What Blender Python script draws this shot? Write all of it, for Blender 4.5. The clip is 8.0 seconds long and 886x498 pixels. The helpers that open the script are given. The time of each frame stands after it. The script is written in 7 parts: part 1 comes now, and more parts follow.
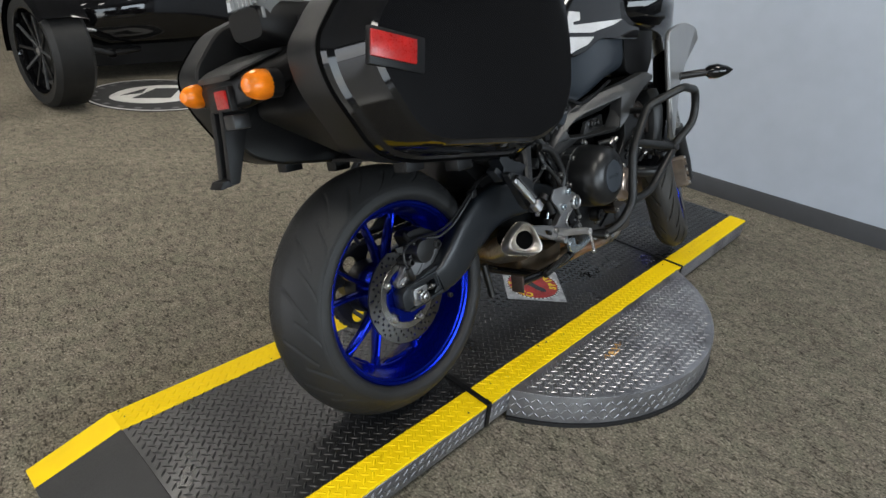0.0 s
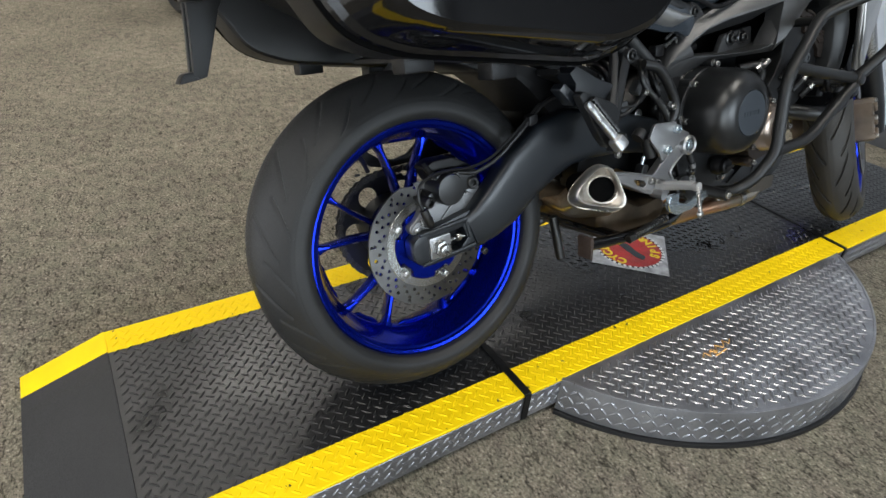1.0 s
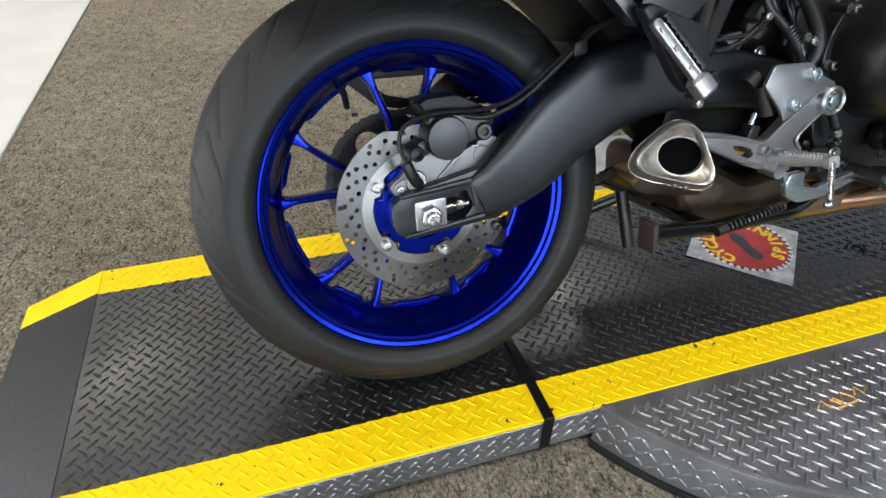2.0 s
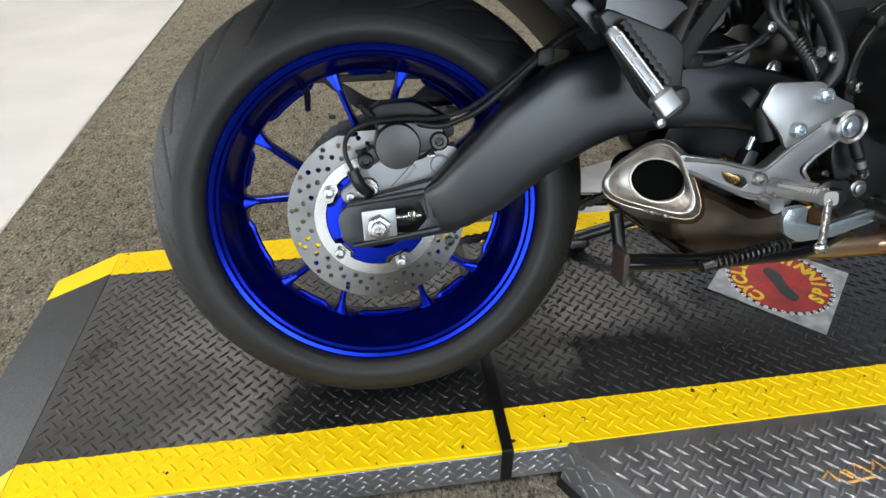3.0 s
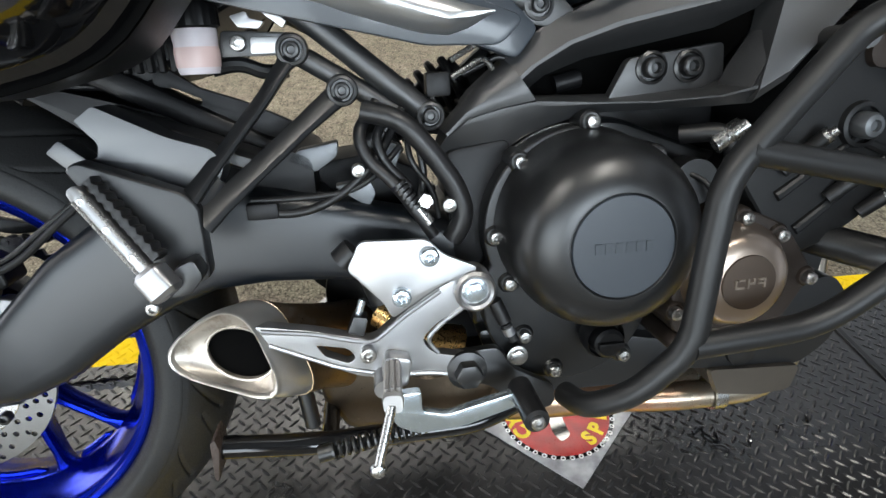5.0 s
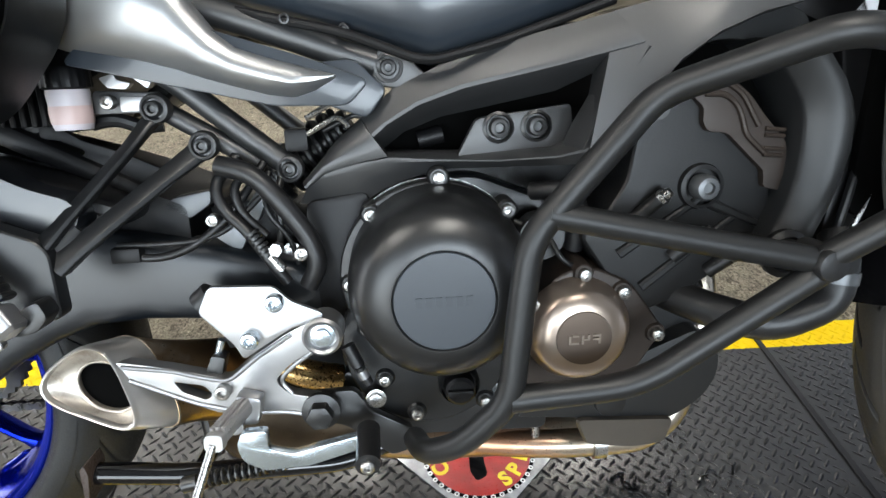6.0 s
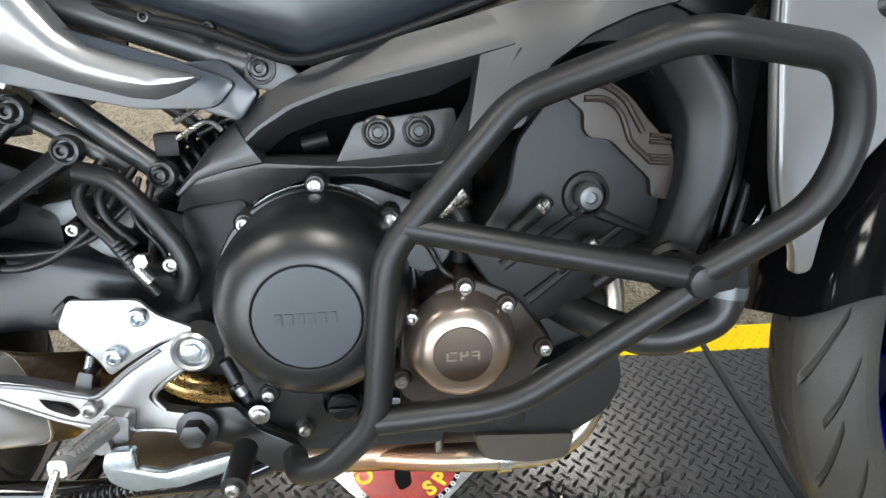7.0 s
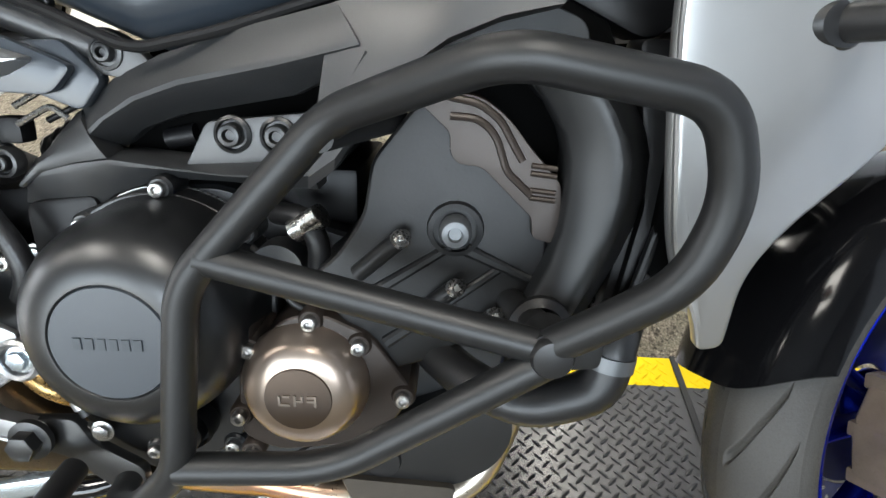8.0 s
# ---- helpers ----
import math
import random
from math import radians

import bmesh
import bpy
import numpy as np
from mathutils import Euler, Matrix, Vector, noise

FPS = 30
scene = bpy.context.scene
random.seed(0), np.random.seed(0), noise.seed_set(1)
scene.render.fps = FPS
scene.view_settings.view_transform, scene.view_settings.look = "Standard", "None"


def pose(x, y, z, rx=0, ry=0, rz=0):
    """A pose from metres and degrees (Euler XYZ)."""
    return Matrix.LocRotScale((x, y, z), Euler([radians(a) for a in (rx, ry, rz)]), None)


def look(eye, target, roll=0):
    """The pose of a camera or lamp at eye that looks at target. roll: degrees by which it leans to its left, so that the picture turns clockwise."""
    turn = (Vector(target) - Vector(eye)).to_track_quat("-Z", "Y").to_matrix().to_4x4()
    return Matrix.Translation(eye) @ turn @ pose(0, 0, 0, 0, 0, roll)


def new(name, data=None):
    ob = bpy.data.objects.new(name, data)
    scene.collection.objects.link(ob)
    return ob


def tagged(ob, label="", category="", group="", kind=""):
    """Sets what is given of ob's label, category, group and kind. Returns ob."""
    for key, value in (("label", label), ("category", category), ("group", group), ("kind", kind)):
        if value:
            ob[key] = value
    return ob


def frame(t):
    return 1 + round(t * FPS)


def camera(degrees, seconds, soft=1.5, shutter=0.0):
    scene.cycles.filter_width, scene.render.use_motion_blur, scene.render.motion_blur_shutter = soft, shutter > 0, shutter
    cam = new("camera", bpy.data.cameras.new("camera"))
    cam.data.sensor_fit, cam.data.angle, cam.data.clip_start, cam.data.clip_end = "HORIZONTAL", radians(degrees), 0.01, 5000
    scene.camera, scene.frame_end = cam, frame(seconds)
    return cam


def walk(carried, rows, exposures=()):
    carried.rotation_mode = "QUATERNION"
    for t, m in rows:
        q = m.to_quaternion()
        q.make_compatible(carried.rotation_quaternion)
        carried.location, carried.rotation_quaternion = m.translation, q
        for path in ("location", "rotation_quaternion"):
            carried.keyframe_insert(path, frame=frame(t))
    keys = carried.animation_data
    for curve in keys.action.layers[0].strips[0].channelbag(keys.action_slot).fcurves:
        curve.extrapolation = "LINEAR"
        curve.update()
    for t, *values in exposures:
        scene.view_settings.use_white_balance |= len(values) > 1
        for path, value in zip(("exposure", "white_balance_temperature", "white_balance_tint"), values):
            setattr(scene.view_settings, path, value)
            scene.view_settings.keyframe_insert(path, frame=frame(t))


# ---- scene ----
cam = camera(74.0, 8.0)
PATH = [
    (0, (-0.872, -0.706, 1.188), (0.471, 0.464, 0.278), 5.6),
    (0.5, (-0.672, -0.662, 1.117), (0.507, 0.584, 0.089), 5.6),
    (1, (-0.488, -0.633, 1.046), (0.433, 0.745, -0.074), 4.4),
    (1.5, (-0.335, -0.561, 0.951), (0.361, 0.886, -0.243), 2.5),
    (1.7, (-0.263, -0.527, 0.928), (0.34, 0.938, -0.293), 1.7),
    (2.8, (-0.023, -0.523, 0.893), (0.181, 1.037, -0.341), -0.8),
    (3, (0.018, -0.525, 0.894), (0.194, 1.045, -0.332), -1.3),
    (3.5, (0.126, -0.522, 0.894), (0.302, 1.089, -0.277), -0.9),
    (4, (0.261, -0.449, 0.875), (0.464, 1.151, -0.307), 0.7),
    (4.5, (0.402, -0.383, 0.896), (0.642, 1.21, -0.289), 1.6),
    (5, (0.506, -0.372, 0.922), (0.72, 1.262, -0.212), -0.1),
    (5.2, (0.559, -0.381, 0.938), (0.711, 1.27, -0.181), -0.7),
    (6.3, (0.73, -0.399, 0.961), (0.811, 1.291, -0.106), -1.1),
    (6.5, (0.75, -0.395, 0.961), (0.828, 1.288, -0.117), -1.3),
    (7, (0.817, -0.372, 0.959), (0.923, 1.299, -0.134), -0.5),
    (7.5, (0.886, -0.332, 0.947), (0.992, 1.335, -0.153), 1.4),
    (8, (0.99, -0.279, 0.955), (0.93, 1.351, -0.203), 1.5),
]
walk(cam, [(t, look(eye, target, roll)) for t, eye, target, roll in PATH],
     exposures=((0.0, -0.20), (1.5, 0.22), (3.0, 0.12), (4.5, 0.53), (5.0, 0.66), (6.5, 0.90), (8.0, 1.04)))

# ---- world and lamps ----
world = bpy.data.worlds.new("sky")
scene.world = world
world.use_nodes = True
wn = world.node_tree.nodes
sky = wn.new("ShaderNodeTexSky")
sky.sky_type = "NISHITA"
sky.sun_disc = False
sky.sun_elevation, sky.sun_rotation = radians(40), radians(200)
wn["Background"].inputs["Strength"].default_value = 0.12
world.node_tree.links.new(sky.outputs["Color"], wn["Background"].inputs["Color"])
scene.view_settings.exposure = 0.0


def lamp(name, m, sx, sy, watts, colour):
    d = bpy.data.lights.new(name, "AREA")
    d.shape, d.size, d.size_y, d.energy, d.color = "RECTANGLE", sx, sy, watts, colour
    ob = new(name, d)
    ob.matrix_world = m
    return ob


CEIL = 3.3
ROOM_X0, ROOM_X1, ROOM_Y0, ROOM_Y1 = -7.0, 2.735, -4.2, 8.5
PANELS = [(-3.6, -1.0), (-1.2, -1.0), (1.2, -1.0), (-3.6, 2.9), (-1.6, 2.9), (0.2, 2.9), (1.95, 2.9), (-3.6, 5.6), (-1.2, 5.6), (1.2, 5.6)]
for px_, py_ in PANELS:
    lamp("ceiling_lamp", pose(px_, py_, CEIL - 0.03), 0.56, 1.16, 23, (1.0, 0.96, 0.88))
# added daylight lamps at unseen windows, placed and sized for brightness
lamp("unseen_window_lamp", pose(-2.1, ROOM_Y0 + 0.05, 1.30, 90, 0, 0), 3.7, 2.3, 122, (0.78, 0.90, 1.0))
# extra lamp added to brighten the frame spar and front parts
lamp("unseen_window_lamp", pose(1.45, ROOM_Y0 + 0.05, 1.80, 90, 0, 0), 2.2, 1.36, 92, (0.80, 0.91, 1.0))
lamp("unseen_window_lamp", pose(ROOM_X0 + 0.05, 1.6, 1.40, 0, -90, 0), 2.5, 5.8, 190, (0.92, 0.95, 1.0))


# ---- materials ----
def mat(name, colour, rough=0.5, metal=0.0, vary=0.15, grain=60.0, bump=0.0, fine=400.0, coat=0.0, spec=0.5):
    """Paint, plastic or metal with blotches, fine grain and uneven gloss."""
    m = bpy.data.materials.new(name)
    m.use_nodes = True
    n, l = m.node_tree.nodes, m.node_tree.links
    p = n["Principled BSDF"]
    p.inputs["Metallic"].default_value = metal
    p.inputs["Coat Weight"].default_value = coat
    p.inputs["Coat Roughness"].default_value = 0.05
    p.inputs["Specular IOR Level"].default_value = spec
    co = n.new("ShaderNodeTexCoord")
    a = n.new("ShaderNodeTexNoise")
    a.inputs["Scale"].default_value, a.inputs["Detail"].default_value = grain * 0.15, 5
    b = n.new("ShaderNodeTexNoise")
    b.inputs["Scale"].default_value, b.inputs["Detail"].default_value = fine, 2
    l.new(co.outputs["Object"], a.inputs["Vector"])
    l.new(co.outputs["Object"], b.inputs["Vector"])
    ramp = n.new("ShaderNodeMapRange")
    ramp.inputs["From Min"].default_value, ramp.inputs["From Max"].default_value = 0.3, 0.7
    ramp.inputs["To Min"].default_value, ramp.inputs["To Max"].default_value = 1 - vary, 1 + vary
    l.new(a.outputs["Fac"], ramp.inputs["Value"])
    mix = n.new("ShaderNodeMix")
    mix.data_type, mix.blend_type = "RGBA", "MULTIPLY"
    mix.inputs["Factor"].default_value = 1
    mix.inputs["A"].default_value = (*colour, 1)
    l.new(ramp.outputs["Result"], mix.inputs["B"])
    l.new(mix.outputs["Result"], p.inputs["Base Color"])
    rr = n.new("ShaderNodeMapRange")
    rr.inputs["From Min"].default_value, rr.inputs["From Max"].default_value = 0.25, 0.75
    rr.inputs["To Min"].default_value, rr.inputs["To Max"].default_value = max(rough * (1 - vary), 0.02), min(rough * (1 + vary), 1)
    l.new(b.outputs["Fac"], rr.inputs["Value"])
    l.new(rr.outputs["Result"], p.inputs["Roughness"])
    if bump:
        bp = n.new("ShaderNodeBump")
        bp.inputs["Strength"].default_value, bp.inputs["Distance"].default_value = bump, 0.001
        l.new(b.outputs["Fac"], bp.inputs["Height"])
        l.new(bp.outputs["Normal"], p.inputs["Normal"])
    return m


def nodes_of(m):
    return m.node_tree.nodes, m.node_tree.links, m.node_tree.nodes["Principled BSDF"]


# brown holds the yellow deck's reflection on the sump as plain colour
SUMP_REFLECTION = mat("sump_reflection_brown", (0.060, 0.051, 0.041), 0.42, metal=0.4, vary=0.3, bump=0.15, fine=500)
BLACK_SATIN = mat("black_satin_paint", (0.006, 0.0062, 0.0066), 0.34, vary=0.07, bump=0.015, fine=700, spec=0.6)
BAR_BLACK = mat("black_powder_coat", (0.0065, 0.0067, 0.0070), 0.44, vary=0.06, bump=0.05, fine=900, spec=0.42)
BLACK_FRAME = mat("black_frame_paint", (0.0175, 0.018, 0.0188), 0.42, bump=0.04, fine=800, spec=0.8)
GREY_PLASTIC = mat("grey_black_plastic", (0.007, 0.0076, 0.0085), 0.38, bump=0.06, fine=700)
SWING = mat("swingarm_grey_black", (0.0062, 0.0082, 0.0110), 0.35, vary=0.08, bump=0.03, fine=900, spec=0.55)
DUCT_GREY = mat("duct_grey_plastic", (0.008, 0.0085, 0.009), 0.40, vary=0.08, bump=0.06, fine=700, spec=0.36)
BLACK_PLASTIC = mat("black_plastic", (0.0045, 0.0045, 0.005), 0.42, bump=0.07, fine=600, spec=0.25)
BLACK_GLOSS = mat("black_gloss_paint", (0.004, 0.004, 0.0045), 0.06, vary=0.1)
BLACK_MATT = mat("black_matt_case", (0.0045, 0.0046, 0.005), 0.42, bump=0.10, fine=900, spec=0.4)
FLAP = mat("glossy_black_flap", (0.006, 0.0075, 0.010), 0.33, vary=0.04, spec=0.9)
FENDER_BLACK = mat("black_mudguard_paint", (0.003, 0.003, 0.0034), 0.12, vary=0.10, spec=0.18)
ENGINE_BLACK = mat("engine_black_paint", (0.0062, 0.0065, 0.0070), 0.34, bump=0.04, fine=500, spec=0.55)
ENGINE_GREY = mat("engine_grey_paint", (0.0068, 0.0070, 0.0074), 0.44, bump=0.09, fine=350, spec=0.3)
BRONZE = mat("bronze_engine_paint", (0.024, 0.0175, 0.014), 0.42, metal=0.4, vary=0.12, bump=0.06, fine=500)
STARTER = mat("bronze_metal_cover", (0.36, 0.29, 0.24), 0.30, metal=0.9, vary=0.05)
STARTER_DARK = mat("bronze_metal_badge", (0.12, 0.092, 0.074), 0.36, metal=0.9, vary=0.05)
RUBBER = mat("tyre_rubber", (0.0135, 0.0137, 0.0139), 0.56, vary=0.3, bump=0.2, fine=500, spec=0.4)
CALIPER = mat("dusty_bronze_caliper", (0.15, 0.115, 0.085), 0.45, metal=0.4, vary=0.35, grain=120, bump=0.25, fine=400)
DUSTY_RUBBER = mat("dusty_tyre_rubber", (0.028, 0.026, 0.023), 0.60, vary=0.25, bump=0.15, fine=500, spec=0.4)
HOSE = mat("hose_rubber", (0.0075, 0.0075, 0.008), 0.40, bump=0.1, spec=0.45)
BLUE = mat("blue_wheel_paint", (0.004, 0.018, 0.36), 0.22, metal=0.92, vary=0.08)
SILVER = mat("satin_aluminium", (0.35, 0.35, 0.354), 0.36, metal=0.92, vary=0.14, bump=0.05, fine=900)
STEEL = mat("bright_steel", (0.40, 0.395, 0.385), 0.28, metal=1.0, vary=0.12)
ZINC = mat("blue_zinc_steel", (0.50, 0.57, 0.62), 0.25, metal=0.9, vary=0.08)
DISC = mat("brake_disc_steel", (0.145, 0.143, 0.140), 0.32, metal=1.0, vary=0.10, grain=200)
TURNED = mat("turned_steel_ring", (0.34, 0.337, 0.33), 0.26, metal=1.0, vary=0.05)
for m_ in (DISC, TURNED):
    # brushed in circles round the axle
    n_, l_, p_ = nodes_of(m_)
    tan = n_.new("ShaderNodeTangent")
    tan.direction_type, tan.axis = "RADIAL", "Y"
    p_.inputs["Anisotropic"].default_value = 0.75
    l_.new(tan.outputs["Tangent"], p_.inputs["Tangent"])
CAST = mat("cast_grey_aluminium", (0.20, 0.20, 0.203), 0.46, metal=0.85, vary=0.16, bump=0.12, fine=500)
LINK_GREY = mat("grey_link_metal", (0.12, 0.125, 0.13), 0.4, metal=0.6, vary=0.2, bump=0.1)
PEG = mat("cast_peg_aluminium", (0.34, 0.335, 0.33), 0.42, metal=0.4, vary=0.15, bump=0.1)
# bluish window sheen of the flat cover disc, put into its base colour
BADGE = mat("cover_disc_window_sheen", (0.028, 0.034, 0.042), 0.40, vary=0.06, bump=0.03, fine=900)
GRAPHIC = mat("pale_silver_decal", (0.55, 0.55, 0.56), 0.3, vary=0.25, grain=40)
# unreflecting black: soot in the outlet, painted deep shade in the gaps
DARKHOLE = mat("soot_and_shade_black", (0.003, 0.003, 0.003), 0.9, spec=0.0)
SILVER_PAINT = mat("silver_body_paint", (0.34, 0.342, 0.340), 0.30, metal=0.75, vary=0.06, coat=0.2)
BODY_BLUEBLACK = mat("blue_black_tank_paint", (0.022, 0.028, 0.036), 0.30, vary=0.08, coat=0.2)
AMBER = mat("amber_lens", (0.80, 0.20, 0.008), 0.18, vary=0.25, grain=200, coat=0.25, spec=0.4)
RED = mat("red_reflector", (0.34, 0.008, 0.006), 0.3, vary=0.25, grain=300, coat=0.15)
CLEAR_LENS = mat("clear_lamp_lens", (0.20, 0.21, 0.215), 0.12, vary=0.3, coat=0.8)
MILKY = mat("milky_plastic", (0.54, 0.50, 0.53), 0.4, vary=0.06)
FLUID = mat("fluid_tint", (0.56, 0.42, 0.40), 0.4, vary=0.1)
CHAIN = mat("chain_steel", (0.075, 0.073, 0.070), 0.34, metal=0.6, vary=0.25)
BROWNED = mat("browned_muffler_steel", (0.095, 0.072, 0.050), 0.40, metal=0.85, vary=0.35, grain=90, bump=0.12)
RUST = mat("rusty_iron", (0.034, 0.021, 0.015), 0.6, vary=0.5, bump=0.4)
WHITE = mat("white_print", (0.78, 0.78, 0.76), 0.5)
YELLOW_PRINT = mat("yellow_print", (0.85, 0.62, 0.01), 0.45)
RED_PRINT = mat("red_print", (0.42, 0.012, 0.010), 0.35, vary=0.35, grain=150)
GREY_TEXT = mat("cover_lettering", (0.024, 0.030, 0.037), 0.5)
PALE_TEXT = mat("pale_lettering", (0.20, 0.165, 0.135), 0.4, metal=0.6)
DIM_WALL = mat("grey_wall_paint", (0.18, 0.18, 0.18), 0.8, vary=0.04)
WALL = mat("lavender_wall_paint", (0.42, 0.465, 0.54), 0.75, vary=0.03, bump=0.15, fine=250)
CEILING = mat("grey_ceiling", (0.16, 0.16, 0.16), 0.85, vary=0.03)
SKIRT = mat("dark_grey_skirting", (0.045, 0.047, 0.052), 0.5, vary=0.08)
TILE = mat("white_gloss_floor", (0.70, 0.685, 0.655), 0.10, vary=0.06, grain=20, coat=0.3)
ALU_TRIM = mat("aluminium_trim", (0.55, 0.54, 0.52), 0.3, metal=1.0)


def exhaust_material():
    """Titanium-like silencer: brushed, browned by heat away from the tip."""
    m = mat("heat_tinted_steel", (0.52, 0.47, 0.41), 0.30, metal=0.95, vary=0.12, bump=0.05)
    n, l, p = nodes_of(m)
    co, sep = n.new("ShaderNodeTexCoord"), n.new("ShaderNodeSeparateXYZ")
    l.new(co.outputs["Object"], sep.inputs["Vector"])
    no = n.new("ShaderNodeTexNoise")
    no.inputs["Scale"].default_value = 14
    add = n.new("ShaderNodeMath")
    add.operation = "MULTIPLY_ADD"
    l.new(no.outputs["Fac"], add.inputs[0])
    add.inputs[1].default_value = 0.10
    l.new(sep.outputs["X"], add.inputs[2])
    r = n.new("ShaderNodeValToRGB")
    mr = n.new("ShaderNodeMapRange")
    mr.inputs["From Min"].default_value, mr.inputs["From Max"].default_value = 0.30, 1.12
    l.new(add.outputs["Value"], mr.inputs["Value"])
    l.new(mr.outputs["Result"], r.inputs["Fac"])
    e = r.color_ramp.elements
    e[0].position, e[0].color = 0.0, (0.62, 0.59, 0.54, 1)
    e[1].position, e[1].color = 1.0, (0.50, 0.45, 0.38, 1)
    for pos, c in ((0.12, (0.58, 0.53, 0.46, 1)), (0.20, (0.30, 0.215, 0.135, 1)), (0.32, (0.41, 0.268, 0.128, 1)), (0.5, (0.40, 0.30, 0.20, 1)), (0.66, (0.48, 0.26, 0.16, 1)), (0.78, (0.42, 0.36, 0.28, 1))):
        k = e.new(pos)
        k.color = c
    l.new(r.outputs["Color"], p.inputs["Base Color"])
    return m


EXHAUST = exhaust_material()


def deck_material():
    """Black checker plate with yellow painted borders, scuffed through at the treads."""
    m = mat("painted_checker_plate", (0.011, 0.011, 0.0115), 0.30, vary=0.30, grain=30, bump=0.10, fine=300)
    n, l, p = nodes_of(m)
    co, sep = n.new("ShaderNodeTexCoord"), n.new("ShaderNodeSeparateXYZ")
    l.new(co.outputs["Object"], sep.inputs["Vector"])
    wob = n.new("ShaderNodeTexNoise")
    wob.inputs["Scale"].default_value = 60
    l.new(co.outputs["Object"], wob.inputs["Vector"])
    # distance from the middle line of the deck
    d = n.new("ShaderNodeMath")
    d.operation = "SUBTRACT"
    l.new(sep.outputs["Y"], d.inputs[0])
    d.inputs[1].default_value = 0.2815
    ab = n.new("ShaderNodeMath")
    ab.operation = "ABSOLUTE"
    l.new(d.outputs["Value"], ab.inputs[0])
    sh = n.new("ShaderNodeMath")
    sh.operation = "MULTIPLY_ADD"
    l.new(wob.outputs["Fac"], sh.inputs[0])
    sh.inputs[1].default_value = 0.004
    l.new(ab.outputs["Value"], sh.inputs[2])
    gt = n.new("ShaderNodeMath")
    gt.operation = "GREATER_THAN"
    l.new(sh.outputs["Value"], gt.inputs[0])
    gt.inputs[1].default_value = 0.2265
    # flaked paint: dark specks
    fl = n.new("ShaderNodeTexNoise")
    fl.inputs["Scale"].default_value, fl.inputs["Detail"].default_value = 55, 6
    l.new(co.outputs["Object"], fl.inputs["Vector"])
    chip = n.new("ShaderNodeMath")
    chip.operation = "LESS_THAN"
    l.new(fl.outputs["Fac"], chip.inputs[0])
    chip.inputs[1].default_value = 0.705
    both = n.new("ShaderNodeMath")
    both.operation = "MULTIPLY"
    l.new(gt.outputs["Value"], both.inputs[0])
    l.new(chip.outputs["Value"], both.inputs[1])
    old = p.inputs["Base Color"].links[0].from_socket
    big = n.new("ShaderNodeTexNoise")
    big.inputs["Scale"].default_value = 9
    yr = n.new("ShaderNodeMix")
    yr.data_type = "RGBA"
    yr.inputs["A"].default_value, yr.inputs["B"].default_value = (0.84, 0.55, 0.002, 1), (0.90, 0.64, 0.004, 1)
    l.new(big.outputs["Fac"], yr.inputs["Factor"])
    mx = n.new("ShaderNodeMix")
    mx.data_type = "RGBA"
    l.new(both.outputs["Value"], mx.inputs["Factor"])
    l.new(old, mx.inputs["A"])
    l.new(yr.outputs["Result"], mx.inputs["B"])
    l.new(mx.outputs["Result"], p.inputs["Base Color"])
    # scuffed and polished areas
    wear = n.new("ShaderNodeTexNoise")
    wear.inputs["Scale"].default_value, wear.inputs["Detail"].default_value = 4.5, 4
    l.new(co.outputs["Object"], wear.inputs["Vector"])
    wr = n.new("ShaderNodeMapRange")
    wr.inputs["From Min"].default_value, wr.inputs["From Max"].default_value = 0.35, 0.65
    wr.inputs["To Min"].default_value, wr.inputs["To Max"].default_value = 0.24, 0.46
    l.new(wear.outputs["Fac"], wr.inputs["Value"])
    rm = n.new("ShaderNodeMix")
    l.new(both.outputs["Value"], rm.inputs["Factor"])
    l.new(wr.outputs["Result"], rm.inputs["A"])
    rm.inputs["B"].default_value = 0.55
    l.new(rm.outputs["Result"], p.inputs["Roughness"])
    sm = n.new("ShaderNodeMix")
    l.new(both.outputs["Value"], sm.inputs["Factor"])
    sm.inputs["A"].default_value, sm.inputs["B"].default_value = 0.5, 0.12
    l.new(sm.outputs["Result"], p.inputs["Specular IOR Level"])
    return m


DECK = deck_material()
PLATE = mat("bare_checker_plate", (0.30, 0.30, 0.315), 0.39, metal=0.85, vary=0.38, grain=50, bump=0.15, fine=300)


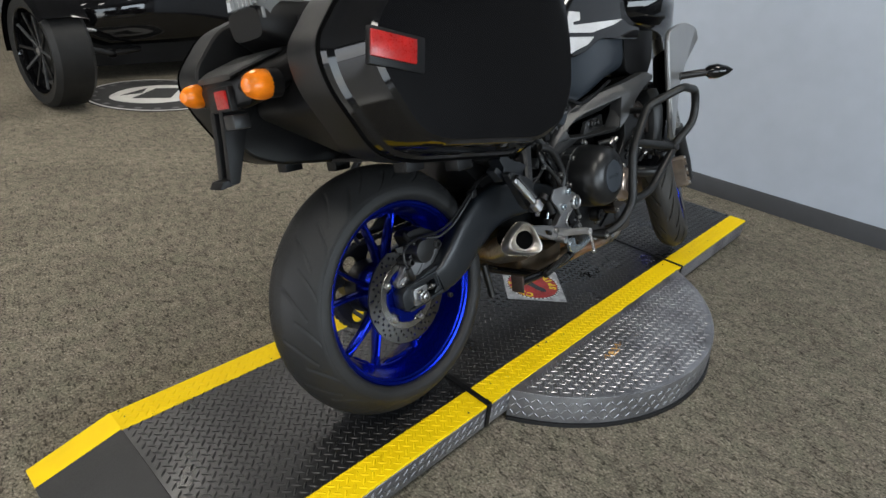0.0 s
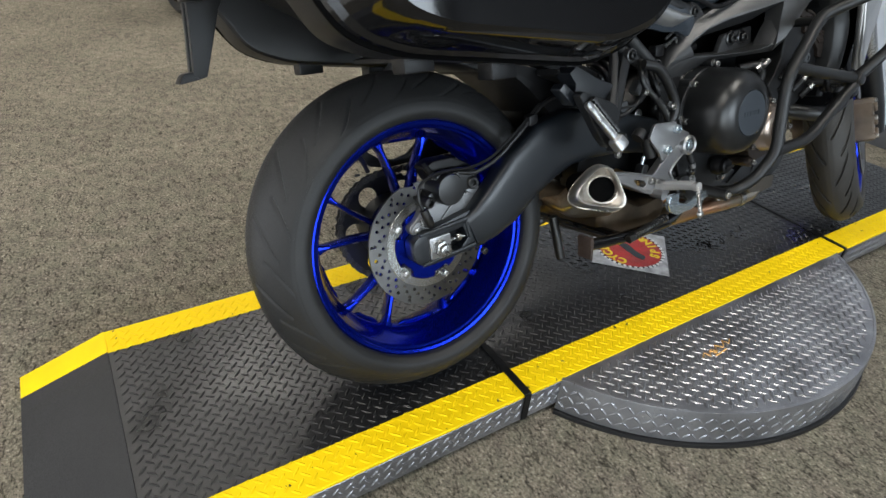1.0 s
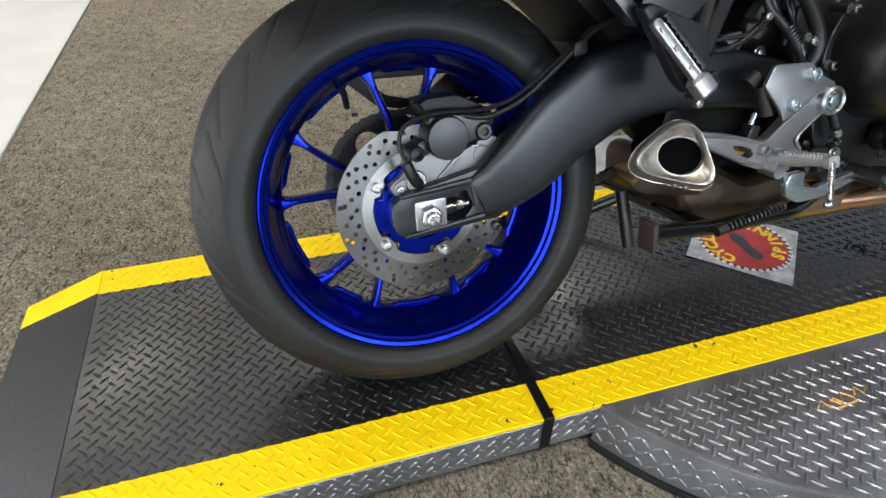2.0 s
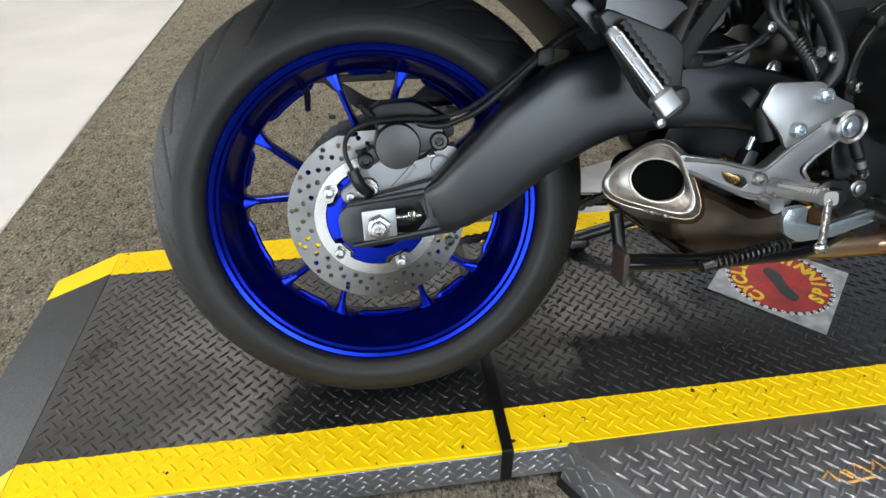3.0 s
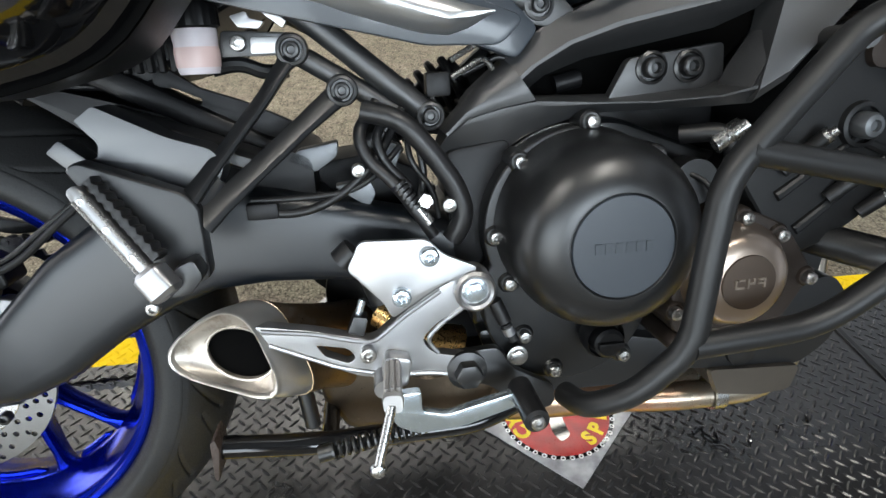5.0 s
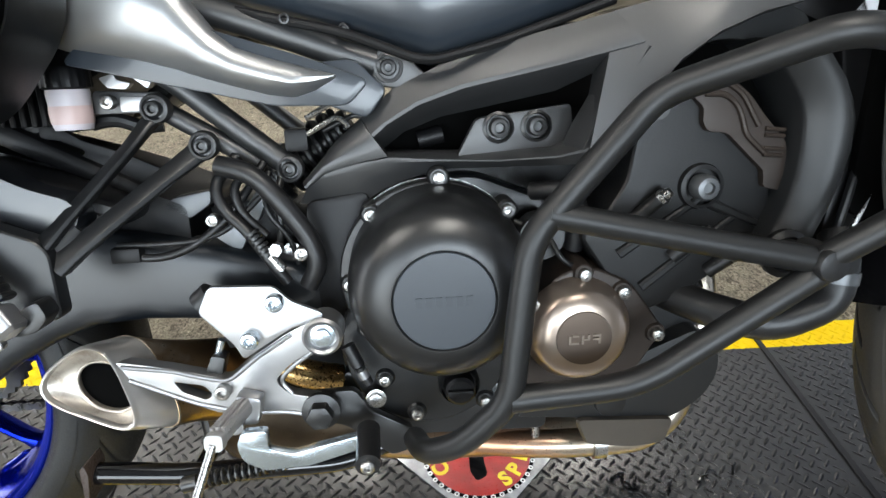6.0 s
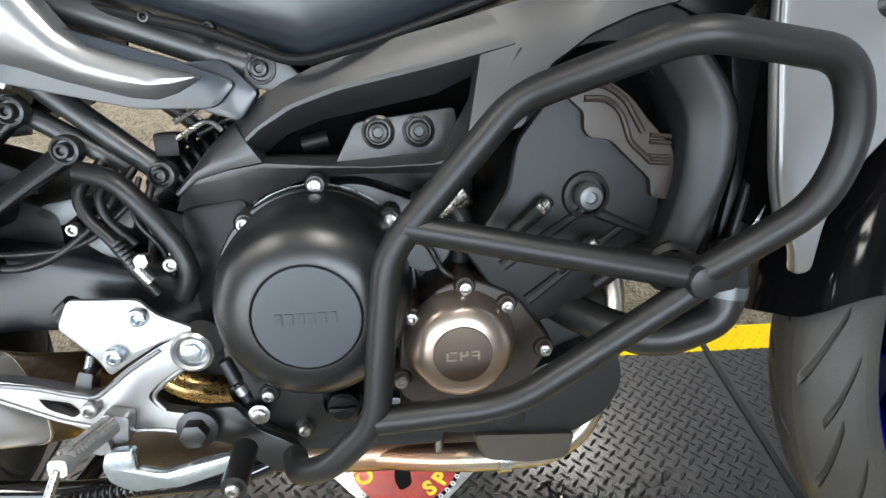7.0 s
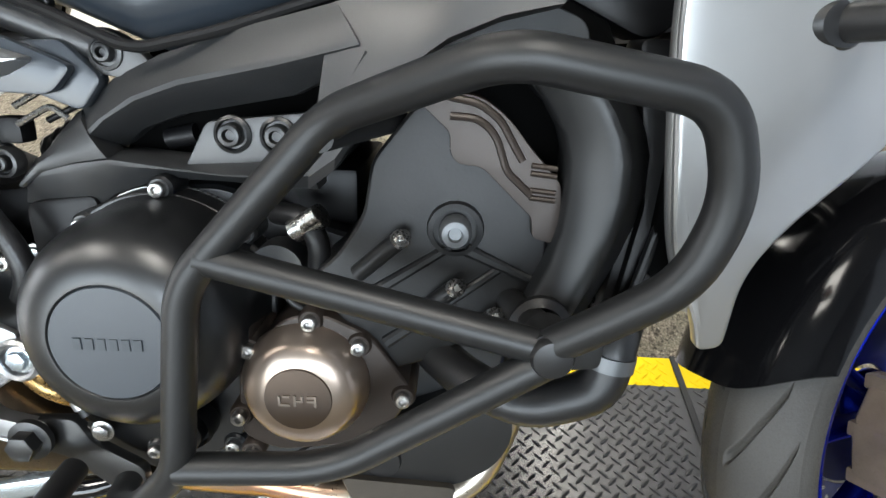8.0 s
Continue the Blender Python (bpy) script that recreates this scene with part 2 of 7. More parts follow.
def carpet_material():
    """Short loop carpet: brown-grey flecks in rows, with faint stains."""
    m = mat("brown_grey_carpet", (0.2, 0.17, 0.14), 0.95, vary=0.1, spec=0.1)
    n, l, p = nodes_of(m)
    co = n.new("ShaderNodeTexCoord")
    mp = n.new("ShaderNodeMapping")
    mp.inputs["Scale"].default_value = (1, 0.8, 1)
    mp.inputs["Rotation"].default_value = (0, 0, radians(20))
    l.new(co.outputs["Object"], mp.inputs["Vector"])
    fl = n.new("ShaderNodeTexNoise")
    fl.inputs["Scale"].default_value, fl.inputs["Detail"].default_value, fl.inputs["Roughness"].default_value = 150, 4, 0.75
    l.new(mp.outputs["Vector"], fl.inputs["Vector"])
    r = n.new("ShaderNodeValToRGB")
    l.new(fl.outputs["Fac"], r.inputs["Fac"])
    e = r.color_ramp.elements
    e[0].position, e[0].color = 0.345, (0.024, 0.022, 0.018, 1)
    e[1].position, e[1].color = 0.68, (0.46, 0.415, 0.340, 1)
    k = e.new(0.43)
    k.color = (0.150, 0.133, 0.106, 1)
    k = e.new(0.57)
    k.color = (0.240, 0.214, 0.172, 1)
    md = n.new("ShaderNodeTexNoise")
    md.inputs["Scale"].default_value, md.inputs["Detail"].default_value, md.inputs["Roughness"].default_value = 26, 7, 0.72
    l.new(mp.outputs["Vector"], md.inputs["Vector"])
    mdr = n.new("ShaderNodeMapRange")
    mdr.inputs["From Min"].default_value, mdr.inputs["From Max"].default_value = 0.36, 0.62
    mdr.inputs["To Min"].default_value, mdr.inputs["To Max"].default_value = 0.66, 1.18
    l.new(md.outputs["Fac"], mdr.inputs["Value"])
    st = n.new("ShaderNodeTexNoise")
    st.inputs["Scale"].default_value, st.inputs["Detail"].default_value = 2.2, 4
    l.new(co.outputs["Object"], st.inputs["Vector"])
    mr = n.new("ShaderNodeMapRange")
    mr.inputs["From Min"].default_value, mr.inputs["From Max"].default_value = 0.3, 0.7
    mr.inputs["To Min"].default_value, mr.inputs["To Max"].default_value = 0.84, 1.12
    l.new(st.outputs["Fac"], mr.inputs["Value"])
    mx = n.new("ShaderNodeMix")
    mx.data_type, mx.blend_type = "RGBA", "MULTIPLY"
    mx.inputs["Factor"].default_value = 1
    l.new(r.outputs["Color"], mx.inputs["A"])
    l.new(mr.outputs["Result"], mx.inputs["B"])
    # short dark flecks lying all one way, with a greenish and a brown cast by turns
    fm = n.new("ShaderNodeMapping")
    fm.inputs["Scale"].default_value, fm.inputs["Rotation"].default_value = (1, 0.42, 1), (0, 0, radians(-35))
    l.new(co.outputs["Object"], fm.inputs["Vector"])
    fk = n.new("ShaderNodeTexNoise")
    fk.inputs["Scale"].default_value, fk.inputs["Detail"].default_value, fk.inputs["Distortion"].default_value = 95, 3, 1.2
    l.new(fm.outputs["Vector"], fk.inputs["Vector"])
    fr = n.new("ShaderNodeMapRange")
    fr.inputs["From Min"].default_value, fr.inputs["From Max"].default_value = 0.36, 0.45
    fr.inputs["To Min"].default_value, fr.inputs["To Max"].default_value = 0.42, 1.04
    l.new(fk.outputs["Fac"], fr.inputs["Value"])
    mf = n.new("ShaderNodeMix")
    mf.data_type, mf.blend_type = "RGBA", "MULTIPLY"
    mf.inputs["Factor"].default_value = 1
    l.new(mx.outputs["Result"], mf.inputs["A"])
    l.new(fr.outputs["Result"], mf.inputs["B"])
    cn = n.new("ShaderNodeTexNoise")
    cn.inputs["Scale"].default_value, cn.inputs["Detail"].default_value = 14, 4
    l.new(co.outputs["Object"], cn.inputs["Vector"])
    tint = n.new("ShaderNodeMix")
    tint.data_type = "RGBA"
    tint.inputs["A"].default_value, tint.inputs["B"].default_value = (0.94, 1.03, 0.92, 1), (1.08, 0.99, 1.02, 1)
    l.new(cn.outputs["Fac"], tint.inputs["Factor"])
    mt = n.new("ShaderNodeMix")
    mt.data_type, mt.blend_type = "RGBA", "MULTIPLY"
    mt.inputs["Factor"].default_value = 1
    l.new(mf.outputs["Result"], mt.inputs["A"])
    l.new(tint.outputs["Result"], mt.inputs["B"])
    my = n.new("ShaderNodeMix")
    my.data_type, my.blend_type = "RGBA", "MULTIPLY"
    my.inputs["Factor"].default_value = 1
    l.new(mt.outputs["Result"], my.inputs["A"])
    l.new(mdr.outputs["Result"], my.inputs["B"])
    l.new(my.outputs["Result"], p.inputs["Base Color"])
    bp = n.new("ShaderNodeBump")
    bp.inputs["Strength"].default_value, bp.inputs["Distance"].default_value = 0.8, 0.006
    l.new(fl.outputs["Fac"], bp.inputs["Height"])
    l.new(bp.outputs["Normal"], p.inputs["Normal"])
    return m


CARPET = carpet_material()


def lamp_panel_material():
    m = bpy.data.materials.new("lit_lamp_panel")
    m.use_nodes = True
    n, l, p = nodes_of(m)
    p.inputs["Base Color"].default_value = (0.9, 0.9, 0.88, 1)
    p.inputs["Emission Color"].default_value = (1, 0.96, 0.9, 1)
    p.inputs["Emission Strength"].default_value = 5.0
    return m


LIT = lamp_panel_material()


# ---- mesh helpers ----
def part(name, bm, material, parent=None, label="", sharp=35):
    """Link a bmesh as one mesh object under a thing or a part."""
    bmesh.ops.recalc_face_normals(bm, faces=bm.faces)
    me = bpy.data.meshes.new(name)
    bm.to_mesh(me)
    bm.free()
    me.polygons.foreach_set("use_smooth", [True] * len(me.polygons))
    me.set_sharp_from_angle(angle=radians(sharp))
    me.materials.append(material)
    ob = new(name, me)
    ob.parent = parent
    if label:
        ob["label"] = label
    return ob


def again(ob, parent, m=None):
    """Another object on the same mesh."""
    o = new(ob.name.split(".")[0], ob.data)
    o.parent = parent
    if m is not None:
        o.matrix_basis = m
    if "label" in ob:
        o["label"] = ob["label"]
    return o


def thing(name, m, label, category, group="", kind=""):
    o = new(name)
    o.matrix_world = m
    return tagged(o, label, category, group, kind)


def rounded(pts, r, n=4):
    """Polygon with its corners rounded; r one radius or one a corner."""
    out = []
    k = len(pts)
    for i in range(k):
        a, b, c = (Vector(pts[j % k]).to_2d() for j in (i - 1, i, i + 1))
        ri = r[i] if isinstance(r, (list, tuple)) else r
        u, v = a - b, c - b
        d = min(ri, u.length * 0.48, v.length * 0.48)
        p, q = b + u.normalized() * d, b + v.normalized() * d
        if d < 1e-5:
            out.append((b.x, b.y))
            continue
        for s in range(n + 1):
            t = s / n
            w = p * (1 - t) ** 2 + b * 2 * t * (1 - t) + q * t * t
            out.append((w.x, w.y))
    return out


def bevel_sharp(bm, w, seg=2, angle=40):
    es = [e for e in bm.edges if len(e.link_faces) == 2 and e.calc_face_angle(0) > radians(angle)]
    if es and w > 0:
        bmesh.ops.bevel(bm, geom=es, offset=w, segments=seg, profile=0.6, affect="EDGES", clamp_overlap=True)


def prism(pts, y0, y1, bev=0.002, seg=2, holes=(), plane="xz"):
    """A flat outline with holes, given thickness along the third axis."""
    bm = bmesh.new()

    def at(p, y):
        return (p[0], y, p[1]) if plane == "xz" else (p[0], p[1], y) if plane == "xy" else (y, p[0], p[1])

    if not holes:
        f = bm.faces.new([bm.verts.new(at(p, y0)) for p in pts])
        fs = [f]
    else:
        es = []
        for loop in (pts, *holes):
            vs = [bm.verts.new(at(p, y0)) for p in loop]
            es += [bm.edges.new((vs[i], vs[(i + 1) % len(vs)])) for i in range(len(vs))]
        fs = [g for g in bmesh.ops.triangle_fill(bm, edges=es, use_beauty=True)["geom"] if isinstance(g, bmesh.types.BMFace)]
    ex = bmesh.ops.extrude_face_region(bm, geom=fs)
    step = y1 - y0
    v = (0, step, 0) if plane == "xz" else (0, 0, step) if plane == "xy" else (step, 0, 0)
    bmesh.ops.translate(bm, verts=[g for g in ex["geom"] if isinstance(g, bmesh.types.BMVert)], vec=v)
    bmesh.ops.recalc_face_normals(bm, faces=bm.faces)
    bevel_sharp(bm, bev, seg)
    return bm


def circle(cx, cz, r, n=20, a0=0.0):
    return [(cx + r * math.cos(a0 + 2 * math.pi * i / n), cz + r * math.sin(a0 + 2 * math.pi * i / n)) for i in range(n)]


def lathe(profile, c=(0, 0, 0), seg=48, close=False):
    """Turn (radius, y) pairs round the y axis through c."""
    bm = bmesh.new()
    rings = []
    for r, y in profile:
        if r < 1e-6:
            rings.append([bm.verts.new((c[0], c[1] + y, c[2]))])
        else:
            rings.append([bm.verts.new((c[0] + r * math.cos(2 * math.pi * i / seg), c[1] + y, c[2] + r * math.sin(2 * math.pi * i / seg))) for i in range(seg)])
    pairs = list(zip(rings, rings[1:])) + ([(rings[-1], rings[0])] if close else [])
    for a, b in pairs:
        for i in range(seg):
            j = (i + 1) % seg
            if len(a) == 1 and len(b) == 1:
                continue
            if len(a) == 1:
                bm.faces.new((a[0], b[i], b[j]))
            elif len(b) == 1:
                bm.faces.new((a[i], b[0], a[j]))
            else:
                bm.faces.new((a[i], b[i], b[j], a[j]))
    return bm


def smooth_path(pts, r, n=6):
    out = [Vector(pts[0])]
    for i in range(1, len(pts) - 1):
        a, b, c = (Vector(pts[j]) for j in (i - 1, i, i + 1))
        d = min(r, (a - b).length * 0.48, (c - b).length * 0.48)
        p, q = b + (a - b).normalized() * d, b + (c - b).normalized() * d
        out += [p * (1 - t) ** 2 + b * 2 * t * (1 - t) + q * t * t for t in (s / n for s in range(n + 1))]
    out.append(Vector(pts[-1]))
    return out


def sweep(path, radii, seg=14, cap=True, squash=1.0, into=None):
    """A round section along a path; radii: one or one a point."""
    bm = into or bmesh.new()
    k = len(path)
    rr = radii if isinstance(radii, (list, tuple)) else [radii] * k
    t0 = (path[1] - path[0]).normalized()
    u = t0.orthogonal().normalized()
    rings = []
    for i in range(k):
        t = (path[min(i + 1, k - 1)] - path[max(i - 1, 0)]).normalized()
        u = (u - t * u.dot(t)).normalized()
        v = t.cross(u)
        rings.append([bm.verts.new(path[i] + (u * math.cos(2 * math.pi * s / seg) + v * math.sin(2 * math.pi * s / seg) * squash) * rr[i]) for s in range(seg)])
    for a, b in zip(rings, rings[1:]):
        for s in range(seg):
            bm.faces.new((a[s], a[(s + 1) % seg], b[(s + 1) % seg], b[s]))
    if cap:
        bm.faces.new(rings[0][::-1])
        bm.faces.new(rings[-1])
    return bm


def tube(pts, r, bend=0.03, seg=14, n=6):
    return sweep(smooth_path(pts, bend, n), r, seg)


def rod(p, q, r, seg=16, bev=0.0):
    bm = sweep([Vector(p), Vector(q)], r, seg)
    if bev:
        bevel_sharp(bm, bev, 2, 60)
    return bm


def loft(sections, cap=True):
    """Skin over rings of equal length."""
    bm = bmesh.new()
    rings = [[bm.verts.new(p) for p in s] for s in sections]
    k = len(rings[0])
    for a, b in zip(rings, rings[1:]):
        for i in range(k):
            bm.faces.new((a[i], a[(i + 1) % k], b[(i + 1) % k], b[i]))
    if cap:
        bm.faces.new(rings[0][::-1])
        bm.faces.new(rings[-1])
    return bm


def ring_section(c, along, up, hw, hh, power=4.0, n=24):
    """A rounded-rectangle ring about c: half-height hh along up, half-width hw across."""
    t, u = Vector(along).normalized(), Vector(up)
    u = (u - t * u.dot(t)).normalized()
    w = t.cross(u)
    out = []
    for i in range(n):
        a = 2 * math.pi * i / n
        ca, sa = math.cos(a), math.sin(a)
        e = 2 / power
        out.append(Vector(c) + w * (hw * math.copysign(abs(ca) ** e, ca)) + u * (hh * math.copysign(abs(sa) ** e, sa)))
    return out


def box(x0, x1, y0, y1, z0, z1, bev=0.003, seg=2):
    return prism([(x0, z0), (x1, z0), (x1, z1), (x0, z1)], y0, y1, bev, seg)


def joined(*bms):
    """Several bmeshes as one."""
    out = bmesh.new()
    for b in bms:
        me = bpy.data.meshes.new("tmp")
        b.to_mesh(me)
        b.free()
        out.from_mesh(me)
        bpy.data.meshes.remove(me)
    return out


def moved(bm, m):
    bmesh.ops.transform(bm, matrix=m, verts=bm.verts)
    return bm


def lettering(name, text, size, m, material, parent, depth=0.0006, bold=0.0):
    c = bpy.data.curves.new(name, "FONT")
    c.body, c.size, c.extrude, c.offset, c.align_x, c.align_y = text, size, depth, bold, "CENTER", "CENTER"
    tmp = bpy.data.objects.new("tmp", c)
    scene.collection.objects.link(tmp)
    bpy.context.view_layer.update()
    me = bpy.data.meshes.new_from_object(tmp.evaluated_get(bpy.context.evaluated_depsgraph_get()))
    bpy.data.objects.remove(tmp)
    bpy.data.curves.remove(c)
    me.materials.clear()
    me.materials.append(material)
    ob = new(name, me)
    ob.parent = parent
    ob.matrix_basis = m
    return ob


# ---- the room ----
def structure(name, bm, material, label, category):
    return tagged(part(name, bm, material), label, category, kind="structure")


def slab(x0, x1, y0, y1, z0, z1, bev=0.0):
    return prism([(x0, y0), (x1, y0), (x1, y1), (x0, y1)], z0, z1, bev, 1, plane="xy")


TRIM_X = -0.99
structure("floor", slab(TRIM_X - 0.005, ROOM_X1, ROOM_Y0, ROOM_Y1, -0.12, 0.0), CARPET, "brown-grey flecked loop carpet of the showroom", "carpet")
structure("floor_tile", slab(ROOM_X0, TRIM_X - 0.015, ROOM_Y0, ROOM_Y1, -0.12, -0.002), TILE, "white glossy hard floor beside the carpet", "floor")
structure("trim", slab(TRIM_X - 0.015, TRIM_X - 0.005, ROOM_Y0, ROOM_Y1, -0.12, 0.004, 0.002), ALU_TRIM, "thin metal strip between carpet and white floor", "trim")
# unseen wall, added dark so the glossy case lid reflects black
structure("wall_southeast", slab(ROOM_X1, ROOM_X1 + 0.15, ROOM_Y0 - 0.15, -1.1, -0.12, CEIL), mat("dark_reflection_wall", (0.014, 0.014, 0.015), 0.7), "added unseen dark wall that keeps reflections in the black case dark", "wall")
structure("wall_east", slab(ROOM_X1, ROOM_X1 + 0.15, -1.1, ROOM_Y1 + 0.15, -0.12, CEIL), WALL, "pale lavender-grey painted wall beside the display ramp", "wall")
structure("baseboard", prism(rounded([(ROOM_X1 - 0.014, 0.0), (ROOM_X1 - 0.002, 0.0), (ROOM_X1 - 0.002, 0.105), (ROOM_X1 - 0.008, 0.105)], [0, 0, 0, 0.004], 3), ROOM_Y0, ROOM_Y1, 0.0), SKIRT, "dark grey rubber skirting along the wall", "skirting")
# unseen closing walls; openings added for the lamps, grey tone dims reflections
structure("wall_west", prism([(ROOM_Y0 - 0.15, -0.12), (ROOM_Y1 + 0.15, -0.12), (ROOM_Y1 + 0.15, CEIL), (ROOM_Y0 - 0.15, CEIL)], ROOM_X0 - 0.15, ROOM_X0, 0, 1, holes=([(-1.4, 0.10), (4.6, 0.10), (4.6, 2.70), (-1.4, 2.70)],), plane="yz"), DIM_WALL, "unseen grey showroom wall with an added window opening", "wall")
structure("wall_north", slab(ROOM_X0, ROOM_X1, ROOM_Y1, ROOM_Y1 + 0.15, -0.12, CEIL), DIM_WALL, "pale grey painted back wall of the showroom", "wall")
structure("wall_south", prism([(ROOM_X0, -0.12), (ROOM_X1, -0.12), (ROOM_X1, CEIL), (ROOM_X0, CEIL)], ROOM_Y0 - 0.15, ROOM_Y0, 0, 1, holes=([(-4.0, 0.10), (-0.2, 0.10), (-0.2, 2.50), (-4.0, 2.50)], [(0.32, 1.10), (2.58, 1.10), (2.58, 2.50), (0.32, 2.50)])), DIM_WALL, "unseen showroom front wall with two added window openings", "wall")
# unseen ceiling; its dark grey holds down fill light and reflections
structure("ceiling", slab(ROOM_X0 - 0.15, ROOM_X1 + 0.15, ROOM_Y0 - 0.15, ROOM_Y1 + 0.15, CEIL, CEIL + 0.12), CEILING, "unseen showroom ceiling, kept dark to cut fill light", "ceiling")
panel = None
for px_, py_ in PANELS:
    light = thing("ceiling_light", pose(px_, py_, CEIL), "rectangular lit lamp panel in the ceiling", "ceiling light", "ceiling lights")
    if panel is None:
        panel = (part("frame", prism([(-0.32, -0.62), (0.32, -0.62), (0.32, 0.62), (-0.32, 0.62)], -0.025, 0.0, 0.003, 1, holes=([(-0.29, -0.59), (0.29, -0.59), (0.29, 0.59), (-0.29, 0.59)],), plane="xy"), WHITE, light),
                 part("diffuser", slab(-0.29, 0.29, -0.59, 0.59, -0.018, -0.004), LIT, light))
    else:
        for p in panel:
            again(p, light)


# ---- display ramp and turntable ----
DECK_Z, Y_NEAR, Y_FAR = 0.10, -0.02, 0.583
X_KINK, X_END, SEAM_A, SEAM_B, X_FRONT = -0.577, -0.762, 0.167, 1.425, 2.205
YELLOW = mat("yellow_deck_paint", (0.93, 0.63, 0.003), 0.45, vary=0.08, grain=60, bump=0.1, spec=0.18)


def tread_bar(out, x, y, z, turn, upright=False, size=1.0):
    """One raised lens of checker plate, added to the lists in out."""
    vs, fs = out
    b = len(vs)
    ln, wd, ht = 0.0122 * size, 0.0031 * size, 0.0017
    c, s = math.cos(turn), math.sin(turn)
    for u, v, w in ((-ln, 0, 0), (-ln * 0.45, -wd, 0), (ln * 0.45, -wd, 0), (ln, 0, 0), (ln * 0.45, wd, 0), (-ln * 0.45, wd, 0), (-ln * 0.5, 0, ht), (ln * 0.5, 0, ht)):
        du, dv = u * c - v * s, u * s + v * c
        vs.append((x + du, y - w, z + dv) if upright else (x + du, y + dv, z + w))
    for f in ((0, 1, 6), (1, 2, 7, 6), (2, 3, 7), (3, 4, 7), (4, 5, 6, 7), (5, 0, 6)):
        fs.append([b + i for i in f])


def treads(name, out, material, parent):
    me = bpy.data.meshes.new(name)
    me.from_pydata(out[0], [], out[1])
    me.materials.append(material)
    ob = new(name, me)
    ob.parent = parent
    return tagged(ob, kind="stuff")


PITCH = 0.0185


def lattice(x0, x1, y0, y1):
    """Places and turns of checker-plate bars: a square lattice laid at 45 degrees, bars by turns along and across it."""
    c = math.sqrt(0.5)
    n = int(max(x1 - x0, y1 - y0) / PITCH * 1.5) + 4
    mx, my = (x0 + x1) / 2, (y0 + y1) / 2
    for i in range(-n, n + 1):
        for j in range(-n, n + 1):
            x, y = mx + (i - j) * PITCH * c, my + (i + j) * PITCH * c
            if x0 < x < x1 and y0 < y < y1:
                yield x, y, radians(45 if (i + j) % 2 else -45)


def deck_treads(x0, x1, y0, y1):
    out = ([], [])
    for x, y, a in lattice(x0, x1, y0, y1):
        tread_bar(out, x, y, DECK_Z, a)
    return out


ramp = thing("display_ramp", pose(0, 0, 0), "low black checker-plate ramp with worn yellow painted edges on the carpet", "ramp")
for x0, x1 in ((X_KINK, SEAM_A - 0.003), (SEAM_A + 0.003, SEAM_B - 0.003), (SEAM_B + 0.003, X_FRONT)):
    plate = part("deck_plate", slab(x0, x1, Y_NEAR, Y_FAR, DECK_Z - 0.008, DECK_Z, 0.0015), DECK, ramp)
    treads("tread", deck_treads(x0 + 0.012, x1 - 0.012, Y_NEAR + 0.012, Y_FAR - 0.012), DECK, plate)
for y0, y1, sgn in ((Y_NEAR, Y_NEAR + 0.005, 1), (Y_FAR - 0.005, Y_FAR, -1)):
    for x0, x1 in ((X_KINK, SEAM_A - 0.003), (SEAM_A + 0.003, SEAM_B - 0.003), (SEAM_B + 0.003, X_FRONT)):
        fl = part("side_flange", slab(x0, x1, y0, y1, 0.022, DECK_Z - 0.009, 0.001), PLATE, ramp, "bare silver checker-plate side flange")
        if sgn > 0:
            out = ([], [])
            for x, z, a in lattice(x0 + 0.01, x1 - 0.01, 0.030, DECK_Z - 0.016):
                tread_bar(out, x, y0, z, a, True, 0.9)
            treads("tread", out, PLATE, fl)
for x, w in ((SEAM_A, 0.009), (SEAM_B, 0.0065)):
    part("seam_strip", joined(slab(x - w, x + w, Y_NEAR - 0.002, Y_FAR + 0.002, DECK_Z + 0.0004, DECK_Z + 0.004, 0.001), slab(x - w, x + w, Y_NEAR - 0.004, Y_NEAR - 0.0005, 0.024, DECK_Z + 0.003, 0.001)), BLACK_PLASTIC, ramp, "black rubber strip over the plate joint")
for x in (-0.50, 1.9, 2.15):
    for y in (0.03, 0.53):
        part("support_foot", slab(x - 0.03, x + 0.03, y - 0.02, y + 0.02, 0.0, DECK_Z - 0.009), BLACK_SATIN, ramp)
# sloping end, flared a little towards the floor
LOW = 0.006
part("ramp_plate", loft([[Vector((X_KINK, 0.052, DECK_Z)), Vector((X_KINK, 0.511, DECK_Z)), Vector((X_KINK, 0.511, DECK_Z - 0.008)), Vector((X_KINK, 0.052, DECK_Z - 0.008))],
                         [Vector((X_END, 0.008, LOW)), Vector((X_END, 0.555, LOW)), Vector((X_END, 0.555, 0.0)), Vector((X_END, 0.008, 0.0))]]), mat("smooth_black_plate", (0.013, 0.013, 0.0135), 0.5, vary=0.35, grain=40, bump=0.3), ramp, "smooth black sloping ramp end")
for ya, yb, yc, yd in ((Y_NEAR, 0.052, -0.06, 0.008), (0.511, Y_FAR, 0.555, 0.624)):
    part("ramp_border", loft([[Vector((X_KINK, ya, DECK_Z + 0.0005)), Vector((X_KINK, yb, DECK_Z + 0.0005)), Vector((X_KINK, yb, DECK_Z - 0.008)), Vector((X_KINK, ya, DECK_Z - 0.008))],
                              [Vector((X_END, yc, LOW)), Vector((X_END, yd, LOW)), Vector((X_END, yd, 0.0)), Vector((X_END, yc, 0.0))]]), YELLOW, ramp, "yellow painted ramp border")

TT = (0.820, 0.303)
TT_R, TT_Z = 0.645, DECK_Z - 0.0015
TT_A = math.asin((Y_NEAR - 0.001 - TT[1]) / TT_R)


